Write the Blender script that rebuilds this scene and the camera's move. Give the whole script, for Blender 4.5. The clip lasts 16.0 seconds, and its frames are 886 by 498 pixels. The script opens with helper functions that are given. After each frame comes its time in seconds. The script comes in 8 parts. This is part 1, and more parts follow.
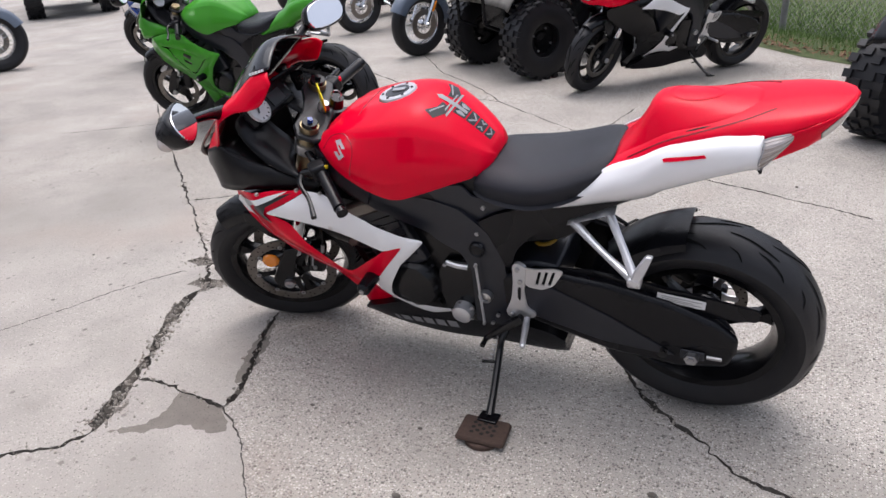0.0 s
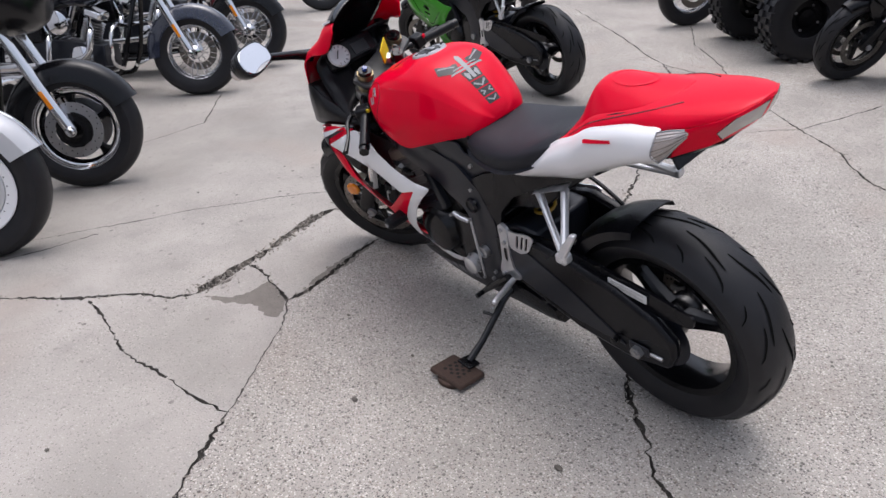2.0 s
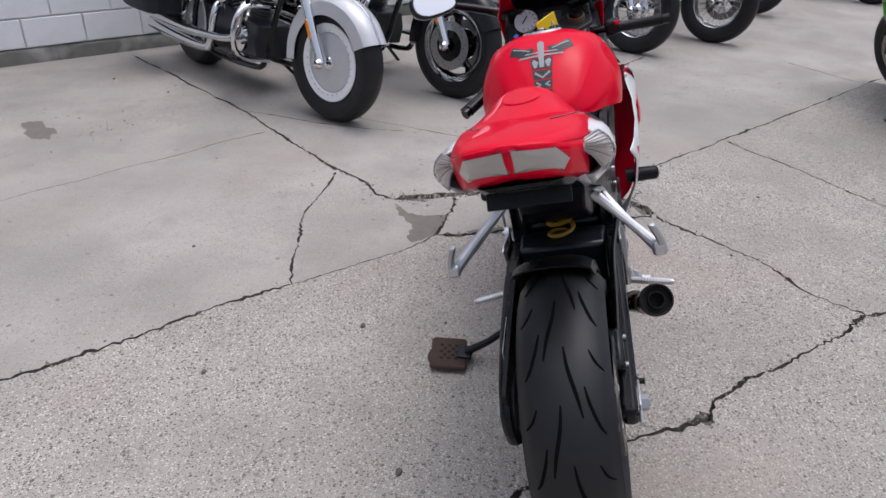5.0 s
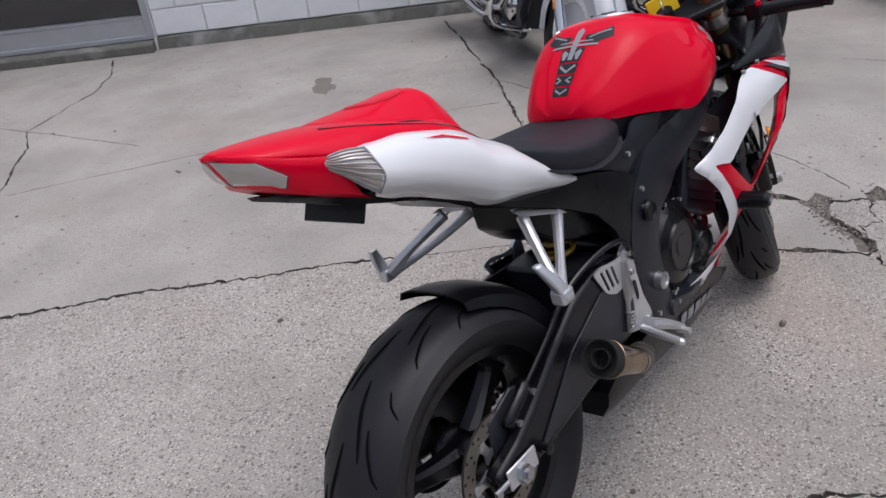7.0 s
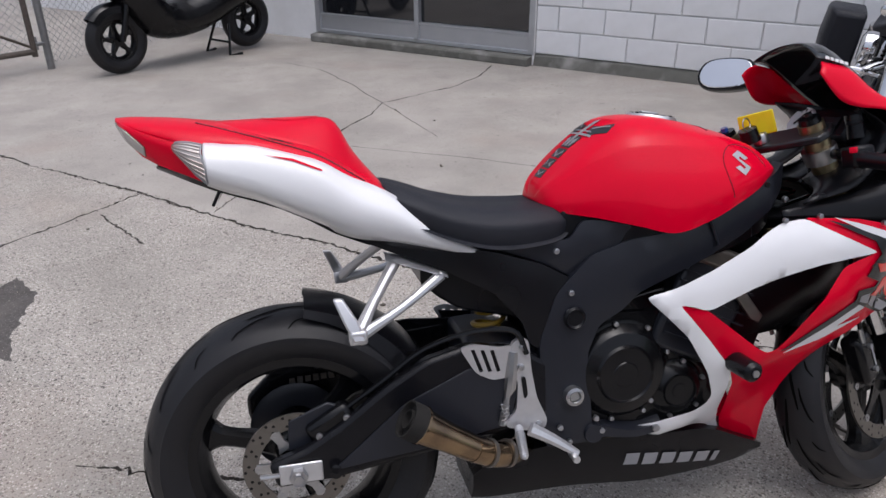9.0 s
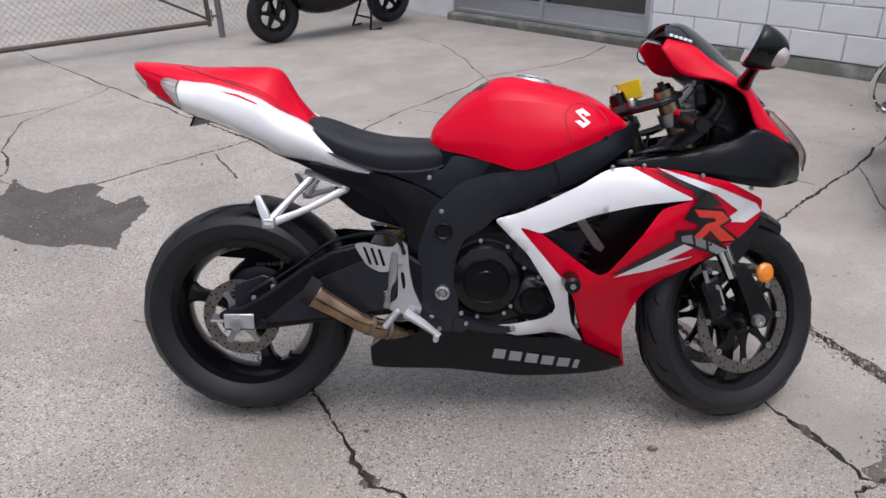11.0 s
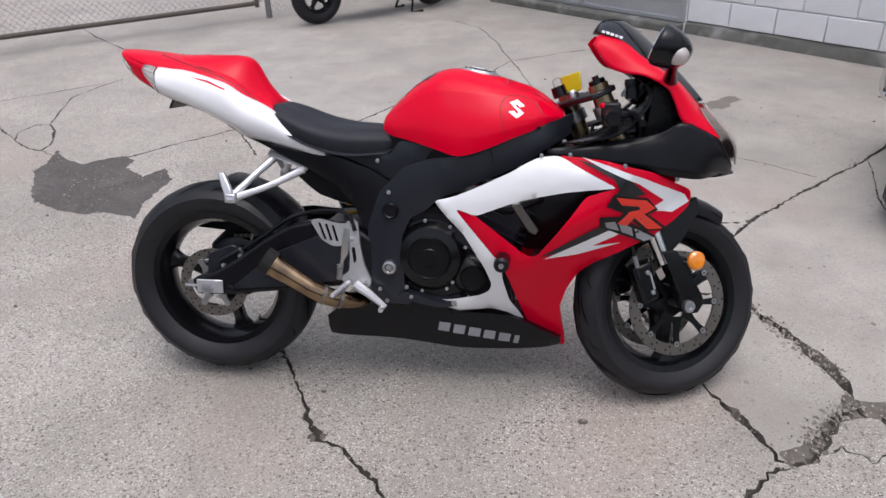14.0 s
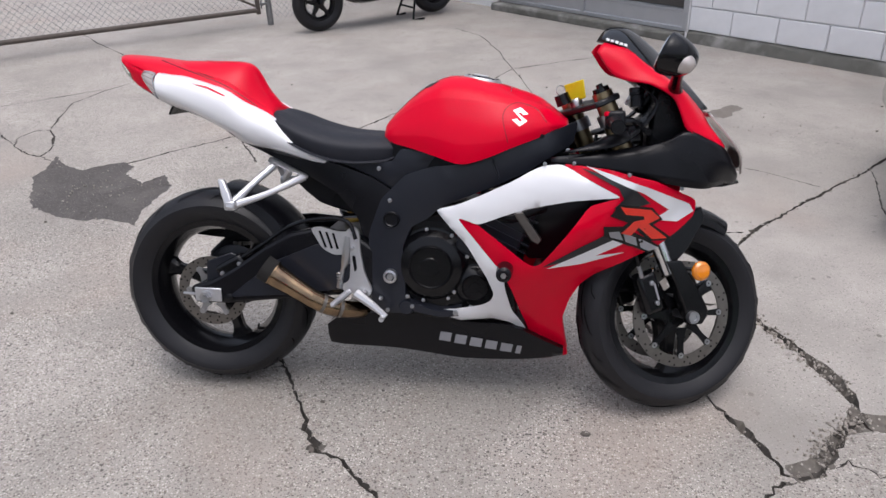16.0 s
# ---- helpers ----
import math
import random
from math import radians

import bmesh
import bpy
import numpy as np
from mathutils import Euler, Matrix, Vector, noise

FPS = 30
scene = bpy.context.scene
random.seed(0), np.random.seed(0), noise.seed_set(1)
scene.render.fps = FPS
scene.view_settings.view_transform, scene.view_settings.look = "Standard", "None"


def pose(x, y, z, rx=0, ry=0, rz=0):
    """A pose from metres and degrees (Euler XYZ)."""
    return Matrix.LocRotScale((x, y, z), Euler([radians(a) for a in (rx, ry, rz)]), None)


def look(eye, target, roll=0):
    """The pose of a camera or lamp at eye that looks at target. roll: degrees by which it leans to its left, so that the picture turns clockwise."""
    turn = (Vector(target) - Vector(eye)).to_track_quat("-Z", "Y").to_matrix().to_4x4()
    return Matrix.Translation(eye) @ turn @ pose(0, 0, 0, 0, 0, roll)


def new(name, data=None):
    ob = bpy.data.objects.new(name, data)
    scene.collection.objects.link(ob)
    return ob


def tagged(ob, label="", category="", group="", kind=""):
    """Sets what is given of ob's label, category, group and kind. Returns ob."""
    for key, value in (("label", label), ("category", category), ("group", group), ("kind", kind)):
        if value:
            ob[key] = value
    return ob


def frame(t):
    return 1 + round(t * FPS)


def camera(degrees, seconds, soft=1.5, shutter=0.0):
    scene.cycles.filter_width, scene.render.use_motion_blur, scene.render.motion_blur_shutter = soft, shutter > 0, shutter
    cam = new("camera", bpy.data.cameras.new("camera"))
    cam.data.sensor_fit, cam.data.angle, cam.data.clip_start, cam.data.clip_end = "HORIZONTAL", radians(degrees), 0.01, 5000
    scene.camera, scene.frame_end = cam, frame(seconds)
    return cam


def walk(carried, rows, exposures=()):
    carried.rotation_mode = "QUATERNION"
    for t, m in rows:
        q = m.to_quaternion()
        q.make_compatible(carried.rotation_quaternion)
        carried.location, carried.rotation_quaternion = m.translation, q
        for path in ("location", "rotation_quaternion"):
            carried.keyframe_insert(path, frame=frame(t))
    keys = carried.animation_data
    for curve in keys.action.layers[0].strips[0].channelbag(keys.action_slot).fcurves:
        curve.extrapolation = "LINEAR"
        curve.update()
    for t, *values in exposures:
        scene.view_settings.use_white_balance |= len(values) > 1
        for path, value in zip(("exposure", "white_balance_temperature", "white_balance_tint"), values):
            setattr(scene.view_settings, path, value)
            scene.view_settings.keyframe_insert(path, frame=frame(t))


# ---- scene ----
cam = camera(62.6, 16.0)
PATH = [
    (0, (-0.182, 1.825, 1.388), (0.644, 0.219, 0.529), -3.6),
    (0.5, (-0.392, 1.746, 1.378), (0.553, 0.158, 0.614), -3.4),
    (1, (-0.608, 1.575, 1.37), (0.449, 0.094, 0.541), -4.0),
    (1.5, (-0.88, 1.543, 1.382), (0.451, 0.318, 0.53), -4.6),
    (2, (-0.984, 1.419, 1.382), (0.46, 0.369, 0.481), -3.9),
    (2.5, (-1.072, 1.213, 1.37), (0.476, 0.313, 0.478), -2.7),
    (3, (-1.295, 1.021, 1.383), (0.361, 0.374, 0.466), -3.6),
    (3.2, (-1.355, 0.951, 1.402), (0.345, 0.429, 0.486), -3.8),
    (5.3, (-1.246, -0.076, 1.361), (0.473, 0.284, 0.403), -0.8),
    (5.5, (-1.205, -0.172, 1.361), (0.498, 0.259, 0.406), -2.9),
    (6, (-1.142, -0.421, 1.365), (0.417, 0.379, 0.401), -3.1),
    (6.5, (-0.976, -0.568, 1.362), (0.428, 0.526, 0.45), -4.0),
    (7, (-0.763, -0.728, 1.354), (0.501, 0.451, 0.349), -5.9),
    (7.5, (-0.651, -0.956, 1.36), (0.396, 0.433, 0.374), -4.3),
    (8, (-0.475, -1.062, 1.365), (0.405, 0.451, 0.399), -1.8),
    (8.2, (-0.352, -1.096, 1.367), (0.43, 0.484, 0.423), -0.9),
    (10.3, (0.46, -1.829, 1.415), (0.431, -0.028, 0.545), -4.1),
    (10.5, (0.532, -1.893, 1.439), (0.489, -0.116, 0.522), -4.5),
    (11, (0.655, -1.848, 1.435), (0.555, -0.074, 0.518), -1.6),
    (11.5, (0.792, -1.821, 1.434), (0.662, -0.047, 0.52), -3.8),
    (12, (0.96, -1.905, 1.46), (0.698, -0.193, 0.458), -2.0),
    (12.5, (1.032, -1.966, 1.495), (0.736, -0.219, 0.567), -2.0),
    (13, (1.02, -1.962, 1.498), (0.746, -0.22, 0.555), -3.1),
    (13.5, (1.003, -1.956, 1.494), (0.734, -0.227, 0.526), -2.8),
    (14, (0.999, -1.958, 1.494), (0.726, -0.225, 0.534), -2.2),
    (14.5, (0.996, -1.958, 1.494), (0.728, -0.221, 0.539), -1.8),
    (15, (0.994, -1.946, 1.491), (0.744, -0.21, 0.531), -1.8),
    (15.5, (0.994, -1.938, 1.489), (0.733, -0.2, 0.534), -1.8),
    (16, (0.99, -1.935, 1.486), (0.717, -0.192, 0.544), -1.9),
]
walk(cam, [(t, look(eye, target, roll)) for t, eye, target, roll in PATH],
     [(0, 0.66, 6250, 13), (0.5, 0.52, 6230, 13), (1.5, 0.48, 6180, 13), (3.2, 0.40, 6080, 13), (5.5, 0.17, 6030, 13), (7, 0.08, 6050, 13), (8, 0.08, 6080, 13), (10.5, 0.28, 6180, 13), (16, 0.34, 6180, 13)])

# ---- world and light: an overcast sky ----
world = bpy.data.worlds.new("world")
scene.world = world
world.use_nodes = True
wn, wl = world.node_tree.nodes, world.node_tree.links
wn.clear()
sky = wn.new("ShaderNodeTexSky")
sky.sky_type, sky.sun_disc = "NISHITA", False
sky.sun_elevation, sky.sun_rotation = radians(80), radians(150)
sky.air_density, sky.dust_density, sky.ozone_density = 1.0, 6.0, 1.0
grey = wn.new("ShaderNodeHueSaturation")
grey.inputs["Saturation"].default_value = 0.5
back = wn.new("ShaderNodeBackground")
back.inputs["Strength"].default_value = 0.15
wout = wn.new("ShaderNodeOutputWorld")
wl.new(sky.outputs[0], grey.inputs["Color"])
wl.new(grey.outputs[0], back.inputs["Color"])
wl.new(back.outputs[0], wout.inputs["Surface"])
sun = new("sun", bpy.data.lights.new("sun", "SUN"))
sun.data.energy, sun.data.angle, sun.data.color = 0.7, radians(80), (1.0, 0.98, 0.985)
sun.matrix_world = look((0.25, -0.1, 2.6), (0, 0, 0))


# ---- materials ----
def material(name, colour, rough=0.5, metal=0.0, second=None, grain=40.0, amount=0.5, bump=0.0, bump_scale=200.0,
             coat=0.0, rough_vary=0.1, speck=None, island=0.0, stains=0.0, stain_scale=1.5, stain_colour=(0.1, 0.09, 0.08), level=0.5):
    """Noise-mixed base colour at two scales, varied roughness, fine bump."""
    m = bpy.data.materials.new(name)
    m.use_nodes = True
    nt = m.node_tree
    N, L = nt.nodes, nt.links
    b = N["Principled BSDF"]
    b.inputs["Metallic"].default_value = metal
    b.inputs["Coat Weight"].default_value = coat
    b.inputs["Coat Roughness"].default_value = 0.04
    b.inputs["Specular IOR Level"].default_value = level
    tc = N.new("ShaderNodeTexCoord")
    second = second or tuple(c * 0.82 for c in colour)

    def noise_tex(scale, detail=4.0):
        n = N.new("ShaderNodeTexNoise")
        n.inputs["Scale"].default_value, n.inputs["Detail"].default_value = scale, detail
        L.new(tc.outputs["Object"], n.inputs["Vector"])
        return n

    def ramp(src, a, z):
        r = N.new("ShaderNodeMapRange")
        r.inputs["From Min"].default_value, r.inputs["From Max"].default_value = a, z
        L.new(src, r.inputs["Value"])
        return r.outputs["Result"]

    def mix(fac, a, c):
        x = N.new("ShaderNodeMix")
        x.data_type = "RGBA"
        for sock, val in ((x.inputs[0], fac), (x.inputs[6], a), (x.inputs[7], c)):
            if isinstance(val, tuple):
                sock.default_value = (*val, 1.0)
            elif isinstance(val, float):
                sock.default_value = val
            else:
                L.new(val, sock)
        return x.outputs[2]

    fine, broad = noise_tex(grain), noise_tex(grain / 9.0, 3.0)
    col = mix(ramp(fine.outputs["Fac"], 0.5 - 0.5 / (1 + amount), 0.5 + 0.5 / (1 + amount)), colour, second)
    col = mix(ramp(broad.outputs["Fac"], 0.35, 0.8), col, tuple(0.5 * (p + q) * 0.92 for p, q in zip(colour, second)))
    if speck:
        for scale, cut, tint in speck:
            v = N.new("ShaderNodeTexVoronoi")
            v.inputs["Scale"].default_value = scale
            L.new(tc.outputs["Object"], v.inputs["Vector"])
            col = mix(ramp(v.outputs["Distance"], cut, cut * 0.6), col, tint)
    if stains:
        s = noise_tex(stain_scale, 6.0)
        mul = N.new("ShaderNodeMath")
        mul.operation, mul.inputs[1].default_value = "MULTIPLY", stains
        L.new(ramp(s.outputs["Fac"], 0.52, 0.72), mul.inputs[0])
        col = mix(mul.outputs[0], col, stain_colour)
    if island:
        info = N.new("ShaderNodeObjectInfo")
        mul = N.new("ShaderNodeMath")
        mul.operation, mul.inputs[1].default_value = "MULTIPLY", island
        L.new(info.outputs["Random"], mul.inputs[0])
        col = mix(mul.outputs[0], col, tuple(c * 0.55 for c in colour))
    L.new(col, b.inputs["Base Color"])
    rr = N.new("ShaderNodeMapRange")
    rr.inputs["To Min"].default_value, rr.inputs["To Max"].default_value = max(0.02, rough - rough_vary), min(1.0, rough + rough_vary)
    L.new(broad.outputs["Fac"], rr.inputs["Value"])
    L.new(rr.outputs["Result"], b.inputs["Roughness"])
    if bump:
        bt, bn = noise_tex(bump_scale, 3.0), N.new("ShaderNodeBump")
        bn.inputs["Strength"].default_value, bn.inputs["Distance"].default_value = bump, 0.002
        L.new(bt.outputs["Fac"], bn.inputs["Height"])
        L.new(bn.outputs["Normal"], b.inputs["Normal"])
    return m


def clear(name, colour, rough=0.02, ior=1.45, weight=1.0):
    m = bpy.data.materials.new(name)
    m.use_nodes = True
    b = m.node_tree.nodes["Principled BSDF"]
    b.inputs["Base Color"].default_value = (*colour, 1)
    b.inputs["Transmission Weight"].default_value = weight
    b.inputs["Roughness"].default_value, b.inputs["IOR"].default_value = rough, ior
    return m


def concrete(name, light, mid, grains, fine_amount, bare, relief):
    """Worn slab: a scatter of pale, brown and dark aggregate, pits, broad stains and a gritty relief.
    grains holds (cells per metre, share left bare, strength, colour); bare is the least wear."""
    m = bpy.data.materials.new(name)
    m.use_nodes = True
    N, L = m.node_tree.nodes, m.node_tree.links
    b = N["Principled BSDF"]
    tc = N.new("ShaderNodeTexCoord")

    def noise_tex(scale, detail, vec=None):
        n = N.new("ShaderNodeTexNoise")
        n.inputs["Scale"].default_value, n.inputs["Detail"].default_value = scale, detail
        L.new(vec or tc.outputs["Object"], n.inputs["Vector"])
        return n

    def span(src, a, z, lo=0.0, hi=1.0):
        r = N.new("ShaderNodeMapRange")
        for key, val in (("From Min", a), ("From Max", z), ("To Min", lo), ("To Max", hi)):
            r.inputs[key].default_value = val
        L.new(src, r.inputs["Value"])
        return r.outputs["Result"]

    def mix(fac, a, c, how="MIX"):
        x = N.new("ShaderNodeMix")
        x.data_type, x.blend_type = "RGBA", how
        for sock, val in ((x.inputs[0], fac), (x.inputs[6], a), (x.inputs[7], c)):
            if isinstance(val, tuple):
                sock.default_value = (*val, 1.0)
            elif isinstance(val, float):
                sock.default_value = val
            else:
                L.new(val, sock)
        return x.outputs[2]

    def times(a, c):
        x = N.new("ShaderNodeMath")
        x.operation = "MULTIPLY"
        for sock, val in zip(x.inputs, (a, c)):
            if isinstance(val, float):
                sock.default_value = val
            else:
                L.new(val, sock)
        return x.outputs[0]

    # wandering coordinates make the grains uneven
    warp = noise_tex(90.0, 2.0)
    sc = N.new("ShaderNodeVectorMath")
    sc.operation, sc.inputs["Scale"].default_value = "SCALE", 0.0045
    L.new(warp.outputs["Color"], sc.inputs[0])
    ad = N.new("ShaderNodeVectorMath")
    L.new(tc.outputs["Object"], ad.inputs[0])
    L.new(sc.outputs[0], ad.inputs[1])
    worn = span(noise_tex(0.7, 4.0).outputs["Fac"], 0.38, 0.6, bare, 1.0)
    col = mix(span(noise_tex(2.2, 5.0).outputs["Fac"], 0.3, 0.7), light, mid)
    fine = noise_tex(260.0, 3.0)
    col = mix(times(span(fine.outputs["Fac"], 0.48, 0.68), fine_amount), col, tuple(c * 0.55 for c in mid))
    for scale, cut, strength, tint in grains:
        v = N.new("ShaderNodeTexVoronoi")
        v.inputs["Scale"].default_value = scale
        L.new(ad.outputs[0], v.inputs["Vector"])
        sep = N.new("ShaderNodeSeparateColor")
        L.new(v.outputs["Color"], sep.inputs[0])
        pick = span(sep.outputs[0], cut, cut + 0.02)
        shape = span(v.outputs["Distance"], 0.5, 0.36)
        col = mix(times(times(times(pick, shape), worn), strength), col, tint)
    # broad grime and rusty-pink tints
    col = mix(times(span(noise_tex(0.45, 5.0).outputs["Fac"], 0.48, 0.75), 0.5), col, tuple(c * 0.66 for c in mid))
    col = mix(times(span(noise_tex(6.0, 6.0).outputs["Fac"], 0.55, 0.8), 0.45), col, tuple(c * 0.7 for c in mid))
    col = mix(times(span(noise_tex(1.1, 3.0, ad.outputs[0]).outputs["Fac"], 0.56, 0.7), 0.3), col, (light[0] * 0.95, light[1] * 0.82, light[2] * 0.76))
    col = mix(times(span(noise_tex(1.7, 7.0).outputs["Fac"], 0.5, 0.64), 0.38), col, tuple(c * 0.72 for c in mid))
    L.new(col, b.inputs["Base Color"])
    b.inputs["Roughness"].default_value = 0.85
    bn = N.new("ShaderNodeBump")
    bn.inputs["Strength"].default_value, bn.inputs["Distance"].default_value = relief, 0.006
    L.new(noise_tex(140.0, 4.0).outputs["Fac"], bn.inputs["Height"])
    L.new(bn.outputs["Normal"], b.inputs["Normal"])
    return m


CONCRETE = concrete("coarse_concrete", (0.43, 0.397, 0.358), (0.33, 0.303, 0.272), (
    (135.0, 0.80, 0.95, (0.055, 0.048, 0.042)), (210.0, 0.70, 0.9, (0.085, 0.075, 0.066)), (140.0, 0.87, 0.7, (0.2, 0.148, 0.112)),
    (150.0, 0.74, 0.85, (0.68, 0.635, 0.58)), (85.0, 0.945, 0.9, (0.05, 0.044, 0.038)), (60.0, 0.98, 0.8, (0.05, 0.045, 0.04))), 0.5, 0.65, 1.0)
CONCRETE_SMOOTH = concrete("smooth_concrete", (0.395, 0.366, 0.333), (0.305, 0.281, 0.255), (
    (160.0, 0.83, 0.72, (0.12, 0.105, 0.09)), (150.0, 0.83, 0.6, (0.52, 0.485, 0.44)), (48.0, 0.975, 0.75, (0.08, 0.07, 0.06))), 0.35, 0.38, 0.7)
CRACK = material("crack_dirt", (0.085, 0.075, 0.064), 0.95, 0, (0.025, 0.022, 0.02), 60.0, 0.8, 0.9, 180.0,
                 speck=[(70.0, 0.2, (0.2, 0.18, 0.155))])
ASPHALT = material("asphalt_patch", (0.105, 0.096, 0.089), 0.9, 0, (0.05, 0.045, 0.042), 70.0, 1.2, 1.0, 120.0,
                   speck=[(130.0, 0.3, (0.04, 0.036, 0.033)), (110.0, 0.22, (0.24, 0.22, 0.2))], stains=0.35, stain_scale=5.0, stain_colour=(0.17, 0.155, 0.14))
SPALL = material("spalled_concrete", (0.17, 0.152, 0.13), 0.9, 0, (0.065, 0.056, 0.047), 45.0, 0.7, 0.9, 90.0,
                 speck=[(60.0, 0.25, (0.32, 0.29, 0.26))])
OIL = material("oil_stain", (0.125, 0.109, 0.093), 0.75, 0, (0.19, 0.168, 0.146), 22.0, 0.9, 0.5, 140.0, speck=[(150.0, 0.25, (0.07, 0.06, 0.05))])
GRAVEL = material("gravel", (0.36, 0.325, 0.285), 0.9, 0, (0.24, 0.215, 0.185), 30.0, 0.6, 0.5, 150.0)
RED = material("red_paint", (0.72, 0.0005, 0.024), 0.34, 0, (0.64, 0.0005, 0.021), 6.0, 0.3, coat=0.3, rough_vary=0.05, level=0.015)
DARK_RED = material("dark_red_paint", (0.1, 0.006, 0.01), 0.25, 0, coat=0.9)
WHITE = material("white_paint", (0.80, 0.80, 0.815), 0.3, 0, (0.75, 0.75, 0.765), 6.0, 0.3, coat=0.6, rough_vary=0.05)
GLOSS_WHITE = material("gloss_white_enamel", (0.9, 0.9, 0.91), 0.2, 0, (0.87, 0.87, 0.88), 6.0, 0.3, coat=1.0)
BRUSHED = material("brushed_aluminium", (0.66, 0.665, 0.685), 0.45, 0.5, (0.6, 0.605, 0.625), 30.0, 0.5, 0.1, 500.0)
SILVER = material("silver_paint", (0.56, 0.565, 0.585), 0.33, 0.2, (0.5, 0.505, 0.52), 6.0, 0.3, coat=0.7)
GREEN = material("green_paint", (0.055, 0.30, 0.022), 0.35, 0, (0.05, 0.27, 0.02), 6.0, 0.3, coat=0.4, level=0.1)
BLUE = material("blue_paint", (0.02, 0.06, 0.28), 0.28, 0, coat=0.8)
YELLOW = material("yellow_paint", (0.8, 0.6, 0.01), 0.4, 0)
SLATE = material("slate_blue_paint", (0.10, 0.125, 0.17), 0.3, 0.2, coat=0.8)
NAVY = material("navy_paint", (0.02, 0.025, 0.045), 0.22, 0, coat=0.9)
OLIVE = material("olive_plastic", (0.03, 0.04, 0.028), 0.6)
CAMO = material("camouflage_plastic", (0.22, 0.205, 0.185), 0.55, 0, (0.05, 0.047, 0.042), 14.0, 2.5)
GRAPHIC = material("dark_grey_graphic", (0.018, 0.019, 0.022), 0.35, 0, coat=0.1, level=0.3)
GREY_LETTER = material("grey_lettering", (0.30, 0.30, 0.315), 0.4)
ORANGE_RED = material("orange_red_graphic", (0.86, 0.03, 0.01), 0.35, coat=0.3)
SPRING = material("dull_yellow_spring", (0.42, 0.25, 0.02), 0.45)
BLACK = material("black_paint", (0.003, 0.003, 0.004), 0.24, 0, (0.005, 0.005, 0.006), 20.0, coat=0.1, level=0.28)
PLASTIC = material("black_plastic", (0.004, 0.004, 0.0055), 0.28, 0, (0.007, 0.007, 0.009), 30.0, 0.5, 0.1, 900.0, level=0.24)
FRAME = material("black_anodised_frame", (0.010, 0.0115, 0.017), 0.32, 0.0, (0.014, 0.0155, 0.022), 25.0, 0.4, 0.1, 700.0, level=0.42)
SEAT = material("black_vinyl", (0.011, 0.012, 0.0175), 0.5, 0, (0.015, 0.016, 0.022), 35.0, 0.6, 0.35, 1400.0, level=0.3)
RUBBER = material("tyre_rubber", (0.008, 0.008, 0.0105), 0.47, 0, (0.014, 0.0137, 0.0155), 18.0, 0.8, 0.25, 500.0, rough_vary=0.18, level=0.35)
# shade of the tread grooves, put into the colour of strips on the tyre
GROOVE_SHADE = material("tyre_groove_shade", (0.003, 0.003, 0.003), 0.95, level=0.1)
STEEL = material("steel", (0.5, 0.5, 0.51), 0.32, 0.95, (0.42, 0.42, 0.43), 40.0, 0.5, 0.1, 600.0)
ALLOY = material("cast_aluminium", (0.66, 0.66, 0.675), 0.32, 0.75, (0.56, 0.56, 0.575), 50.0, 0.5, 0.2, 500.0)
CHROME = material("chrome", (0.78, 0.78, 0.79), 0.08, 1.0, (0.72, 0.72, 0.73), 20.0, 0.3, rough_vary=0.04)
DISC = material("brake_disc_steel", (0.24, 0.222, 0.2), 0.36, 0.9, (0.17, 0.155, 0.138), 60.0, 0.6, 0.15, 400.0)
GOLD = material("gold_fork_tube", (0.34, 0.27, 0.16), 0.33, 0.9)
BRONZE = material("heat_tinted_steel", (0.40, 0.285, 0.165), 0.17, 1.0, (0.12, 0.085, 0.065), 16.0, 1.6)
# real soot, and black standing in for the shade inside holes, slot and seam
SOOT_AND_HOLE_BLACK = material("soot_and_hole_black", (0.008, 0.007, 0.006), 0.9)
RUST = material("rusty_iron", (0.075, 0.045, 0.032), 0.85, 0.2, (0.045, 0.028, 0.022), 90.0, 0.8, 0.6, 300.0)
AMBER = material("amber_lens", (0.85, 0.26, 0.01), 0.18, 0, coat=0.8)
LENS = material("clear_lens_over_reflector", (0.44, 0.38, 0.35), 0.12, 0.35, (0.26, 0.21, 0.19), 30.0, 1.2, coat=1.0)
SIGNAL_LENS = material("clear_ribbed_lens", (0.62, 0.575, 0.545), 0.15, 0.2, (0.42, 0.36, 0.335), 45.0, 1.2, 0.3, 160.0, coat=1.0)
TAIL_LENS = material("smoky_clear_tail_lens", (0.5, 0.46, 0.43), 0.2, 0.1, (0.4, 0.36, 0.33), 20.0, 0.8, coat=1.0)
SCREEN = material("dark_tinted_screen", (0.006, 0.007, 0.009), 0.06, 0, (0.008, 0.009, 0.011), coat=0.2, rough_vary=0.03, level=0.35)
MIRROR = material("mirror_glass", (0.9, 0.9, 0.92), 0.03, 1.0, (0.88, 0.88, 0.9), rough_vary=0.01)
DIAL = material("white_dial", (0.7, 0.7, 0.72), 0.4)
PAPER = material("white_label", (0.72, 0.72, 0.73), 0.6)
INK = material("dark_print", (0.04, 0.04, 0.045), 0.6)
TAG = material("yellow_tag", (0.8, 0.62, 0.0), 0.5)
BLOCK = material("painted_block", (0.84, 0.845, 0.86), 0.6, 0, (0.79, 0.795, 0.81), 18.0, 0.8, 0.5, 130.0, island=0.06, stains=0.25, stain_scale=2.5, stain_colour=(0.6, 0.59, 0.57))
MORTAR = material("painted_mortar", (0.78, 0.78, 0.79), 0.8, 0, (0.64, 0.64, 0.64), 25.0, 0.8, 0.5, 150.0)
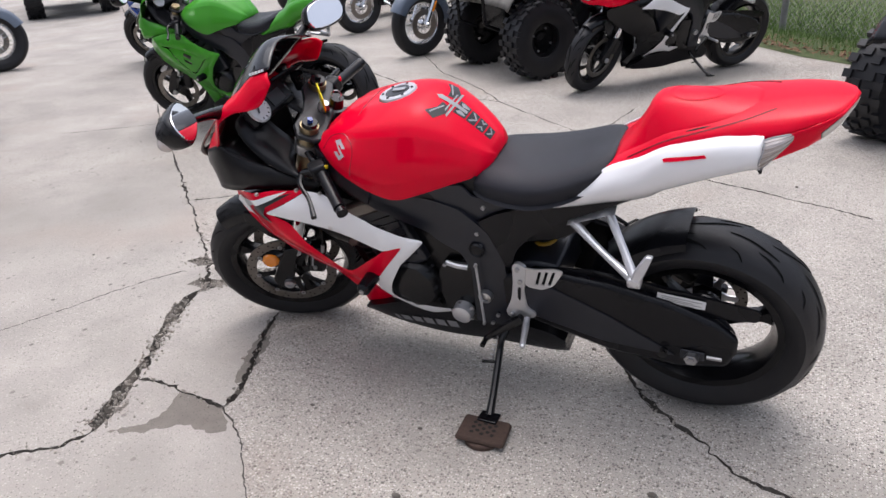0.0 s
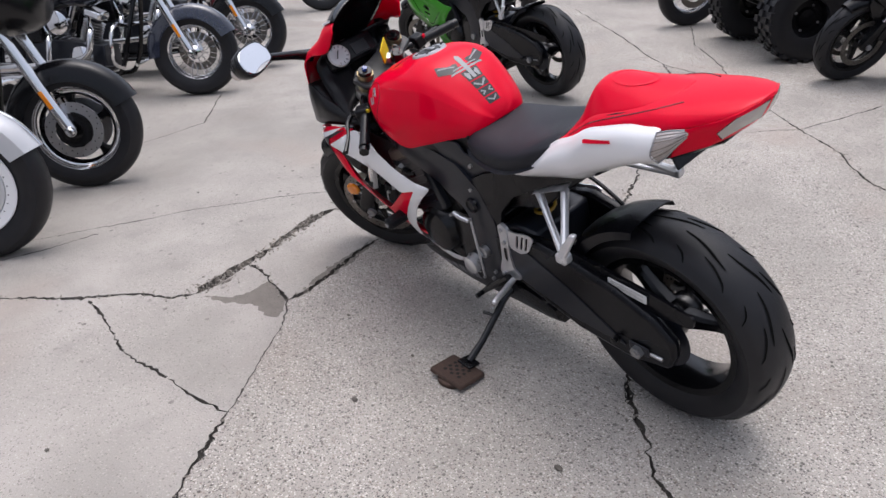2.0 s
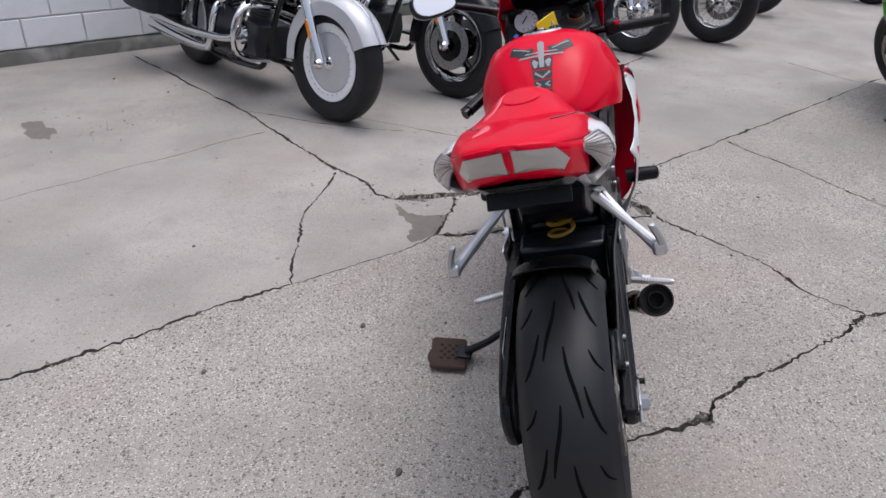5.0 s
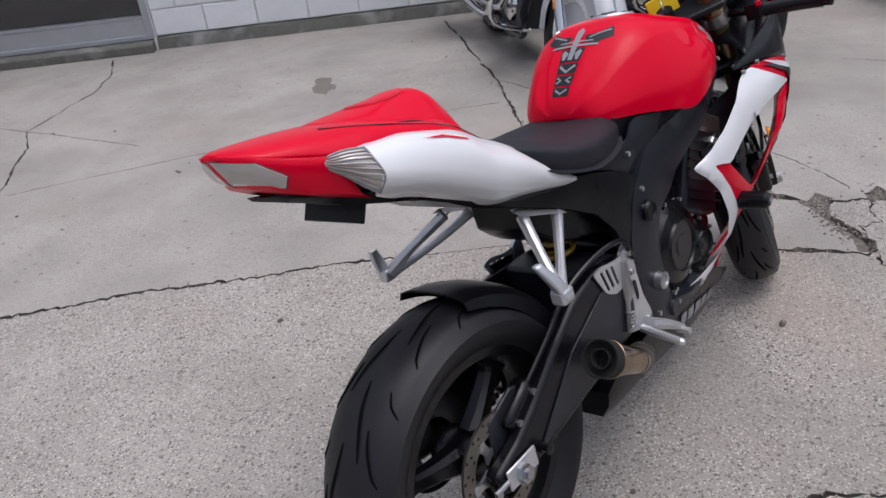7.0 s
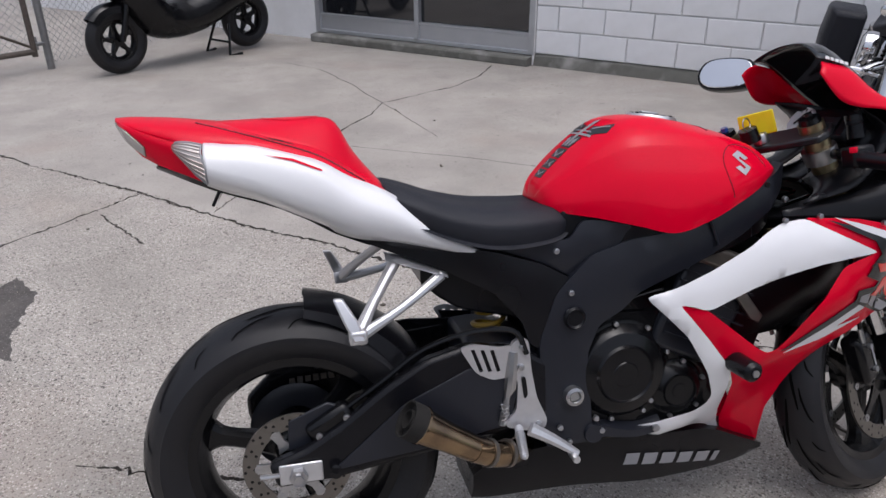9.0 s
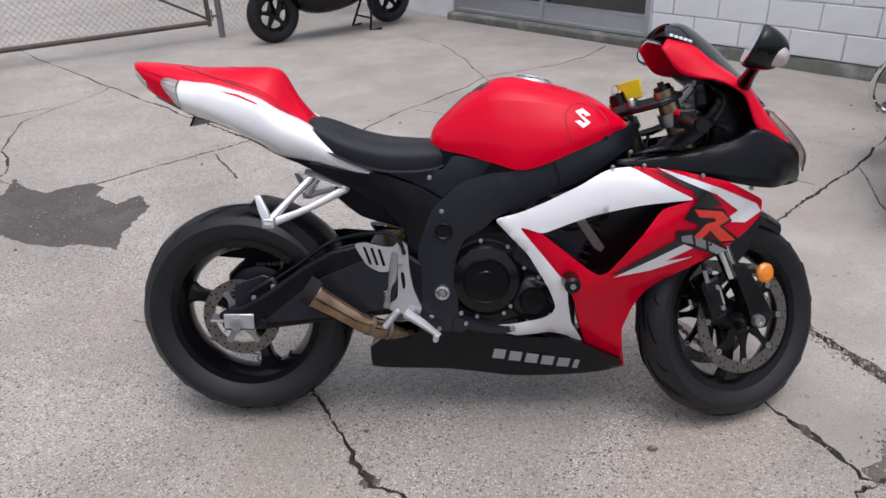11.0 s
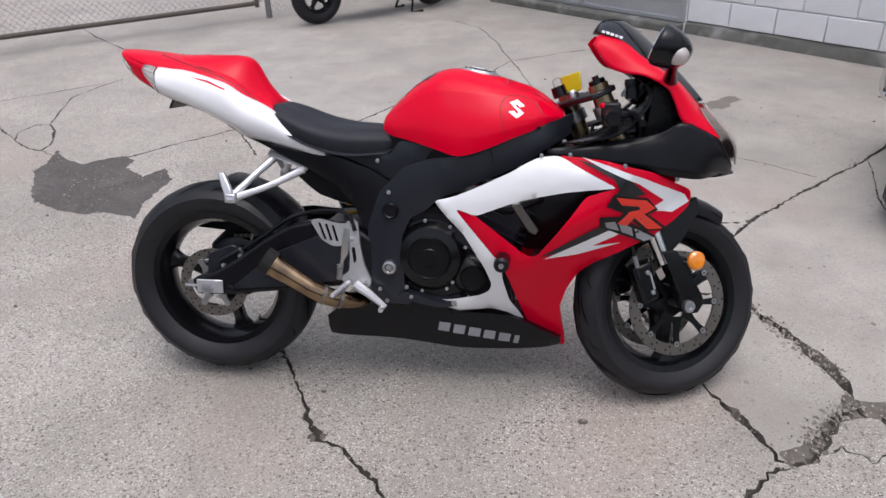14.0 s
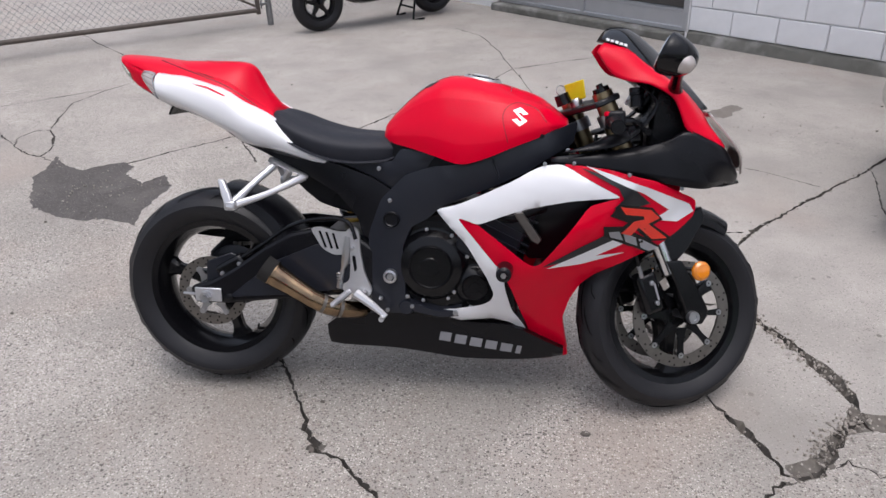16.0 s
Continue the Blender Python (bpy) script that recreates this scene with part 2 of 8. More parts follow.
FOOTING = material("dirty_footing", (0.17, 0.165, 0.15), 0.9, 0, (0.1, 0.1, 0.085), 12.0, 1.0, 0.6, 120.0, stains=0.5, stain_scale=5.0, stain_colour=(0.42, 0.41, 0.39))
ALUMINIUM = material("anodised_aluminium", (0.5, 0.52, 0.55), 0.4, 0.7, (0.44, 0.46, 0.49), 10.0, 0.5)
GALV = material("galvanised_steel", (0.3, 0.305, 0.31), 0.5, 0.6, (0.2, 0.2, 0.205), 25.0, 0.8)
PIPE = material("weathered_pipe", (0.13, 0.11, 0.095), 0.7, 0.3, (0.08, 0.065, 0.055), 30.0, 0.8, 0.3, 300.0)
DARK_GLASS = material("dark_window_glass", (0.012, 0.013, 0.016), 0.05, 0, coat=1.0, rough_vary=0.02)
INSIDE = material("dark_interior", (0.02, 0.02, 0.022), 0.9)
GRASS = material("grass", (0.085, 0.19, 0.03), 0.7, 0, (0.14, 0.2, 0.055), 5.0, 1.0)
SOIL = material("soil_and_dead_leaves", (0.075, 0.085, 0.035), 0.95, 0, (0.05, 0.085, 0.022), 16.0, 1.0, 0.8, 60.0, speck=[(40.0, 0.28, (0.2, 0.11, 0.05))])
LEAF = material("dead_leaf", (0.19, 0.1, 0.045), 0.8, 0, (0.1, 0.055, 0.03), 20.0, 0.8)
SIDING = material("white_siding", (0.72, 0.72, 0.73), 0.6)


# ---- mesh tools ----
def cat(points, k):
    """A Catmull-Rom line through points, k steps a span; points may be arrays of any shape."""
    p = [np.array(q, float) for q in points]
    p = [2 * p[0] - p[1]] + p + [2 * p[-1] - p[-2]]
    out = []
    for i in range(1, len(p) - 2):
        for j in range(k):
            t = j / k
            out.append(0.5 * (2 * p[i] + (p[i + 1] - p[i - 1]) * t + (2 * p[i - 1] - 5 * p[i] + 4 * p[i + 1] - p[i + 2]) * t * t
                              + (3 * p[i] - p[i - 1] - 3 * p[i + 1] + p[i + 2]) * t ** 3))
    return out + [p[-2]]


class G:
    """Gathers vertices and faces of one part."""

    def __init__(self):
        self.v, self.f = [], []

    def add(self, v, f):
        o = len(self.v)
        self.v += [tuple(map(float, q)) for q in v]
        self.f += [tuple(i + o for i in q) for q in f]
        return self

    def tf(self, m):
        self.v = [tuple(m @ Vector(q)) for q in self.v]
        return self

    def box(self, c, s, m=None):
        a = [(x * s[0] / 2, y * s[1] / 2, z * s[2] / 2) for x in (-1, 1) for y in (-1, 1) for z in (-1, 1)]
        if m:
            a = [tuple(m @ Vector(q)) for q in a]
        return self.add([(c[0] + x, c[1] + y, c[2] + z) for x, y, z in a],
                        [(0, 1, 3, 2), (4, 6, 7, 5), (0, 4, 5, 1), (2, 3, 7, 6), (0, 2, 6, 4), (1, 5, 7, 3)])

    def prism(self, outline, y0, y1):
        """An outline in x, z drawn out from y0 to y1 (each a number or a function of x, z)."""
        n = len(outline)
        at = lambda y, q: y(*q) if callable(y) else y
        v = [(x, at(y0, (x, z)), z) for x, z in outline] + [(x, at(y1, (x, z)), z) for x, z in outline]
        return self.add(v, [tuple(range(n)), tuple(range(2 * n - 1, n - 1, -1))] + [(i, i + n, (i + 1) % n + n, (i + 1) % n) for i in range(n)])

    def lathe(self, prof, n=32, c=(0, 0, 0), m=None, closed=False, arc=1.0):
        """A profile of (radius, along y) turned about the y axis at c."""
        v, f = [], []
        k = len(prof)
        for i in range(n + (arc < 1)):
            a = 2 * math.pi * arc * i / n
            v += [(r * math.cos(a), y, r * math.sin(a)) for r, y in prof]
        turns = n
        for i in range(turns):
            j = i + 1 if arc < 1 else (i + 1) % n
            for q in range(k if closed else k - 1):
                f.append((i * k + q, i * k + (q + 1) % k, j * k + (q + 1) % k, j * k + q))
        if m:
            v = [tuple(m @ Vector(q)) for q in v]
        return self.add([(x + c[0], y + c[1], z + c[2]) for x, y, z in v], f)

    def tube(self, pts, r, n=8, smooth=0):
        """A round bar along pts; r is one radius or one for each point."""
        rs = list(r) if isinstance(r, (list, tuple)) else [r] * len(pts)
        if smooth:
            both = cat([(*p, q) for p, q in zip(pts, rs)], smooth)
            pts, rs = [b[:3] for b in both], [float(b[3]) for b in both]
        P = [Vector([float(c) for c in p]) for p in pts]
        v, f, u = [], [], None
        for i, p in enumerate(P):
            t = (P[min(i + 1, len(P) - 1)] - P[max(i - 1, 0)]).normalized()
            u = t.orthogonal() if u is None else u - t * u.dot(t)
            u.normalize()
            w = t.cross(u)
            v += [tuple(p + rs[i] * (math.cos(2 * math.pi * j / n) * u + math.sin(2 * math.pi * j / n) * w)) for j in range(n)]
        for i in range(len(P) - 1):
            f += [(i * n + j, i * n + (j + 1) % n, (i + 1) * n + (j + 1) % n, (i + 1) * n + j) for j in range(n)]
        f += [tuple(range(n - 1, -1, -1)), tuple(range(len(v) - n, len(v)))]
        return self.add(v, f)

    def loft(self, secs, steps=4, closed=True, caps=True, across=0):
        """A skin over sections, each a list of as many points."""
        S = cat(secs, steps) if steps > 1 else [np.array(s, float) for s in secs]
        if across:
            S = [np.array(cat(list(s) + ([s[0]] if closed else []), across))[: (-1 if closed else None)] for s in S]
        n = len(S[0])
        v = [tuple(p) for s in S for p in s]
        f = [(i * n + j, i * n + (j + 1) % n, (i + 1) * n + (j + 1) % n, (i + 1) * n + j) for i in range(len(S) - 1) for j in range(n if closed else n - 1)]
        if caps and closed:
            f += [tuple(range(n - 1, -1, -1)), tuple(range(len(v) - n, len(v)))]
        return self.add(v, f)

    def ball(self, c, s, n=12):
        s = s if isinstance(s, (tuple, list)) else (s, s, s)
        k = n // 2
        prof = [(max(1e-5, math.sin(math.pi * i / k)), -math.cos(math.pi * i / k)) for i in range(k + 1)]
        return self.lathe(prof, n, c, Matrix.Diagonal((*s, 1)))


def inside(x, z, poly):
    hit = False
    for (x0, z0), (x1, z1) in zip(poly, poly[1:] + poly[:1]):
        if (z0 > z) != (z1 > z) and x < (x1 - x0) * (z - z0) / (z1 - z0) + x0:
            hit = not hit
    return hit


def dense(poly, h):
    out = []
    for a, b in zip(poly, poly[1:] + poly[:1]):
        k = max(1, int(math.dist(a, b) / h))
        out += [(a[0] + (b[0] - a[0]) * i / k, a[1] + (b[1] - a[1]) * i / k) for i in range(k)]
    return out


def rounded(poly, k=3):
    """The outline with its corners smoothed."""
    p = [np.array(q, float) for q in poly]
    out = []
    for i in range(len(p)):
        a, b, c = p[i - 1], p[i], p[(i + 1) % len(p)]
        s, e = b + (a - b) * min(0.3, 0.012 / max(1e-6, np.linalg.norm(a - b))), b + (c - b) * min(0.3, 0.012 / max(1e-6, np.linalg.norm(c - b)))
        out += [tuple((1 - t) ** 2 * s + 2 * t * (1 - t) * b + t * t * e) for t in [j / k for j in range(k + 1)]]
    return out


def shell(outline, yfun, side=1, thick=0.006, holes=(), h=0.03, edge=0.004, lift=0.0):
    """A thin curved panel over an outline in x, z, bent to y = yfun(x, z); side -1 mirrors it."""
    from mathutils.geometry import delaunay_2d_cdt
    loops = [dense(list(outline), h)] + [dense(list(q), h) for q in holes]
    pts, edges, rim = [], [], 0
    for q in loops:
        o = len(pts)
        pts += q
        edges += [(o + i, o + (i + 1) % len(q)) for i in range(len(q))]
    rim = len(pts)
    xs, zs = [p[0] for p in loops[0]], [p[1] for p in loops[0]]
    x = min(xs) + h / 2
    while x < max(xs):
        z = min(zs) + h / 2
        while z < max(zs):
            if inside(x, z, loops[0]) and not any(inside(x, z, q) for q in loops[1:]):
                if min((x - p[0]) ** 2 + (z - p[1]) ** 2 for p in pts[:rim]) > (0.45 * h) ** 2:
                    pts.append((x, z))
            z += h
        x += h
    V, _, F, *_ = delaunay_2d_cdt([Vector(p) for p in pts], edges, [], 0, 1e-6)
    keep = []
    for f in F:
        cx, cz = sum(V[i][0] for i in f) / 3, sum(V[i][1] for i in f) / 3
        if inside(cx, cz, loops[0]) and not any(inside(cx, cz, q) for q in loops[1:]):
            keep.append(tuple(f))
    count = {}
    for f in keep:
        for a, b in zip(f, f[1:] + f[:1]):
            count[frozenset((a, b))] = count.get(frozenset((a, b)), 0) + 1
    border = {i for e, c in count.items() if c == 1 for i in e}
    n = len(V)
    top = [(v[0], side * (yfun(v[0], v[1]) + lift - (edge if i in border else 0)), v[1]) for i, v in enumerate(V)]
    low = [(v[0], side * (yfun(v[0], v[1]) + lift - thick), v[1]) for v in V]
    faces = [f[::-1] if side > 0 else f for f in keep] + [tuple(i + n for i in (f if side > 0 else f[::-1])) for f in keep]
    for f in keep:
        for a, b in zip(f, f[1:] + f[:1]):
            if count[frozenset((a, b))] == 1:
                faces.append((a, b, b + n, a + n) if side > 0 else (b, a, a + n, b + n))
    return G().add(top + low, faces)


def part(name, g, mat, parent=None, label="", bevel=0.0, angle=35, smooth=True):
    """Links a G as one mesh object under a thing or a part."""
    me = bpy.data.meshes.new(name)
    me.from_pydata(g.v, [], g.f)
    bm = bmesh.new()
    bm.from_mesh(me)
    bmesh.ops.recalc_face_normals(bm, faces=bm.faces)
    bm.to_mesh(me)
    bm.free()
    me.materials.append(mat)
    if smooth:
        me.polygons.foreach_set("use_smooth", [True] * len(me.polygons))
        me.set_sharp_from_angle(angle=radians(angle))
    ob = new(name, me)
    ob.parent = parent
    if bevel:
        b = ob.modifiers.new("bevel", "BEVEL")
        b.width, b.segments, b.limit_method, b.angle_limit = bevel, 2, "ANGLE", radians(40)
    if label:
        tagged(ob, label)
    return ob


def thing(name, label, category, m=None, group="", kind=""):
    ob = new(name)
    ob.empty_display_size = 0.1
    ob.matrix_world = m or Matrix()
    return tagged(ob, label, category, group, kind)


def on_surface(ob):
    from mathutils.bvhtree import BVHTree
    me = ob.data
    return BVHTree.FromPolygons([v.co for v in me.vertices], [p.vertices for p in me.polygons])


def sticker(tree, loops, origin, u, v, lift=0.0015, reach=0.4):
    """Flat outlines in the plane origin + a*u + b*v, laid onto the surface behind it along -(u x v)."""
    from mathutils.geometry import delaunay_2d_cdt
    g = G()
    o, u, v = Vector(origin), Vector(u).normalized(), Vector(v).normalized()
    w = u.cross(v).normalized()
    for loop in loops:
        q = dense(list(loop), 0.012)
        n = len(q)
        pts = list(q)
        V, _, F, *_ = delaunay_2d_cdt([Vector(p) for p in pts], [(i, (i + 1) % n) for i in range(n)], [], 0, 1e-6)
        vs = []
        for a, b in V:
            p = o + u * a + v * b
            hit, nor, *_ = tree.ray_cast(p + w * reach * 0.5, -w, reach)
            vs.append(tuple(hit + w * lift) if hit else tuple(p))
        g.add(vs, [tuple(f) for f in F if inside(sum(V[i][0] for i in f) / 3, sum(V[i][1] for i in f) / 3, q)])
    return g


# ---- ground: one sheet of concrete, its cracks sunk into it ----
CRACKS = []


def crack(width, depth, *pts):
    """A wandering crack through a few points of the plan."""
    rnd = random.Random(len(CRACKS) + 5)
    line = []
    for a, b in zip(pts, pts[1:]):
        near_walk = abs(a[0]) < 3.2 and abs(a[1]) < 3.4
        k = max(2, int(math.dist(a, b) / (0.016 if near_walk else 0.05 if math.dist(a, b) < 2 else 0.15)))
        nx, ny = -(b[1] - a[1]) / math.dist(a, b), (b[0] - a[0]) / math.dist(a, b)
        for i in range(k):
            j = rnd.gauss(0, 0.22) * min(0.02, width * 0.8 + 0.004) if i else 0.0
            s = 0.02 * noise.noise(Vector((a[0] + (b[0] - a[0]) * i / k, a[1] + (b[1] - a[1]) * i / k, 0)) * 4.0) if i else 0.0
            line.append((a[0] + (b[0] - a[0]) * i / k + nx * (j + s), a[1] + (b[1] - a[1]) * i / k + ny * (j + s)))
    line.append(pts[-1])
    half = [width * rnd.uniform(0.3, 1.0) * (0.95 + 0.9 * noise.noise(Vector((x * 7, y * 7, 3)))) / 2 for x, y in line]
    half = [max(0.0012, h) for h in half]
    half[0] = half[-1] = 0.0018
    CRACKS.append((line, half, depth))
    return line


# joints between the two slabs: the far side is smooth, the side with the motorcycle coarse
nw_joint = crack(0.022, 0.02, (0.832, 0.937), (0.70, 1.07), (0.47, 1.285), (0.173, 1.555), (-0.264, 1.915), (-0.762, 2.408), (-1.619, 3.159), (-2.250, 3.718), (-4.096, 5.412))
mid_joint = crack(0.006, 0.008, (1.312, 0.490), (1.218, 0.556), (1.002, 0.758), (0.832, 0.937))
wheel_joint = crack(0.026, 0.02, (1.312, 0.490), (1.357, 0.330), (1.400, 0.220), (1.440, 0.120), (1.490, 0.010), (1.548, -0.141), (1.580, -0.189), (1.612, -0.264), (1.648, -0.339), (1.678, -0.392))
rubble_joint = crack(0.030, 0.022, (1.678, -0.392), (1.766, -0.350), (1.815, -0.255), (1.866, -0.190), (1.932, -0.120), (2.083, -0.306))
se_joint = crack(0.016, 0.015, (2.083, -0.306), (3.287, -1.346), (4.299, -2.210), (6.500, -4.166), (11.829, -8.657))
SMOOTH_SIDE = nw_joint[::-1] + mid_joint[::-1] + wheel_joint + rubble_joint + se_joint + [(600.0, -480.0), (690.0, 690.0), (-600.0, 560.0)]

crack(0.020, 0.02, (3.730, 3.200), (2.663, 1.882), (1.942, 1.142), (1.777, 0.922), (1.652, 0.830), (1.612, 0.742))
crack(0.058, 0.03, (1.612, 0.742), (1.662, 0.625), (1.712, 0.485), (1.762, 0.372), (1.830, 0.248), (1.880, 0.150), (1.910, 0.060), (1.938, -0.020), (1.945, -0.080))
crack(0.020, 0.02, (1.700, 0.470), (1.591, 0.468), (1.440, 0.478), (1.312, 0.490))
crack(0.012, 0.015, (0.832, 0.937), (1.005, 0.997), (1.349, 1.070), (1.860, 1.082))
crack(0.018, 0.015, (-0.753, 2.388), (-1.093, 2.039), (-1.401, 1.690))
crack(0.018, 0.02, (-0.617, 0.362), (-0.251, 0.235), (-0.158, 0.210), (-0.018, 0.080), (0.092, -0.010), (0.170, -0.098), (0.263, -0.248), (0.304, -0.348), (0.363, -0.427), (0.438, -0.454), (0.526, -0.543), (0.608, -0.628), (0.721, -0.760), (0.853, -0.919), (1.005, -1.048))
crack(0.016, 0.015, (-0.372, 2.053), (0.117, 2.950), (0.578, 3.606), (0.688, 3.893), (0.932, 4.020), (1.299, 4.246), (1.560, 4.520), (1.812, 4.945))
crack(0.010, 0.01, (0.006, 5.482), (0.295, 5.135), (0.530, 4.511), (0.688, 3.893))
crack(0.008, 0.01, (0.688, 3.893), (0.821, 3.358), (0.912, 3.009))
crack(0.006, 0.008, (0.217, 3.005), (0.593, 2.811), (1.087, 2.519), (1.590, 2.165), (2.338, 1.625))
crack(0.020, 0.015, (1.681, -0.410), (1.612, -0.458), (1.547, -0.527), (1.314, -0.781), (1.135, -0.879), (1.005, -1.048))
crack(0.012, 0.012, (2.727, -0.873), (2.272, -1.225), (1.797, -1.599), (1.564, -1.829))
crack(0.018, 0.015, (4.925, -4.939), (3.363, -3.941), (2.775, -3.519), (2.513, -3.364), (2.110, -2.943), (1.895, -2.474), (1.740, -1.936), (1.564, -1.829), (1.380, -1.635), (1.150, -1.337), (1.005, -1.048))
crack(0.014, 0.012, (2.513, -3.364), (1.868, -3.251), (1.344, -2.829), (1.016, -2.598), (0.680, -2.353), (0.339, -2.037), (-0.548, -1.671))
crack(0.014, 0.012, (3.303, -4.809), (2.790, -4.136), (2.164, -3.591), (1.868, -3.251))
crack(0.010, 0.01, (1.450, -2.049), (1.136, -2.370), (0.987, -2.569), (0.919, -2.877), (0.864, -3.281))
crack(0.007, 0.008, (2.687, 1.182), (2.506, 0.639), (2.461, 0.441), (2.292, 0.047), (2.123, -0.204))
crack(0.007, 0.008, (4.711, -1.646), (4.526, -1.763), (4.093, -2.093))
crack(0.012, 0.012, (3.789, 0.277), (3.915, -0.192), (4.577, -0.590))
crack(0.010, 0.01, (2.663, 1.882), (2.537, 1.380), (2.497, 0.877))
crack(0.012, 0.01, (-0.900, 2.157), (-0.759, 1.936), (-0.640, 1.760))

# round the tar patch: a loop of cracks and what runs from it
crack(0.014, 0.012, (-3.300, 2.800), (-2.594, 2.190), (-2.285, 1.929), (-2.108, 1.801), (-1.997, 1.769), (-1.863, 1.694))
crack(0.016, 0.012, (-1.997, 1.769), (-2.023, 1.922), (-2.122, 2.102), (-2.248, 2.239), (-2.336, 2.201), (-2.351, 2.049), (-2.285, 1.929))
crack(0.012, 0.012, (-2.247, 2.245), (-2.342, 2.457), (-2.450, 2.817), (-2.410, 2.988), (-2.387, 3.138), (-2.280, 3.377), (-2.250, 3.718))
crack(0.014, 0.012, (-2.963, 2.692), (-2.726, 2.907), (-2.423, 3.167))

# the broken corner by the front wheel and one further out
crack(0.014, 0.015, (1.778, -0.337), (1.842, -0.308), (1.884, -0.338), (1.902, -0.370), (1.964, -0.317), (2.083, -0.306))
crack(0.030, 0.022, (1.564, -1.829), (1.611, -1.935), (1.698, -2.022), (1.791, -2.253))
crack(0.022, 0.018, (1.472, -1.944), (1.570, -2.021), (1.687, -2.041), (1.905, -2.081))


def blob(cx, cy, rx, ry, turn, seed, n=40, wild=0.25):
    """An uneven closed outline."""
    out = []
    for i in range(n):
        a = 2 * math.pi * i / n
        k = 1 + wild * noise.noise(Vector((math.cos(a) * 1.7, math.sin(a) * 1.7, seed))) + 0.35 * wild * noise.noise(Vector((math.cos(a) * 7, math.sin(a) * 7, seed))) + 0.22 * wild * noise.noise(Vector((math.cos(a) * 23, math.sin(a) * 23, seed)))
        x, y = rx * k * math.cos(a), ry * k * math.sin(a)
        out.append((cx + x * math.cos(turn) - y * math.sin(turn), cy + x * math.sin(turn) + y * math.cos(turn)))
    return out


def ragged(poly, h, amp, seed):
    """A closed outline through points of the plan, its edge broken into small bites."""
    out = []
    q = dense(poly, h)
    for i, (x, y) in enumerate(q):
        a, b = q[i - 1], q[(i + 1) % len(q)]
        d = max(1e-6, math.dist(a, b))
        k = amp * (noise.noise(Vector((x * 40, y * 40, seed))) + 0.6 * noise.noise(Vector((x * 110, y * 110, seed))))
        out.append((x - (b[1] - a[1]) / d * k, y + (b[0] - a[0]) / d * k))
    return out


# spots: outline, material, depth; where two overlap the first counts
SPOTS = [
    (ragged([(-1.335, 1.593), (-1.239, 1.632), (-1.118, 1.547), (-1.160, 1.456)], 0.02, 0.012, 4.4), 0, 0.0),
    (ragged([(-1.635, 1.151), (-1.833, 1.465), (-1.835, 1.581), (-1.897, 1.775), (-1.739, 1.630), (-1.602, 1.578), (-1.509, 1.669),
             (-1.433, 1.708), (-1.328, 1.644), (-1.313, 1.536), (-1.164, 1.425), (-1.091, 1.540), (-0.980, 1.390), (-0.979, 1.194),
             (-0.986, 1.079), (-0.936, 0.930), (-1.114, 0.986), (-1.210, 0.948), (-1.377, 0.993), (-1.560, 1.073)], 0.02, 0.014, 1.3), 2, 0.012),
    (ragged([(1.928, -0.067), (1.952, -0.111), (2.031, -0.104), (2.018, -0.170), (1.927, -0.189), (1.868, -0.209), (1.821, -0.270),
             (1.777, -0.328), (1.766, -0.376), (1.686, -0.414), (1.667, -0.374), (1.668, -0.348), (1.764, -0.303), (1.808, -0.234),
             (1.866, -0.175)], 0.012, 0.008, 3.1), 3, 0.022),
    (ragged([(2.060, -0.290), (2.110, -0.262), (2.190, -0.285), (2.165, -0.335), (2.085, -0.335)], 0.015, 0.012, 5.1), 3, 0.016),
    (ragged([(1.509, 0.466), (1.473, 0.546), (1.483, 0.644), (1.568, 0.722), (1.469, 0.681), (1.375, 0.608), (1.276, 0.607), (1.225, 0.580), (1.318, 0.488), (1.405, 0.481)], 0.014, 0.012, 6.6), 4, 0.0),
    (ragged([(1.513, 0.002), (1.463, 0.025), (1.399, 0.167), (1.363, 0.286), (1.335, 0.400), (1.385, 0.348), (1.438, 0.224), (1.474, 0.117)], 0.014, 0.016, 8.6), 4, 0.0),
    (blob(1.650, 0.640, 0.09, 0.026, -1.25, 7.7, 50, 0.7), 1, 0.014),
    (blob(0.363, -0.427, 0.030, 0.020, 0.6, 4.7, 24, 0.7), 3, 0.012),
    (blob(2.100, 2.810, 0.16, 0.075, 0.9, 9.1, 60, 0.5), 4, 0.0),
    (blob(1.639, -2.022, 0.11, 0.06, 2.2, 12.2, 50, 0.9), 1, 0.024),
    (blob(1.609, -2.012, 0.10, 0.05, 2.2, 2.2, 60, 0.6), 3, 0.016),
    (blob(0.377, -2.509, 0.13, 0.03, 2.4, 6.2, 24, 0.6), 3, 0.008),
    (blob(3.993, -3.552, 0.5, 0.2, 2.4, 8.2, 30, 0.5), 4, 0.0),
]


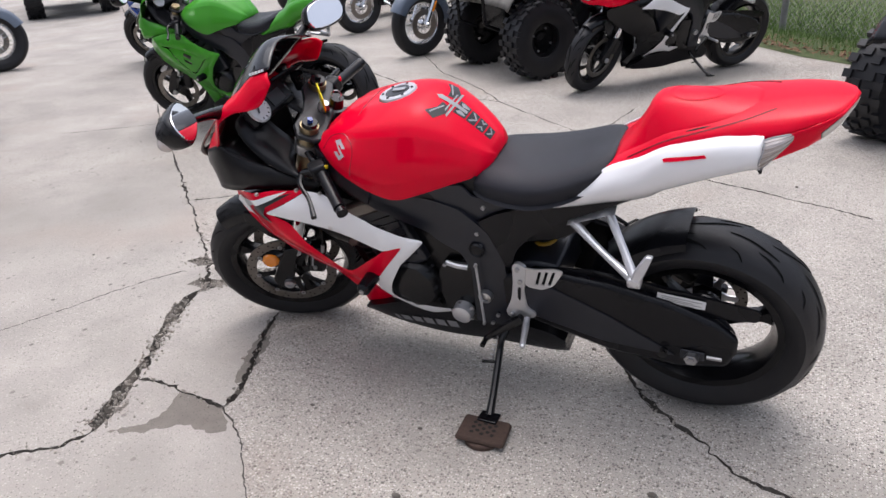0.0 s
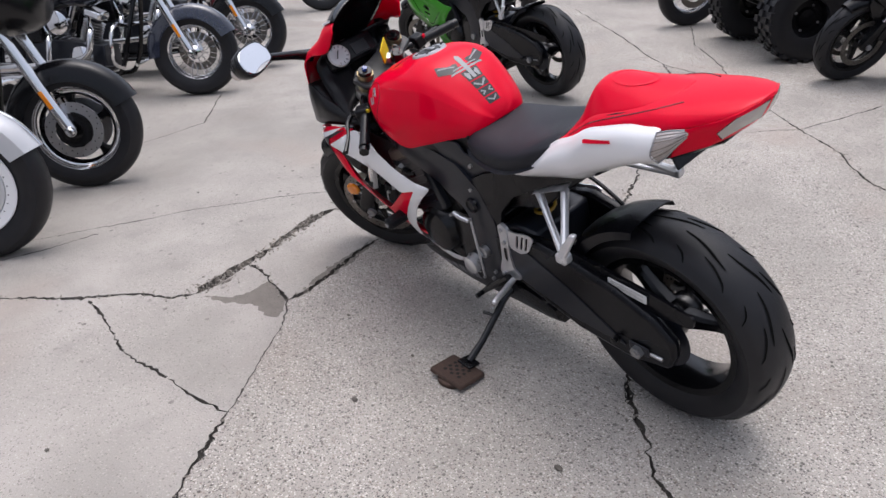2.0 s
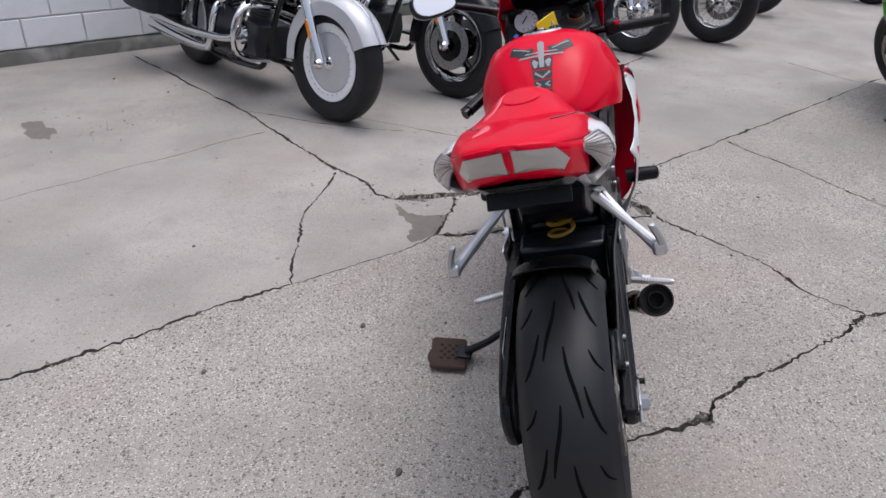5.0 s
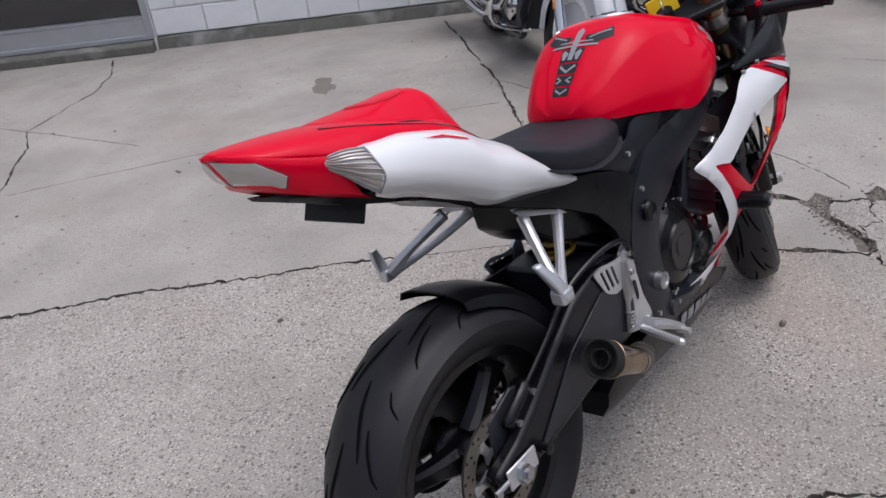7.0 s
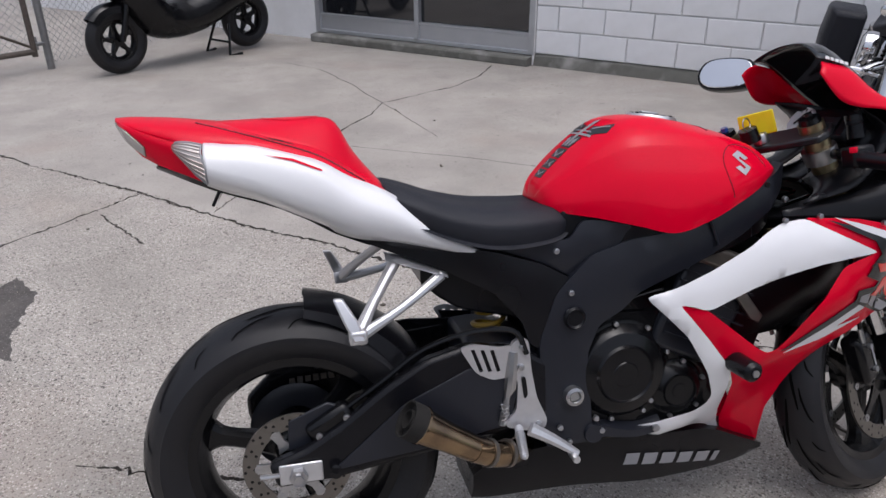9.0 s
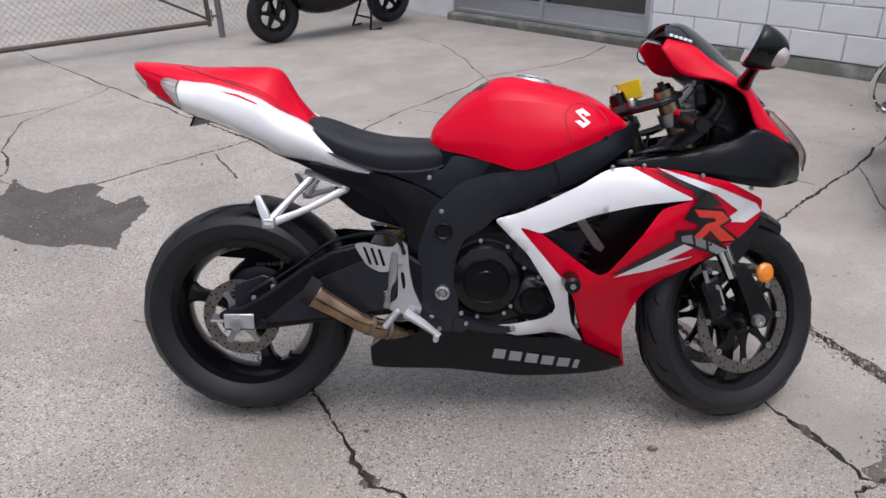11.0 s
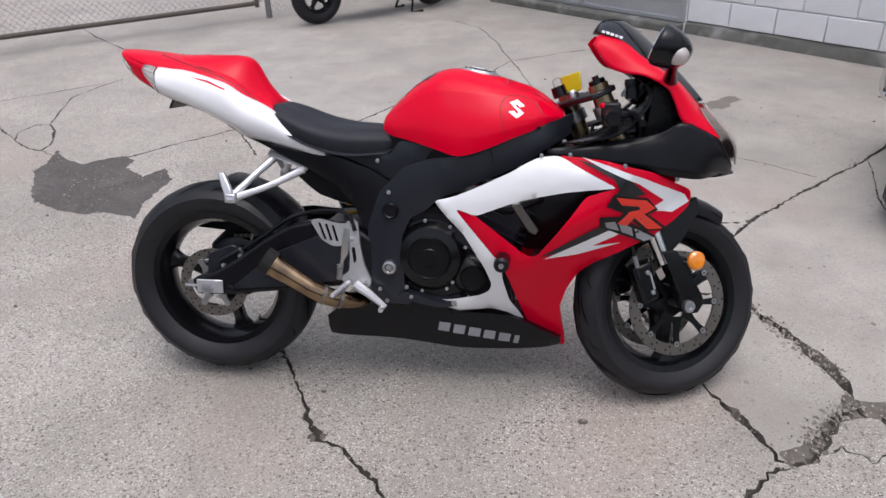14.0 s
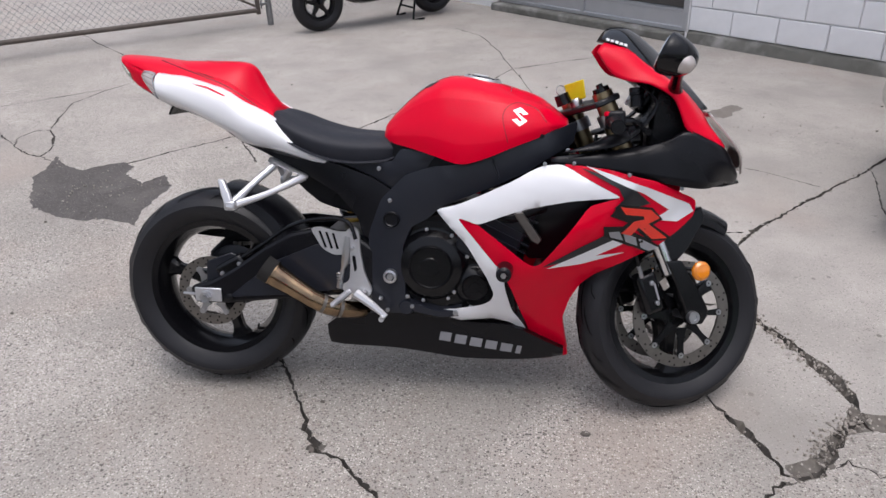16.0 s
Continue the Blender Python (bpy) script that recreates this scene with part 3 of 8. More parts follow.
def build_ground():
    from mathutils.geometry import delaunay_2d_cdt
    pts, edges = [], []

    def chain(q, closed=False):
        o = len(pts)
        pts.extend(q)
        edges.extend((o + i, o + i + 1) for i in range(len(q) - 1))
        if closed:
            edges.append((o + len(q) - 1, o))

    chain([(-700, -700), (700, -700), (700, 700), (-700, 700)], True)
    segs = []
    for line, half, depth in CRACKS:
        left, right = [], []
        for i, (x, y) in enumerate(line):
            a, b = line[max(0, i - 1)], line[min(len(line) - 1, i + 1)]
            d = max(1e-6, math.dist(a, b))
            nx, ny = -(b[1] - a[1]) / d, (b[0] - a[0]) / d
            w = half[i]
            left.append((x + nx * w, y + ny * w))
            right.append((x - nx * w, y - ny * w))
        chain(left)
        chain(right)
        chain(line)
        segs += [(*a, *b, w, depth) for a, b, w in zip(line, line[1:], half)]
    rnd = random.Random(3)
    for q, _, deep in SPOTS:
        chain(q, True)
        if deep:
            xs, ys = [a for a, _ in q], [b for _, b in q]
            for _ in range(90):
                a, b = rnd.uniform(min(xs), max(xs)), rnd.uniform(min(ys), max(ys))
                if inside(a, b, q):
                    pts.append((a, b))
    # a loose net of further points, so that no triangle is long and thin near the walk
    pts.extend((x * 0.5 + rnd.uniform(-0.1, 0.1), y * 0.5 + rnd.uniform(-0.1, 0.1)) for x in range(-14, 24) for y in range(-18, 18))
    V, _, F, *_ = delaunay_2d_cdt([Vector(p) for p in pts], edges, [], 0, 1e-5)
    P = np.array([tuple(v) for v in V])
    S = np.array(segs)

    def near(Q):
        best, half, deep = np.full(len(Q), 9.9), np.ones(len(Q)), np.zeros(len(Q))
        order = np.argsort(Q[:, 0])
        xs = Q[order, 0]
        for x0, y0, x1, y1, w, d in S:
            ids = order[np.searchsorted(xs, min(x0, x1) - 0.1):np.searchsorted(xs, max(x0, x1) + 0.1)]
            if not len(ids):
                continue
            q = Q[ids]
            ab = np.array((x1 - x0, y1 - y0))
            t = np.clip(((q - (x0, y0)) @ ab) / max(1e-9, ab @ ab), 0, 1)
            r = np.hypot(*(q - (x0, y0) - t[:, None] * ab).T)
            m = r / w < best[ids] / half[ids]
            best[ids[m]], half[ids[m]], deep[ids[m]] = r[m], w, d
        return best, half, deep

    r, w, d = near(P)
    z = -d * np.clip(1.25 - 1.25 * r / w, 0, 1)
    for line, _, _ in CRACKS:
        for e in (line[0], line[-1]):
            z[np.hypot(P[:, 0] - e[0], P[:, 1] - e[1]) < 0.012] = 0
    taken = set()
    for q, _, deep in SPOTS:
        cx, cy = sum(a for a, _ in q) / len(q), sum(b for _, b in q) / len(q)
        core = [(cx + (a - cx) * 0.96, cy + (b - cy) * 0.96) for a, b in q]
        for i, p in enumerate(P):
            if i not in taken and abs(p[0] - cx) < 0.8 and abs(p[1] - cy) < 0.8 and inside(p[0], p[1], core):
                taken.add(i)
                z[i] = min(z[i], -deep * (0.6 + 0.4 * noise.noise(Vector((p[0] * 20, p[1] * 20, 0)))))
    C = np.array([P[list(f)].mean(0) for f in F])
    r, w, _ = near(C)
    mats = []
    for i, c in enumerate(C):
        k = (3 if w[i] > 0.013 and noise.noise(Vector((c[0] * 30, c[1] * 30, 1.0))) > -0.15 else 1) if r[i] < w[i] * 0.98 else -1
        for q, m, deep in SPOTS:
            if k < 0 and abs(c[0] - q[0][0]) < 1.2 and abs(c[1] - q[0][1]) < 1.2 and inside(c[0], c[1], q):
                k = m
        if k < 0:
            k = 5 if inside(c[0], c[1], SMOOTH_SIDE) else 0
        mats.append(k)
    # the slab itself stays level up to every broken edge
    for f, k in zip(F, mats):
        if k in (0, 4, 5):
            z[list(f)] = 0.0
    me = bpy.data.meshes.new("ground")
    me.from_pydata([(p[0], p[1], h) for p, h in zip(P, z)], [], [tuple(f) for f in F])
    for m in (CONCRETE, CRACK, ASPHALT, SPALL, OIL, CONCRETE_SMOOTH):
        me.materials.append(m)
    me.polygons.foreach_set("material_index", mats)
    return tagged(new("ground", me), "cracked pale concrete lot with joints, a tar patch and stains", "ground", kind="structure")


build_ground()


def grit():
    """Crumbs of concrete lying in and along the wider cracks."""
    rnd = random.Random(11)
    g = G()
    spots = [(x + rnd.gauss(0, 0.02), y + rnd.gauss(0, 0.02)) for line, half, d in CRACKS if max(half) > 0.008 for x, y in line if -1 < x < 3 and -2.5 < y < 2.5 and rnd.random() < 0.8]
    spots += [(1.83 + 0.1 * k + rnd.gauss(0, 0.03), -0.21 + 0.09 * k + rnd.gauss(0, 0.03)) for k in (rnd.uniform(-1, 1) for _ in range(110))] + [(2.12 + rnd.gauss(0, 0.05), -0.3 + rnd.gauss(0, 0.03)) for _ in range(50)]
    spots += [(1.62 + rnd.gauss(0, 0.1), -2.03 + rnd.gauss(0, 0.08)) for _ in range(200)] + [(-1.4 + rnd.gauss(0, 0.25), 1.3 + rnd.gauss(0, 0.2)) for _ in range(90)]
    spots += [(1.64 + rnd.gauss(0, 0.03), 0.66 + rnd.gauss(0, 0.06)) for _ in range(110)] + [(1.74 + 0.5 * k + rnd.gauss(0, 0.022), 0.4 - k + rnd.gauss(0, 0.02)) for k in (0.4 * rnd.random() for _ in range(110))]
    spots += [(2.2 + rnd.gauss(0, 0.12), 2.5 + rnd.gauss(0, 0.1)) for _ in range(40)]
    chunks = [(1.83 + 0.11 * k + rnd.gauss(0, 0.018), -0.22 + 0.1 * k + rnd.gauss(0, 0.018)) for k in (rnd.uniform(-1, 1) for _ in range(45))]
    chunks += [(1.75 + 0.45 * k + rnd.gauss(0, 0.018), 0.38 - k + rnd.gauss(0, 0.018)) for k in (rnd.uniform(-0.3, 0.4) for _ in range(60))]
    for i, (x, y) in enumerate(spots + chunks):
        s = rnd.choice((0.003, 0.004, 0.005, 0.007)) if i < len(spots) else rnd.uniform(0.005, 0.010)
        m = pose(0, 0, 0, rnd.uniform(0, 90), rnd.uniform(0, 90), rnd.uniform(0, 90)) @ Matrix.Diagonal((1, rnd.uniform(0.6, 1), rnd.uniform(0.5, 0.9), 1))
        v = [m @ Vector(q) * s for q in ((1, 0, 0), (-1, 0, 0), (0, 1, 0), (0, -1, 0), (0, 0, 1), (0, 0, -1))]
        g.add([(q.x + x, q.y + y, q.z + s * 0.3) for q in v], [(0, 2, 4), (2, 1, 4), (1, 3, 4), (3, 0, 4), (2, 0, 5), (1, 2, 5), (3, 1, 5), (0, 3, 5)])
    tagged(part("gravel", g, GRAVEL, smooth=False), "crumbs of broken concrete along the cracks", "gravel", kind="stuff")
    # a few pebbles and specks dropped on the slab
    g = G()
    for _ in range(70):
        x, y, s = rnd.uniform(-1.5, 3.2), rnd.uniform(-2.2, 3.8), rnd.choice((0.004, 0.006, 0.009))
        g.ball((x, y, s * 0.35), (s, s * rnd.uniform(0.5, 1), s * 0.5), 6)
    for x, y, s in ((1.132, -0.286, 0.016), (0.016, 0.37, 0.014), (0.62, 0.62, 0.014), (0.3, 1.02, 0.012)):
        g.ball((x, y, 0.004), (s, s * 0.6, s * 0.5), 8)
    tagged(part("pebbles", g, SPALL), "dark pebbles and dirt specks on the concrete", "pebbles", kind="stuff")


grit()


# ---- sport motorcycles ----
def ribbon(g, tree_r, half, width, pts, R):
    """A dark strip lying on a tyre for a groove's shade: pts of (angle, across)."""
    P = []
    for a, y in cat(pts, 5):
        r = tree_r(y) + 0.0012
        P.append((r * math.cos(a), y, r * math.sin(a)))
    v = []
    for i, p in enumerate(P):
        q0, q1 = Vector(P[max(0, i - 1)]), Vector(P[min(len(P) - 1, i + 1)])
        t = (q1 - q0).normalized()
        n = Vector((p[0], 0, p[2])).normalized()
        s = t.cross(n).normalized() * width * (0.35 + 0.65 * math.sin(math.pi * (i + 0.5) / len(P))) / 2
        v += [tuple(Vector(p) + s), tuple(Vector(p) - s)]
    g.add(v, [(2 * i, 2 * i + 1, 2 * i + 3, 2 * i + 2) for i in range(len(P) - 1)])


def tyre_profile(R, rim, w, crown=0.62):
    """Half-round motorcycle tyre section, closed, as (radius, across)."""
    h = R - rim
    out = [(rim, -0.72 * w), (rim + 0.3 * h, -0.97 * w), (rim + 0.5 * h, -w)]
    for i in range(13):
        a = math.pi * (-0.5 + i / 12)
        out.append((rim + (1 - crown) * h + crown * h * math.cos(a) ** 0.9 if abs(i - 6) < 6 else rim + (1 - crown) * h + 0.16 * h, w * math.sin(a)))
    return out + [(rim + 0.5 * h, w), (rim + 0.3 * h, 0.97 * w), (rim, 0.72 * w), (rim - 0.012, 0.6 * w), (rim - 0.012, -0.6 * w)]


def wheel(parent, name, R, rim, w, m, spokes=3, turn=0.0, rim_mat=None, sport=True, steps=64):
    """tyre, rim, hub and spokes about the y axis at the pose m."""
    rim_mat = rim_mat or BLACK
    g = G().lathe(tyre_profile(R, rim, w), steps, closed=True)
    wh = part(name, g.tf(m), RUBBER, parent, "worn black rubber tyre on its wheel")
    if sport:
        prof = tyre_profile(R, rim, w)[3:16]

        def surf(y):
            for (r0, y0), (r1, y1) in zip(prof, prof[1:]):
                if y0 <= y <= y1:
                    return r0 + (r1 - r0) * (y - y0) / max(1e-9, y1 - y0)
            return prof[0][0]

        strips = []
        for i in range(9):
            for s in (1, -1):
                a = 2 * math.pi * (i + (0.5 if s > 0 else 0)) / 9
                strips.append((0.0075, [(a, s * 0.07 * w), (a + 0.14, s * 0.13 * w), (a + 0.30, s * 0.27 * w), (a + 0.43, s * 0.36 * w)]))
                strips.append((0.007, [(a + 0.25, s * 0.44 * w), (a + 0.36, s * 0.52 * w), (a + 0.48, s * 0.66 * w), (a + 0.54, s * 0.78 * w)]))
                strips.append((0.0055, [(a + 0.02, s * 0.58 * w), (a + 0.10, s * 0.70 * w), (a + 0.15, s * 0.86 * w)]))
        if steps > 100:
            for width, line in strips:
                g = G()
                ribbon(g, surf, w, width, line, R)
                part("groove", g.tf(m), GROOVE_SHADE, wh)
        else:
            g = G()
            for width, line in strips:
                ribbon(g, surf, w, width, line, R)
            tagged(part("tread_pattern", g.tf(m), GROOVE_SHADE, wh), kind="stuff")
    rw = 0.72 * w
    prof = [(rim + 0.004, -rw), (rim + 0.006, -rw + 0.006), (rim - 0.012, -rw + 0.016), (rim - 0.026, -rw * 0.45), (rim - 0.03, 0), (rim - 0.026, rw * 0.45), (rim - 0.012, rw - 0.016),
            (rim + 0.006, rw - 0.006), (rim + 0.004, rw), (rim - 0.02, rw - 0.004), (rim - 0.036, rw * 0.4), (rim - 0.04, 0), (rim - 0.036, -rw * 0.4), (rim - 0.02, -rw + 0.004)]
    part("rim", G().lathe(prof, steps, closed=True).tf(m), rim_mat, wh)
    part("hub", G().lathe([(0.012, -rw * 0.9), (0.045, -rw * 0.85), (0.05, -rw * 0.3), (0.042, 0), (0.05, rw * 0.3), (0.045, rw * 0.85), (0.012, rw * 0.9)], 24).tf(m), rim_mat, wh)
    for i in range(spokes):
        a = turn + 2 * math.pi * i / spokes
        secs = []
        for r, hw, hd in ((0.04, 0.028, 0.026), (0.09, 0.020, 0.022), (rim * 0.66, 0.018, 0.018), (rim - 0.05, 0.026, 0.02), (rim - 0.028, 0.045, 0.024)):
            secs.append([(r, q * hd, p * hw) for p, q in ((-1, -0.5), (-0.6, -1), (0.6, -1), (1, -0.5), (1, 0.5), (0.6, 1), (-0.6, 1), (-1, 0.5))])
        part("spoke", G().loft(secs, 3).tf(m @ Matrix.Rotation(-a, 4, "Y")), rim_mat, wh)
    return wh


def disc(parent, R, r0, y, m, bobbins=8, carrier=None):
    g = G().lathe([(r0, y - 0.0025), (R, y - 0.0025), (R, y + 0.0025), (r0, y + 0.0025)], 60, closed=True)
    d = part("brake_disc", g.tf(m), DISC, parent, "drilled steel brake disc")
    # drilled holes are flat black dots; their shade is put into the colour
    g = G()
    for i in range(36):
        for k, (rr, off) in enumerate(((0.25, 0), (0.6, 0.5), (0.85, 0.2))):
            a, r = 2 * math.pi * (i + off) / 36, r0 + (R - r0) * rr
            if (i + k) % 2 == 0:
                for s in (-1, 1):
                    g.lathe([(0.0001, s * 0.0029), (0.0033, s * 0.0029)], 8, (r * math.cos(a), y, r * math.sin(a)))
    tagged(part("drilled_holes", g.tf(m), SOOT_AND_HOLE_BLACK, d), kind="stuff")
    if bobbins:
        g = G()
        for i in range(bobbins):
            a = 2 * math.pi * i / bobbins
            arm = G().loft([[(r, y - 0.003, -h), (r, y - 0.003, h), (r, y + 0.003, h), (r, y + 0.003, -h)] for r, h in ((0.04, 0.018), (0.5 * (0.04 + r0), 0.008), (r0 + 0.004, 0.011))], 2)
            arm.tf(Matrix.Rotation(a, 4, "Y"))
            g.add(arm.v, arm.f)
        tagged(part("carrier", g.tf(m), carrier or BLACK, d), kind="stuff")
        for i in range(bobbins):
            a = 2 * math.pi * i / bobbins
            part("bobbin", G().lathe([(0.003, -0.005), (0.0085, -0.005), (0.0085, 0.005), (0.003, 0.005)], 10, (r0 * math.cos(a), y, r0 * math.sin(a)), closed=True).tf(m), STEEL, d)
    return d


def bolt(parent, c, r=0.006, m=None, mat=None, out=-1):
    y = 0.004 * out
    r = r * 0.75
    g = G().lathe([(0.0001, y), (r * 0.45, y), (r * 0.45, y * 0.3), (r * 0.5, y * 1.2), (r, y), (r, -y), (0.0001, -y)], 10, c)
    return part("bolt", g.tf(m) if m else g, mat or STEEL, parent)


def sport_bike(name, label, place, body=None, upper=None, band=None, tail_side=None, rim_mat=None, detail=True, steer=25.0, lower=None, hump=None, group=""):
    """A fully faired sport motorcycle. x ahead, y to its left, z up from its tyres' line."""
    body, upper, band, tail_side = body or RED, upper or RED, band or WHITE, tail_side or WHITE
    lower, hump = lower or body, hump or body
    B = thing(name, label, "motorcycle", place, group)
    I = Matrix()
    # -- front end, turned about the steering axis --
    top = Vector((1.08, 0, 0.90))
    axis = Vector((-0.403, 0, 0.915))
    ST = Matrix.Translation(top) @ Matrix.Rotation(radians(steer), 4, axis) @ Matrix.Translation(-top)
    ax = Vector((1.368, 0, 0.288))
    fw = wheel(B, "front_wheel", 0.291, 0.216, 0.059, ST @ Matrix.Translation(ax), 3, 0.5, rim_mat, True, 128 if detail else 64)
    fork_dir = (Vector((1.10, 0, 0.885)) - Vector((1.35, 0, 0.305))).normalized()
    foot = Vector((1.35, 0, 0.305))
    at = lambda k, y: tuple(foot + fork_dir * k + Vector((0, y, 0)))
    for s in (1, -1):
        y = 0.103 * s
        f = part("fork_leg", G().tube([at(0.30, y), at(0.66, y)], [0.027, 0.027], 20).tf(ST), GOLD, B, "gold-brown upside-down fork leg")
        part("slider_tube", G().tube([at(0.12, y), at(0.31, y)], 0.0215, 16).tf(ST), CHROME, f)
        part("dust_seal", G().lathe([(0.022, -0.012), (0.03, -0.01), (0.031, 0.012), (0.026, 0.016)], 16, m=Vector((0, 1, 0)).rotation_difference(fork_dir).to_matrix().to_4x4()).tf(Matrix.Translation(at(0.31, y))).tf(ST), STEEL, f)
        part("axle_clamp", G().loft([[(x + dx, y + dy, z) for dx, dy in ((-w, -d), (w, -d), (w, d), (-w, d))] for x, z, w, d in ((1.385, 0.265, 0.02, 0.016), (1.385, 0.30, 0.036, 0.02), (1.365, 0.345, 0.034, 0.022), (1.325, 0.415, 0.027, 0.024), (1.305, 0.45, 0.025, 0.024))], 3).tf(ST), BLACK, f, bevel=0.004)
        part("axle_nut", G().lathe([(0.0001, 0.006 * s), (0.009, 0.006 * s), (0.009, 0.01 * s), (0.017, 0.01 * s), (0.019, -0.004 * s)], 16, (ax.x, 0.125 * s, ax.z)).tf(ST), STEEL, f)
        if detail:
            part("reflector", G().lathe([(0.0001, 0.012 * s), (0.02, 0.01 * s), (0.027, 0.004 * s), (0.028, -0.003 * s), (0.0001, -0.003 * s)], 20, (1.385, 0.135 * s, 0.42)).tf(ST), AMBER, f, "round amber reflector")
            part("reflector_bracket", G().tube([(1.385, 0.13 * s, 0.42), (1.33, 0.118 * s, 0.43)], 0.006, 6).tf(ST), BLACK, f)
            part("fork_cap", G().tube([at(0.655, y), at(0.672, y)], [0.024, 0.022], 12).tf(ST), BLACK, f)
            part("adjuster", G().tube([at(0.672, y), at(0.682, y)], 0.009, 6).tf(ST), BLUE if s > 0 else BLACK, f)
        d = disc(fw, 0.155, 0.122, 0.068 * s, ST @ Matrix.Translation(ax), 8 if detail else 0)
        cal = G().box((0, 0, 0), (0.06, 0.05, 0.12), None)
        cm = ST @ Matrix.Translation((ax.x - 0.118, 0.082 * s, ax.z + 0.07)) @ Matrix.Rotation(radians(-18), 4, "Y")
        c = part("brake_caliper", cal.tf(cm), BLACK, f, "black radial brake caliper", bevel=0.012)
        if detail:
            for k in (-0.03, 0.03):
                bolt(c, (0.005, 0.028 * s, k), 0.009, cm, STEEL, s)
            part("lettering", G().box((0.014, 0.0262 * s, 0.0), (0.006, 0.001, 0.05)).tf(cm), GREY_LETTER, c)
            part("banjo", G().tube([(-0.02, 0.03 * s, 0.055), (-0.02, 0.03 * s, 0.09)], 0.006, 8).tf(cm), STEEL, c)
            a0 = cm @ Vector((-0.02, 0.03 * s, 0.09))
            part("brake_hose", G().tube([tuple(a0), tuple(a0 + Vector((-0.03, 0.01 * s, 0.1))), tuple(a0 + Vector((-0.05, -0.02 * s, 0.24))), (1.13, 0.06 * s, 0.80)], 0.005, 6, 6), BLACK, c)
    part("axle", G().tube([(ax.x, -0.12, ax.z), (ax.x, 0.12, ax.z)], 0.012, 10).tf(ST), STEEL, B)
    # mudguard over the front tyre
    secs = []
    for i in range(9):
        a = radians(56 + i * 11.5)
        r = 0.312
        w = 0.052 + 0.022 * math.sin(math.pi * i / 8)
        c = (ax.x + r * math.cos(a), ax.z + r * math.sin(a))
        n = (math.cos(a), math.sin(a))
        row = []
        for q in range(9):
            b = math.pi * q / 8
            row.append((c[0] + n[0] * (-0.045 + 0.055 * math.sin(b)), w * math.cos(b), c[1] + n[1] * (-0.045 + 0.055 * math.sin(b))))
        for q in range(8, -1, -1):
            b = math.pi * q / 8
            row.append((c[0] + n[0] * (-0.048 + 0.05 * math.sin(b)), (w - 0.004) * math.cos(b), c[1] + n[1] * (-0.048 + 0.05 * math.sin(b))))
        secs.append(row)
    part("front_mudguard", G().loft(secs, 2).tf(ST), BLACK, B, "gloss black front mudguard")
    for s in (1, -1):
        part("mudguard_stay", G().prism([(1.30, 0.52), (1.36, 0.57), (1.42, 0.60), (1.43, 0.56), (1.38, 0.48), (1.33, 0.43)], 0.068 * s, 0.080 * s).tf(ST), BLACK, B, bevel=0.003)
    # triple clamps, bars, controls
    clamp_out = [(-0.045, -0.135), (-0.02, -0.145), (0.03, -0.135), (0.045, -0.09), (0.03, -0.03), (0.03, 0.03), (0.045, 0.09), (0.03, 0.135), (-0.02, 0.145), (-0.045, 0.135), (-0.055, 0.05), (-0.06, 0), (-0.055, -0.05)]
    turn_up = Matrix.Rotation(radians(-23.75), 4, "Y")
    for nm, k, hh in (("top_yoke", 0.635, 0.016), ("bottom_yoke", 0.45, 0.03)):
        g = G()
        n = len(clamp_out)
        g.add([(x, y, -hh / 2) for x, y in clamp_out] + [(x, y, hh / 2) for x, y in clamp_out], [tuple(range(n - 1, -1, -1)), tuple(range(n, 2 * n))] + [(i, (i + 1) % n, (i + 1) % n + n, i + n) for i in range(n)])
        part(nm, g.tf(turn_up).tf(Matrix.Translation(at(k, 0))).tf(ST), GRAPHIC if detail else BLACK, B, bevel=0.004)
    stem = Vector(at(0.635, 0)) + Vector((-0.034, 0, -0.01))
    part("stem_nut", G().lathe([(0.0001, 0.016), (0.014, 0.016), (0.018, 0.01), (0.018, -0.006)], 12, m=pose(0, 0, 0, 90)).tf(turn_up).tf(Matrix.Translation(stem + Vector((0, 0, 0.012)))).tf(ST), STEEL, B)
    for s in (1, -1):
        hub = Vector(at(0.585, 0.103 * s))
        end = hub + Vector((-0.105, 0.235 * s, -0.045))
        mid = hub.lerp(end, 0.42)
        bar = part("handlebar", G().tube([tuple(hub + Vector((0, 0.02 * s, 0))), tuple(mid), tuple(end)], 0.0115, 12).tf(ST), BLACK, B)
        part("bar_clamp", G().lathe([(0.028, -0.016), (0.036, -0.016), (0.036, 0.016), (0.028, 0.016)], 18, m=pose(0, 0, 0, 90), closed=True).tf(turn_up).tf(Matrix.Translation(hub)).tf(ST), STEEL, bar)
        part("grip", G().tube([tuple(mid.lerp(end, 0.12)), tuple(mid.lerp(end, 0.2)), tuple(mid.lerp(end, 0.93)), tuple(end)], [0.019, 0.0165, 0.0165, 0.018], 14).tf(ST), PLASTIC, bar, "ribbed black rubber grip")
        part("bar_end", G().tube([tuple(end), tuple(end.lerp(mid, -0.14))], [0.014, 0.016], 12).tf(ST), BLACK, bar)
        sw = part("switch_housing", G().box((0, 0, 0), (0.05, 0.045, 0.045)).tf(Matrix.Translation(mid + Vector((0.004, 0, 0.004))) @ pose(0, 0, 0, 0, 0, 24 * s)).tf(ST), PLASTIC, bar, bevel=0.008)
        lev0, lev1 = mid + Vector((0.055, 0.0, 0.0)), end + Vector((0.075, 0.01 * s, -0.012))
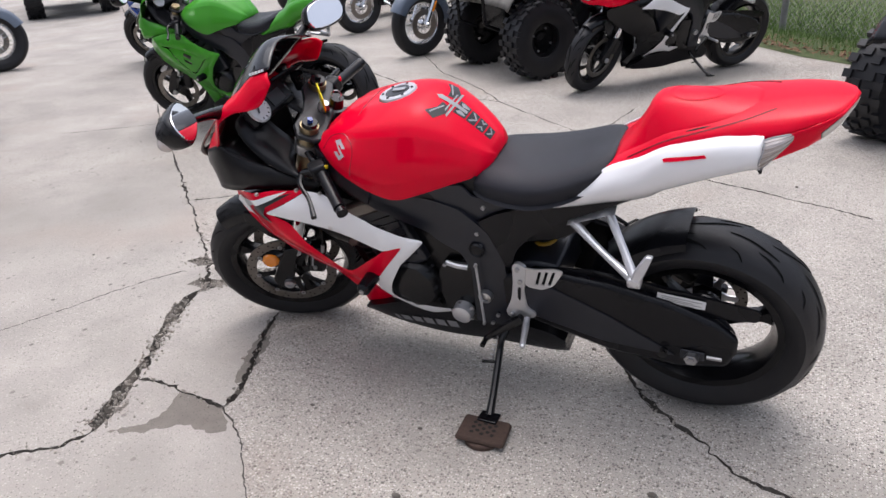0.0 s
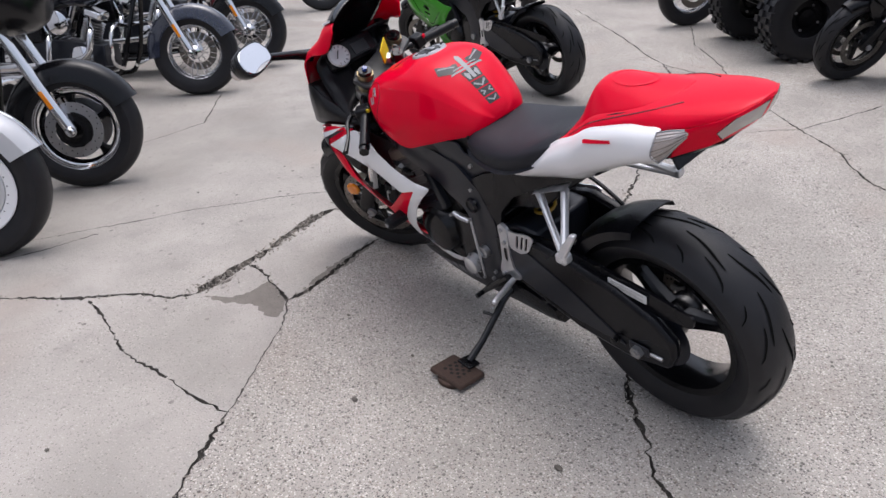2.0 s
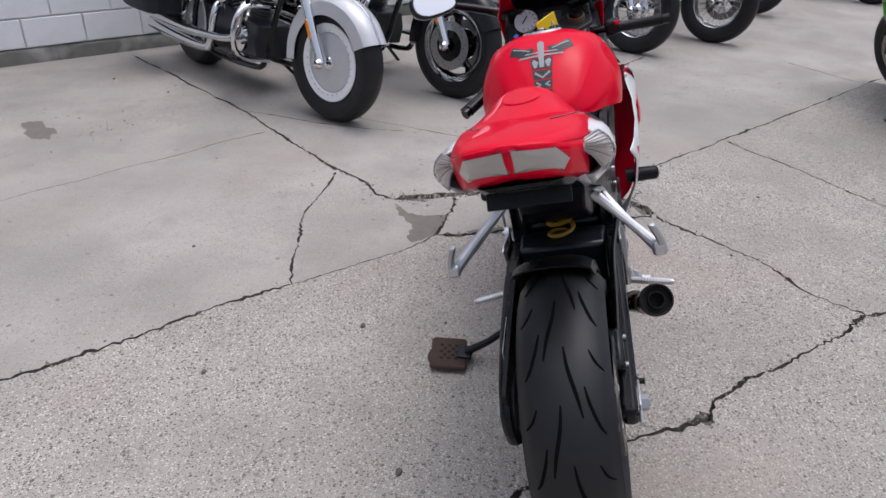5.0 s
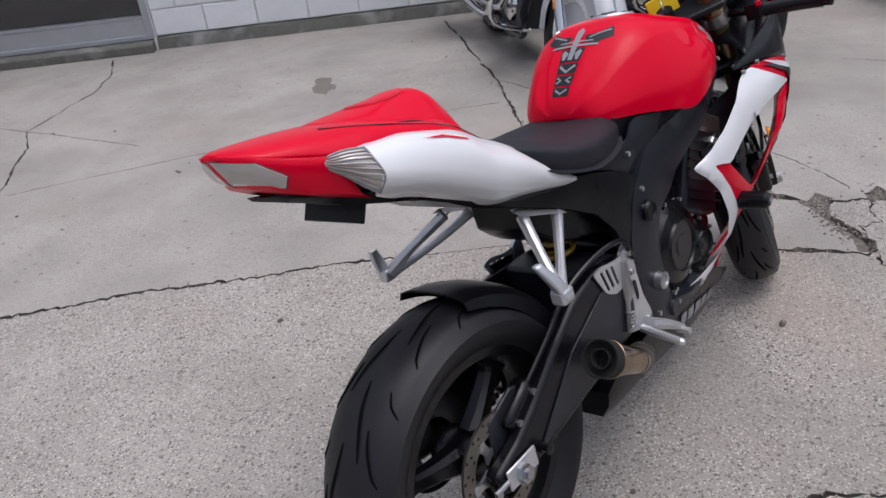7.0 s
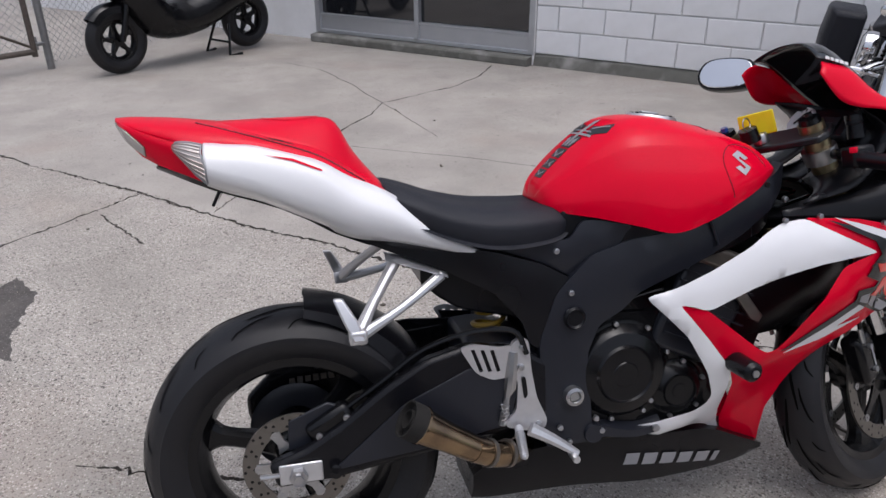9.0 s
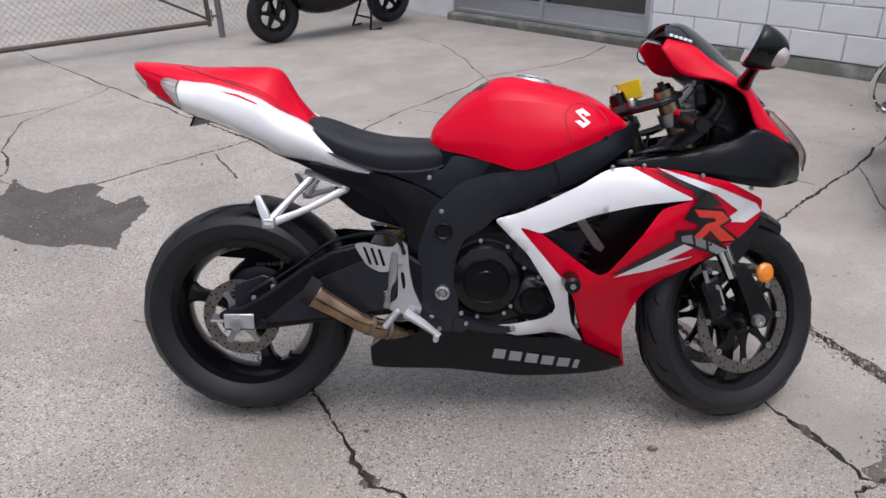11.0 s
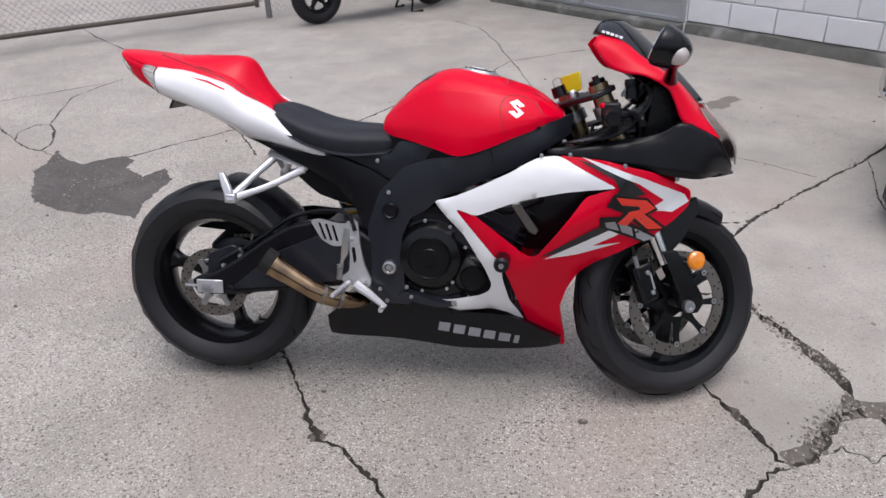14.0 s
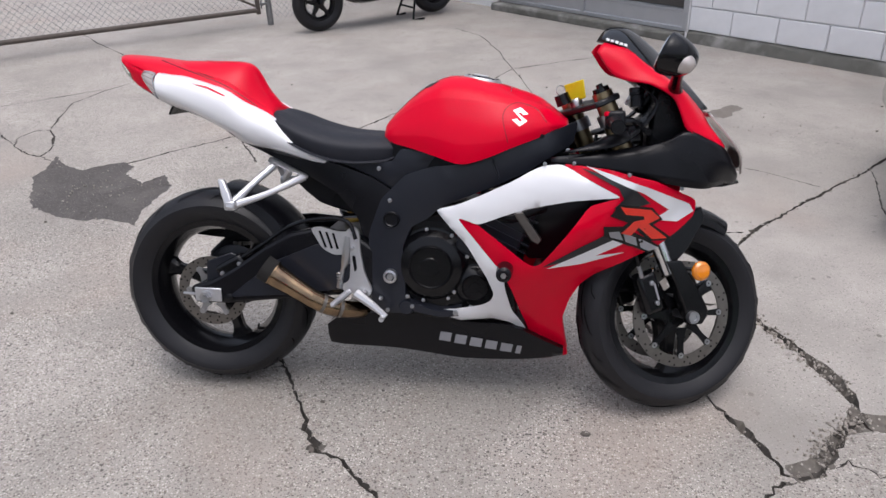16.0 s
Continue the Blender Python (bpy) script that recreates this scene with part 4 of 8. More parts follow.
        part("lever", G().tube([tuple(lev0), tuple(lev0.lerp(lev1, 0.25) + Vector((0.012, 0, 0))), tuple(lev0.lerp(lev1, 0.6)), tuple(lev1)], [0.008, 0.0075, 0.006, 0.0085], 8, 4).tf(ST), BLACK, bar)
        part("lever_perch", G().tube([tuple(mid + Vector((0.0, 0, 0))), tuple(lev0)], [0.018, 0.011], 10).tf(ST), BLACK, bar)
        if detail:
            part("button", G().box((0, 0, 0), (0.012, 0.014, 0.012)).tf(Matrix.Translation(mid + Vector((-0.022, 0.006 * s, 0.018)))).tf(ST), RED if s < 0 else YELLOW, sw, bevel=0.002)
            part("cable", G().tube([tuple(ST @ lev0), tuple(ST @ (lev0 + Vector((0.06, -0.06 * s, -0.03)))), tuple(ST @ Vector(at(0.5, 0.04 * s)) + Vector((0.06, 0, 0))), (1.08, 0.05 * s, 0.74)], 0.0045, 6, 6), BLACK, bar)
    if detail:
        part("ignition", G().lathe([(0.0001, 0.03), (0.02, 0.03), (0.022, 0.0)], 14, m=pose(0, 0, 0, 90)).tf(turn_up).tf(Matrix.Translation(Vector(at(0.635, 0)) + Vector((-0.07, 0, 0.0)))).tf(ST), BLACK, B)
        part("key_tag", G().box((0, 0, 0), (0.078, 0.005, 0.052)).tf(pose(1.06, 0.0, 0.925, 0, -14, -48)), TAG, B, "yellow plastic tag hanging from the key", bevel=0.003)
        part("key_ring", G().tube([tuple(Vector(at(0.655, 0)) + Vector((-0.075 + 0.014 * math.cos(a), 0.0, 0.02 + 0.014 * math.sin(a)))) for a in [i * 0.7 for i in range(10)]], 0.0015, 6).tf(ST), STEEL, B)
        res = part("fluid_reservoir", G().lathe([(0.0001, 0.02), (0.019, 0.02), (0.02, 0.012), (0.018, 0.01), (0.018, -0.02), (0.0001, -0.02)], 14, m=pose(0, 0, 0, 90)).tf(Matrix.Translation(Vector(at(0.60, -0.16)) + Vector((0.05, 0, 0.03)))).tf(ST), PLASTIC, B, "small black brake fluid reservoir")
        part("reservoir_cap", G().lathe([(0.0001, 0.008), (0.021, 0.008), (0.021, -0.004)], 14, m=pose(0, 0, 0, 90)).tf(Matrix.Translation(Vector(at(0.60, -0.16)) + Vector((0.05, 0, 0.052)))).tf(ST), BLACK, res)

    # -- fuel tank --
    def tank_sec(x, zt, zb, w, flat=0.45):
        H = zt - zb
        half = [(0, zt), (flat * 0.6 * w, zt - 0.002), (flat * w, zt - 0.008), (0.66 * w, zt - 0.13 * H), (0.765 * w, zt - 0.225 * H), (0.79 * w, zt - 0.255 * H), (0.815 * w, zt - 0.30 * H), (0.93 * w, zt - 0.52 * H), (0.99 * w, zt - 0.72 * H), (0.995 * w, zt - 0.86 * H), (0.985 * w, zb + 0.03 * H), (0.97 * w, zb), (0.85 * w, zb + 0.004), (0.4 * w, zb + 0.004)]
        ring = [(x, y, z) for y, z in half] + [(x, -y, z) for y, z in half[:0:-1]]
        return ring

    secs = [tank_sec(0.522, 0.815, 0.795, 0.05), tank_sec(0.532, 0.838, 0.785, 0.085), tank_sec(0.56, 0.868, 0.782, 0.115), tank_sec(0.62, 0.920, 0.772, 0.15), tank_sec(0.69, 0.960, 0.755, 0.18), tank_sec(0.76, 0.965, 0.738, 0.195, 0.42),
            tank_sec(0.83, 0.951, 0.757, 0.2, 0.4), tank_sec(0.90, 0.931, 0.786, 0.19, 0.4), tank_sec(0.96, 0.910, 0.808, 0.165, 0.4), tank_sec(1.01, 0.876, 0.83, 0.13, 0.45), tank_sec(1.045, 0.848, 0.83, 0.09, 0.5)]
    tank = part("fuel_tank", G().loft(secs, 5, across=3), body, B, "glossy fuel tank", angle=60)
    tree = on_surface(tank)
    part("tank_base", G().loft([[(x, -w, z0), (x, w, z0), (x, w, z1), (x, -w, z1)] for x, w, z0, z1 in ((0.55, 0.11, 0.68, 0.79), (0.66, 0.145, 0.66, 0.765), (0.78, 0.16, 0.66, 0.745), (0.90, 0.15, 0.68, 0.79), (1.0, 0.115, 0.70, 0.83), (1.05, 0.07, 0.72, 0.83))], 2), PLASTIC, B, "black plastic skirt under the tank", bevel=0.006)
    CT = Matrix.Translation((0.80, 0, 0.958)) @ pose(0, 0, 0, 0, 10, 0) @ Matrix.Translation((-0.80, 0, -0.958))
    cap = part("fuel_cap", G().lathe([(0.0001, 0.006), (0.034, 0.006), (0.035, 0.009), (0.052, 0.008), (0.056, 0.001), (0.056, -0.006)], 28, m=pose(0, 0, 0, 90)).tf(Matrix.Translation((0.80, 0, 0.953))).tf(CT), ALLOY, B, "silver ring fuel cap with a dark flap")
    part("flap", G().lathe([(0.0001, 0.003), (0.034, 0.003), (0.036, 0)], 24, m=pose(0, 0, 0, 90)).tf(Matrix.Translation((0.80, 0, 0.960))).tf(CT), GRAPHIC, cap)
    part("lock_cover", G().box((0.793, 0, 0.965), (0.04, 0.016, 0.006)).tf(CT), STEEL, cap, bevel=0.002)
    if detail:
        for i in range(6):
            a = i * math.pi / 3 + 0.3
            part("cap_bolt", G().lathe([(0.0001, 0.003), (0.004, 0.003), (0.004, 0)], 8, m=pose(0, 0, 0, 90)).tf(Matrix.Translation((0.80 + 0.042 * math.cos(a), 0.042 * math.sin(a), 0.961))).tf(CT), BLACK, cap)
        # winged crest pad down the tank's back: grey and silver shapes in a column
        W = Vector((-0.62, 0, 0.78))
        up = Vector((0.78, 0, 0.62))
        o = Vector((0.56, 0, 0.872))
        left = Vector((0, -1, 0))
        dark = [[(-0.085, 0.118), (-0.05, 0.098), (-0.022, 0.102), (-0.016, 0.125), (-0.045, 0.128), (-0.075, 0.148)], [(0.085, 0.118), (0.05, 0.098), (0.022, 0.102), (0.016, 0.125), (0.045, 0.128), (0.075, 0.148)],
                [(-0.026, 0.052), (0.026, 0.052), (0.03, 0.088), (-0.03, 0.088)], [(-0.024, 0.022), (0.024, 0.022), (0.026, 0.048), (-0.026, 0.048)], [(-0.022, -0.008), (0.022, -0.008), (0.024, 0.018), (-0.024, 0.018)], [(-0.02, -0.034), (0.02, -0.034), (0.022, -0.012), (-0.022, -0.012)]]
        bright = [[(-0.06, 0.092), (0.06, 0.092), (0.055, 0.098), (-0.055, 0.098)], [(-0.045, 0.104), (0.045, 0.104), (0.04, 0.108), (-0.04, 0.108)], [(-0.006, 0.056), (0.006, 0.056), (0.009, 0.14), (0.0, 0.15), (-0.009, 0.14)],
                  [(-0.02, 0.056), (-0.014, 0.056), (-0.008, 0.074), (-0.02, 0.084), (-0.025, 0.076)], [(0.02, 0.056), (0.014, 0.056), (0.008, 0.074), (0.02, 0.084), (0.025, 0.076)],
                  [(-0.018, 0.044), (0.0, 0.028), (0.018, 0.044), (0.021, 0.038), (0.0, 0.022), (-0.021, 0.038)], [(-0.016, 0.014), (-0.004, 0.004), (-0.016, -0.004), (-0.019, 0.0), (-0.01, 0.005), (-0.019, 0.01)], [(0.016, 0.014), (0.004, 0.004), (0.016, -0.004), (0.019, 0.0), (0.01, 0.005), (0.019, 0.01)],
                  [(-0.014, -0.016), (0.0, -0.026), (0.014, -0.016), (0.016, -0.02), (0.0, -0.031), (-0.016, -0.02)],
                  [(-0.076, 0.134), (-0.03, 0.114), (-0.028, 0.117), (-0.072, 0.138)], [(0.076, 0.134), (0.03, 0.114), (0.028, 0.117), (0.072, 0.138)]]
        for shape in dark:
            part("crest_field", sticker(tree, [shape], o + W * 0.02, left, up, 0.0012), GRAPHIC, tank, "dark grey tank pad graphic")
        for shape in bright:
            part("crest_line", sticker(tree, [shape], o + W * 0.02, left, up, 0.0022), GREY_LETTER, tank)
        # pressed seam across the tank's front and round its flank panels
        for s in (1, -1):
            for line in ([(0.885, 0.0), (0.885, 0.05), (0.885, 0.085)], ):
                pts = []
                for x, y in cat(line, 6):
                    hit, *_ = tree.ray_cast(Vector((x, y * s, 1.2)), Vector((0, 0, -1)), 0.6)
                    if hit:
                        pts.append(tuple(hit + Vector((0, 0, 0.0006))))
                part("tank_seam", G().tube(pts, 0.0009, 5), DARK_RED, tank)
            pts = []
            for x, z in cat([(0.985, 0.85), (0.955, 0.885), (0.90, 0.90), (0.87, 0.87), (0.885, 0.80)], 6):
                hit, *_ = tree.ray_cast(Vector((x, 0.5 * s, z)), Vector((0, -s, 0)), 0.6)
                if hit:
                    pts.append(tuple(hit + Vector((0, 0.0005 * s, 0))))
            part("tank_seam", G().tube(pts, 0.0009, 5), DARK_RED, tank)
        for s in (1, -1):
            mark = [[(-0.02, 0.012), (0.0, 0.024), (0.022, 0.012), (0.008, 0.006), (0.0, 0.012), (-0.006, 0.008), (0.02, -0.006), (0.0, -0.024), (-0.022, -0.012), (-0.008, -0.006), (0, -0.012), (0.006, -0.008)]]
            part("tank_emblem", sticker(tree, mark, (0.915, 0.25 * s, 0.865), (-s, 0, 0.25 * s * -s), (0, 0, 1), 0.002, 0.6), ALLOY, tank, "small silver emblem")
            part("tank_rear_bolt", G().lathe([(0.0001, 0.004 * s), (0.006, 0.004 * s), (0.006, 0)], 8, (0.975, 0.165 * s, 0.815)), BLACK, tank)
    # seat
    def seat_sec(x, zt, zb, w):
        half = [(0, zt - 0.004), (0.4 * w, zt - 0.002), (0.75 * w, zt - 0.006), (0.95 * w, zt - 0.022), (w, 0.5 * (zt + zb)), (0.97 * w, zb + 0.008), (0.9 * w, zb)]
        return [(x, y, z) for y, z in half] + [(x, -y, z) for y, z in half[:0:-1]]

    seat = part("seat", G().loft([seat_sec(0.19, 0.858, 0.842, 0.075), seat_sec(0.205, 0.866, 0.826, 0.105), seat_sec(0.25, 0.852, 0.785, 0.132), seat_sec(0.32, 0.825, 0.752, 0.148), seat_sec(0.40, 0.807, 0.73, 0.15), seat_sec(0.48, 0.801, 0.726, 0.14), seat_sec(0.545, 0.799, 0.732, 0.122), seat_sec(0.575, 0.79, 0.748, 0.10)], 4, across=2), SEAT, B, "black vinyl rider seat, slightly dusty", angle=70)
    # side covers under the seat and tank
    for s in (1, -1):
        yf = lambda x, z: 0.122 + 0.03 * min(1, max(0, (x - 0.45) / 0.25)) - 0.02 * max(0, (0.70 - z) / 0.12)
        c = part("side_cover", shell(rounded([(0.40, 0.728), (0.56, 0.733), (0.585, 0.77), (0.62, 0.768), (0.775, 0.735), (0.72, 0.715), (0.62, 0.66), (0.585, 0.64), (0.50, 0.69)]), yf, s, 0.01, h=0.04), FRAME, B, "matt black plastic side cover")
        c2 = part("subframe_panel", shell(rounded([(0.115, 0.776), (0.23, 0.756), (0.41, 0.718), (0.50, 0.688), (0.58, 0.64), (0.53, 0.58), (0.505, 0.50), (0.47, 0.52), (0.455, 0.57), (0.40, 0.635), (0.31, 0.685), (0.2, 0.735)]), lambda x, z: 0.10 + 0.04 * min(1, max(0, (x - 0.12) / 0.4)), s, 0.02, h=0.04), PLASTIC, B, "black rear subframe panel")
        if detail:
            for x, z in ((0.525, 0.715), (0.555, 0.625), (0.55, 0.585)):
                bolt(c2, (x, 0.146 * s, z), 0.008, None, STEEL, s)
    # -- tail --
    def tail_row(x, pts):
        return [(x, -y, z) for y, z in pts[::-1]] + [(x, y, z) for y, z in pts[1:]]

    rows = [(-0.288, [(0, 1.0), (0.006, 0.9995), (0.011, 0.998), (0.015, 0.995), (0.017, 0.992)]), (-0.26, [(0, 1.001), (0.03, 0.9995), (0.052, 0.995), (0.064, 0.99), (0.069, 0.985)]),
            (-0.20, [(0, 0.999), (0.045, 0.996), (0.076, 0.989), (0.092, 0.980), (0.099, 0.967)]), (-0.14, [(0, 0.994), (0.05, 0.991), (0.088, 0.981), (0.106, 0.968), (0.116, 0.952)]),
            (-0.08, [(0, 0.986), (0.055, 0.984), (0.095, 0.974), (0.112, 0.96), (0.118, 0.945)]),
            (0.0, [(0, 0.968), (0.055, 0.967), (0.09, 0.96), (0.116, 0.944), (0.115, 0.92)]), (0.08, [(0, 0.94), (0.055, 0.94), (0.09, 0.937), (0.116, 0.916), (0.115, 0.895)]),
            (0.15, [(0, 0.89), (0.05, 0.89), (0.085, 0.888), (0.11, 0.874), (0.11, 0.86)]), (0.215, [(0, 0.846), (0.04, 0.846), (0.07, 0.846), (0.098, 0.846), (0.1, 0.838)])]
    tail = part("tail_fairing", G().loft([tail_row(x, p) for x, p in rows], 4, closed=False, across=3), body, B, "pointed tail fairing", angle=50)
    tail.modifiers.new("thick", "SOLIDIFY").thickness = 0.005
    # prow-shaped end with its two lamp panes, curling under to the plate stem
    prow = [(-0.2885, 0.0, 0.998, 0.946), (-0.279, 0.034, 0.996, 0.940), (-0.262, 0.067, 0.988, 0.931), (-0.234, 0.086, 0.977, 0.917), (-0.20, 0.0985, 0.966, 0.904), (-0.16, 0.112, 0.955, 0.888)]

    def wall_at(k, u):
        i = min(len(prow) - 2, int(k))
        a, b = np.array(prow[i]), np.array(prow[i + 1])
        x, y, zt, zb = a + (b - a) * (k - i)
        return (x + 0.026 * u + 0.004 * math.sin(math.pi * u) * -1, y - 0.004 * u, zt + (zb - zt) * u)

    secs = [[wall_at(k * 0.25, u) for u in (0, 0.25, 0.5, 0.75, 0.97)] + [(wall_at(k * 0.25, 1)[0] + 0.03, wall_at(k * 0.25, 1)[1] * 0.8, wall_at(k * 0.25, 1)[2] - 0.016)] for k in range(21)]
    secs = [[(x, -y, z) for x, y, z in q] for q in secs[:0:-1]] + secs
    part("tail_end_panel", G().loft(secs, 1, closed=False, caps=False), body, B, angle=50).modifiers.new("thick", "SOLIDIFY").thickness = 0.003
    for s in (1, -1):
        corner = [(0.14, 0.12), (2.1, 0.14), (3.0, 0.46), (2.5, 0.86), (0.18, 0.9)]
        lamp_out = rounded(corner, 4)
        mid = (sum(k for k, u in lamp_out) / len(lamp_out), sum(u for k, u in lamp_out) / len(lamp_out))
        g = G()
        rings = []
        for scale, lift in ((1.0, 0.002), (0.985, 0.007), (0.6, 0.0085), (0.2, 0.009)):
            ring = []
            for k, u in lamp_out:
                x, y, z = wall_at(mid[0] + (k - mid[0]) * scale, mid[1] + (u - mid[1]) * scale)
                ring.append((x - lift * 0.85, (y + lift * 0.4) * s, z))
            rings.append(ring)
        g.loft(rings, 1)
        pane = part("tail_light", g, TAIL_LENS, B, "smoky clear tail light pane", angle=40)
        part("light_seal", G().tube([(x - 0.002, y, z) for x, y, z in rings[0]] + [rings[0][0]], 0.0016, 5), DARK_RED, pane)
    rows = [(-0.115, [(0, 0.9905), (0.03, 0.989), (0.05, 0.984), (0.052, 0.978)]), (-0.05, [(0, 0.993), (0.04, 0.989), (0.078, 0.975), (0.084, 0.962)]), (0.03, [(0, 0.996), (0.045, 0.987), (0.086, 0.958), (0.094, 0.945)]),
            (0.085, [(0, 0.996), (0.045, 0.986), (0.085, 0.942), (0.097, 0.92)]), (0.118, [(0, 0.983), (0.045, 0.968), (0.085, 0.915), (0.096, 0.893)]), (0.15, [(0, 0.925), (0.045, 0.915), (0.08, 0.885), (0.09, 0.872)]), (0.2, [(0, 0.862), (0.04, 0.86), (0.07, 0.856), (0.08, 0.85)])]
    cowl = part("seat_cowl", G().loft([tail_row(x, p) for x, p in rows], 4, closed=False, across=3), hump, B, "raised single-seat cowl with a dark seam", angle=50)
    cowl.modifiers.new("thick", "SOLIDIFY").thickness = 0.004
    part("seam", G().tube([(x, -y, z + 0.002) for x, y, z in ((0.2, 0.082, 0.85), (0.118, 0.098, 0.894), (0.03, 0.096, 0.946), (-0.05, 0.086, 0.964), (-0.115, 0.054, 0.98), (-0.122, 0.0, 0.986))] + [(x, y, z + 0.002) for x, y, z in ((-0.115, 0.054, 0.98), (-0.05, 0.086, 0.964), (0.03, 0.096, 0.946), (0.118, 0.098, 0.894), (0.2, 0.082, 0.85))], 0.0028, 6, 4), SOOT_AND_HOLE_BLACK, cowl)
    if detail:
        ct = on_surface(cowl)
        oval = [(0.052 * math.cos(a) * (1.0 if math.cos(a) > 0 else 1.25), 0.036 * math.sin(a)) for a in [i * math.pi / 16 for i in range(32)]]
        # raised patch; its edge gives the highlight that a dent's rim would
        lip = sticker(ct, [oval], (0.035, 0, 1.05), (1, 0, 0), (0, 1, 0), 0.0014, 0.3)
        part("cowl_dent", lip, hump, cowl, "oval patch lying proud of the cowl in place of a dent")
        for sy in (1, -1):
            # the crease's shade is drawn as a thin dark red bar
            part("cowl_crease", G().tube([(0.16, 0.098 * sy, 0.876), (0.08, 0.107 * sy, 0.926), (0.0, 0.104 * sy, 0.954), (-0.08, 0.09 * sy, 0.976), (-0.14, 0.06 * sy, 0.99)], 0.0016, 5, 4), DARK_RED, tail)
        # black bar on the surface, the painted-in shade of a slot
        part("cowl_slot", G().box((0.07, 0.098, 0.93), (0.035, 0.006, 0.005), pose(0, 0, 0, 0, 20, 0)), SOOT_AND_HOLE_BLACK, tail)
    for s in (1, -1):
        rows = [(-0.125, [(0.118, 0.957), (0.142, 0.942), (0.152, 0.908), (0.124, 0.880)]), (-0.09, [(0.113, 0.955), (0.143, 0.938), (0.153, 0.894), (0.112, 0.864)]), (-0.03, [(0.113, 0.95), (0.147, 0.93), (0.154, 0.872), (0.1, 0.843)]),
                (0.07, [(0.116, 0.922), (0.147, 0.892), (0.147, 0.83), (0.102, 0.798)]), (0.13, [(0.115, 0.889), (0.147, 0.85), (0.145, 0.805), (0.108, 0.771)]), (0.21, [(0.105, 0.85), (0.141, 0.82), (0.142, 0.785), (0.118, 0.757)]),
                (0.30, [(0.126, 0.772), (0.134, 0.761), (0.134, 0.748), (0.122, 0.734)]), (0.395, [(0.114, 0.714), (0.117, 0.712), (0.117, 0.709), (0.114, 0.706)])]
        p = part("tail_side_panel", G().loft([[(x, y * s, z) for y, z in q] for x, q in rows], 5, closed=False, across=3), tail_side, B, "swept tail side panel", angle=50)
        p.modifiers.new("thick", "SOLIDIFY").thickness = 0.004
        if detail:
            tr = on_surface(p)
            if s > 0:
                g = sticker(tr, [[(0.0, 0.0), (-0.09, -0.020), (-0.094, -0.015), (-0.085, -0.011), (-0.005, 0.006)]], (-0.02, 0.3, 0.918), (-1, 0, 0), (0, 0, 1), 0.003, 0.6)
            else:
                g = sticker(tr, [[(0.0, 0.0), (0.05, -0.013), (0.10, -0.033), (0.10, -0.030), (0.05, -0.009)]], (-0.02, -0.3, 0.935), (1, 0, 0), (0, 0, 1), 0.003, 0.6)
            part("stripe", g, body, p)
        # turn signal in the corner
        lens = [[(-0.182, 0.100, 0.954), (-0.183, 0.102, 0.952), (-0.183, 0.102, 0.949), (-0.182, 0.100, 0.947)], [(-0.168, 0.114, 0.959), (-0.172, 0.122, 0.950), (-0.169, 0.123, 0.938), (-0.163, 0.117, 0.927)],
                [(-0.148, 0.124, 0.959), (-0.154, 0.138, 0.947), (-0.149, 0.142, 0.925), (-0.142, 0.128, 0.902)], [(-0.126, 0.132, 0.955), (-0.128, 0.147, 0.940), (-0.122, 0.153, 0.912), (-0.124, 0.134, 0.885)]]
        skin = [[np.array((x, y * s, z)) for x, y, z in q] for q in lens]
        fine = [cat(q, 6) for q in cat(skin, 5)]
        lamp = part("turn_signal", G().loft(fine, 1, closed=False, caps=False), SIGNAL_LENS, B, "clear ribbed turn signal lens", angle=60)
        lamp.modifiers.new("thick", "SOLIDIFY").thickness = 0.004
        edge = [q[0] for q in fine] + fine[-1][1:] + [q[-1] for q in fine[::-1]][1:]
        part("lens_rim", G().tube([tuple(p) for p in edge], 0.002, 6), GREY_LETTER, lamp, "pale lens rim")
        if detail:
            for k in range(2, len(fine[0]) - 1, 2):
                row = [q[k] + np.array((-0.001, 0.0012 * s, 0.0)) for q in fine[2:]]
                part("lens_rib", G().tube([tuple(p) for p in row], 0.0011, 5), LENS if k % 4 else SIGNAL_LENS, lamp)
    part("undertail", G().loft([[(x, -w, z), (x, w, z), (x, w * 0.8, z - t), (x, -w * 0.8, z - t)] for x, z, w, t in ((-0.22, 0.912, 0.06, 0.006), (-0.12, 0.885, 0.095, 0.02), (0.0, 0.845, 0.10, 0.02), (0.15, 0.775, 0.115, 0.02), (0.35, 0.72, 0.12, 0.03))], 3), PLASTIC, B)
    part("plate_bracket", G().box((-0.118, 0, 0.85), (0.006, 0.15, 0.034), pose(0, 0, 0, 0, 28, 0)), PLASTIC, B, "bare black plate bracket", bevel=0.002)
    part("plate_stem", G().box((-0.10, 0, 0.866), (0.05, 0.07, 0.02), pose(0, 0, 0, 0, 20, 0)), PLASTIC, B, bevel=0.003)

    # -- side fairings --
    def girth(x, z, ws):
        w = np.interp(z, (0.14, 0.20, 0.30, 0.45, 0.58, 0.70, 0.80), ws)
        return float(w * np.interp(x, (0.5, 0.66, 0.74, 0.82, 0.95, 1.1, 1.2, 1.3, 1.4, 1.45), (0.76, 0.835, 0.96, 1.03, 1.06, 1.13, 1.13, 1.02, 0.85, 0.75)))

    def fair_y(x, z):
        """Half width of the fairing; below the crease under the opening it turns in."""
        d = (x - 0.95) * 0.676 - (z - 0.45) * 0.737
        return girth(x, z, (0.080, 0.105, 0.148, 0.200, 0.226, 0.214, 0.176)) - min(0.062, 0.46 * max(0.0, d))

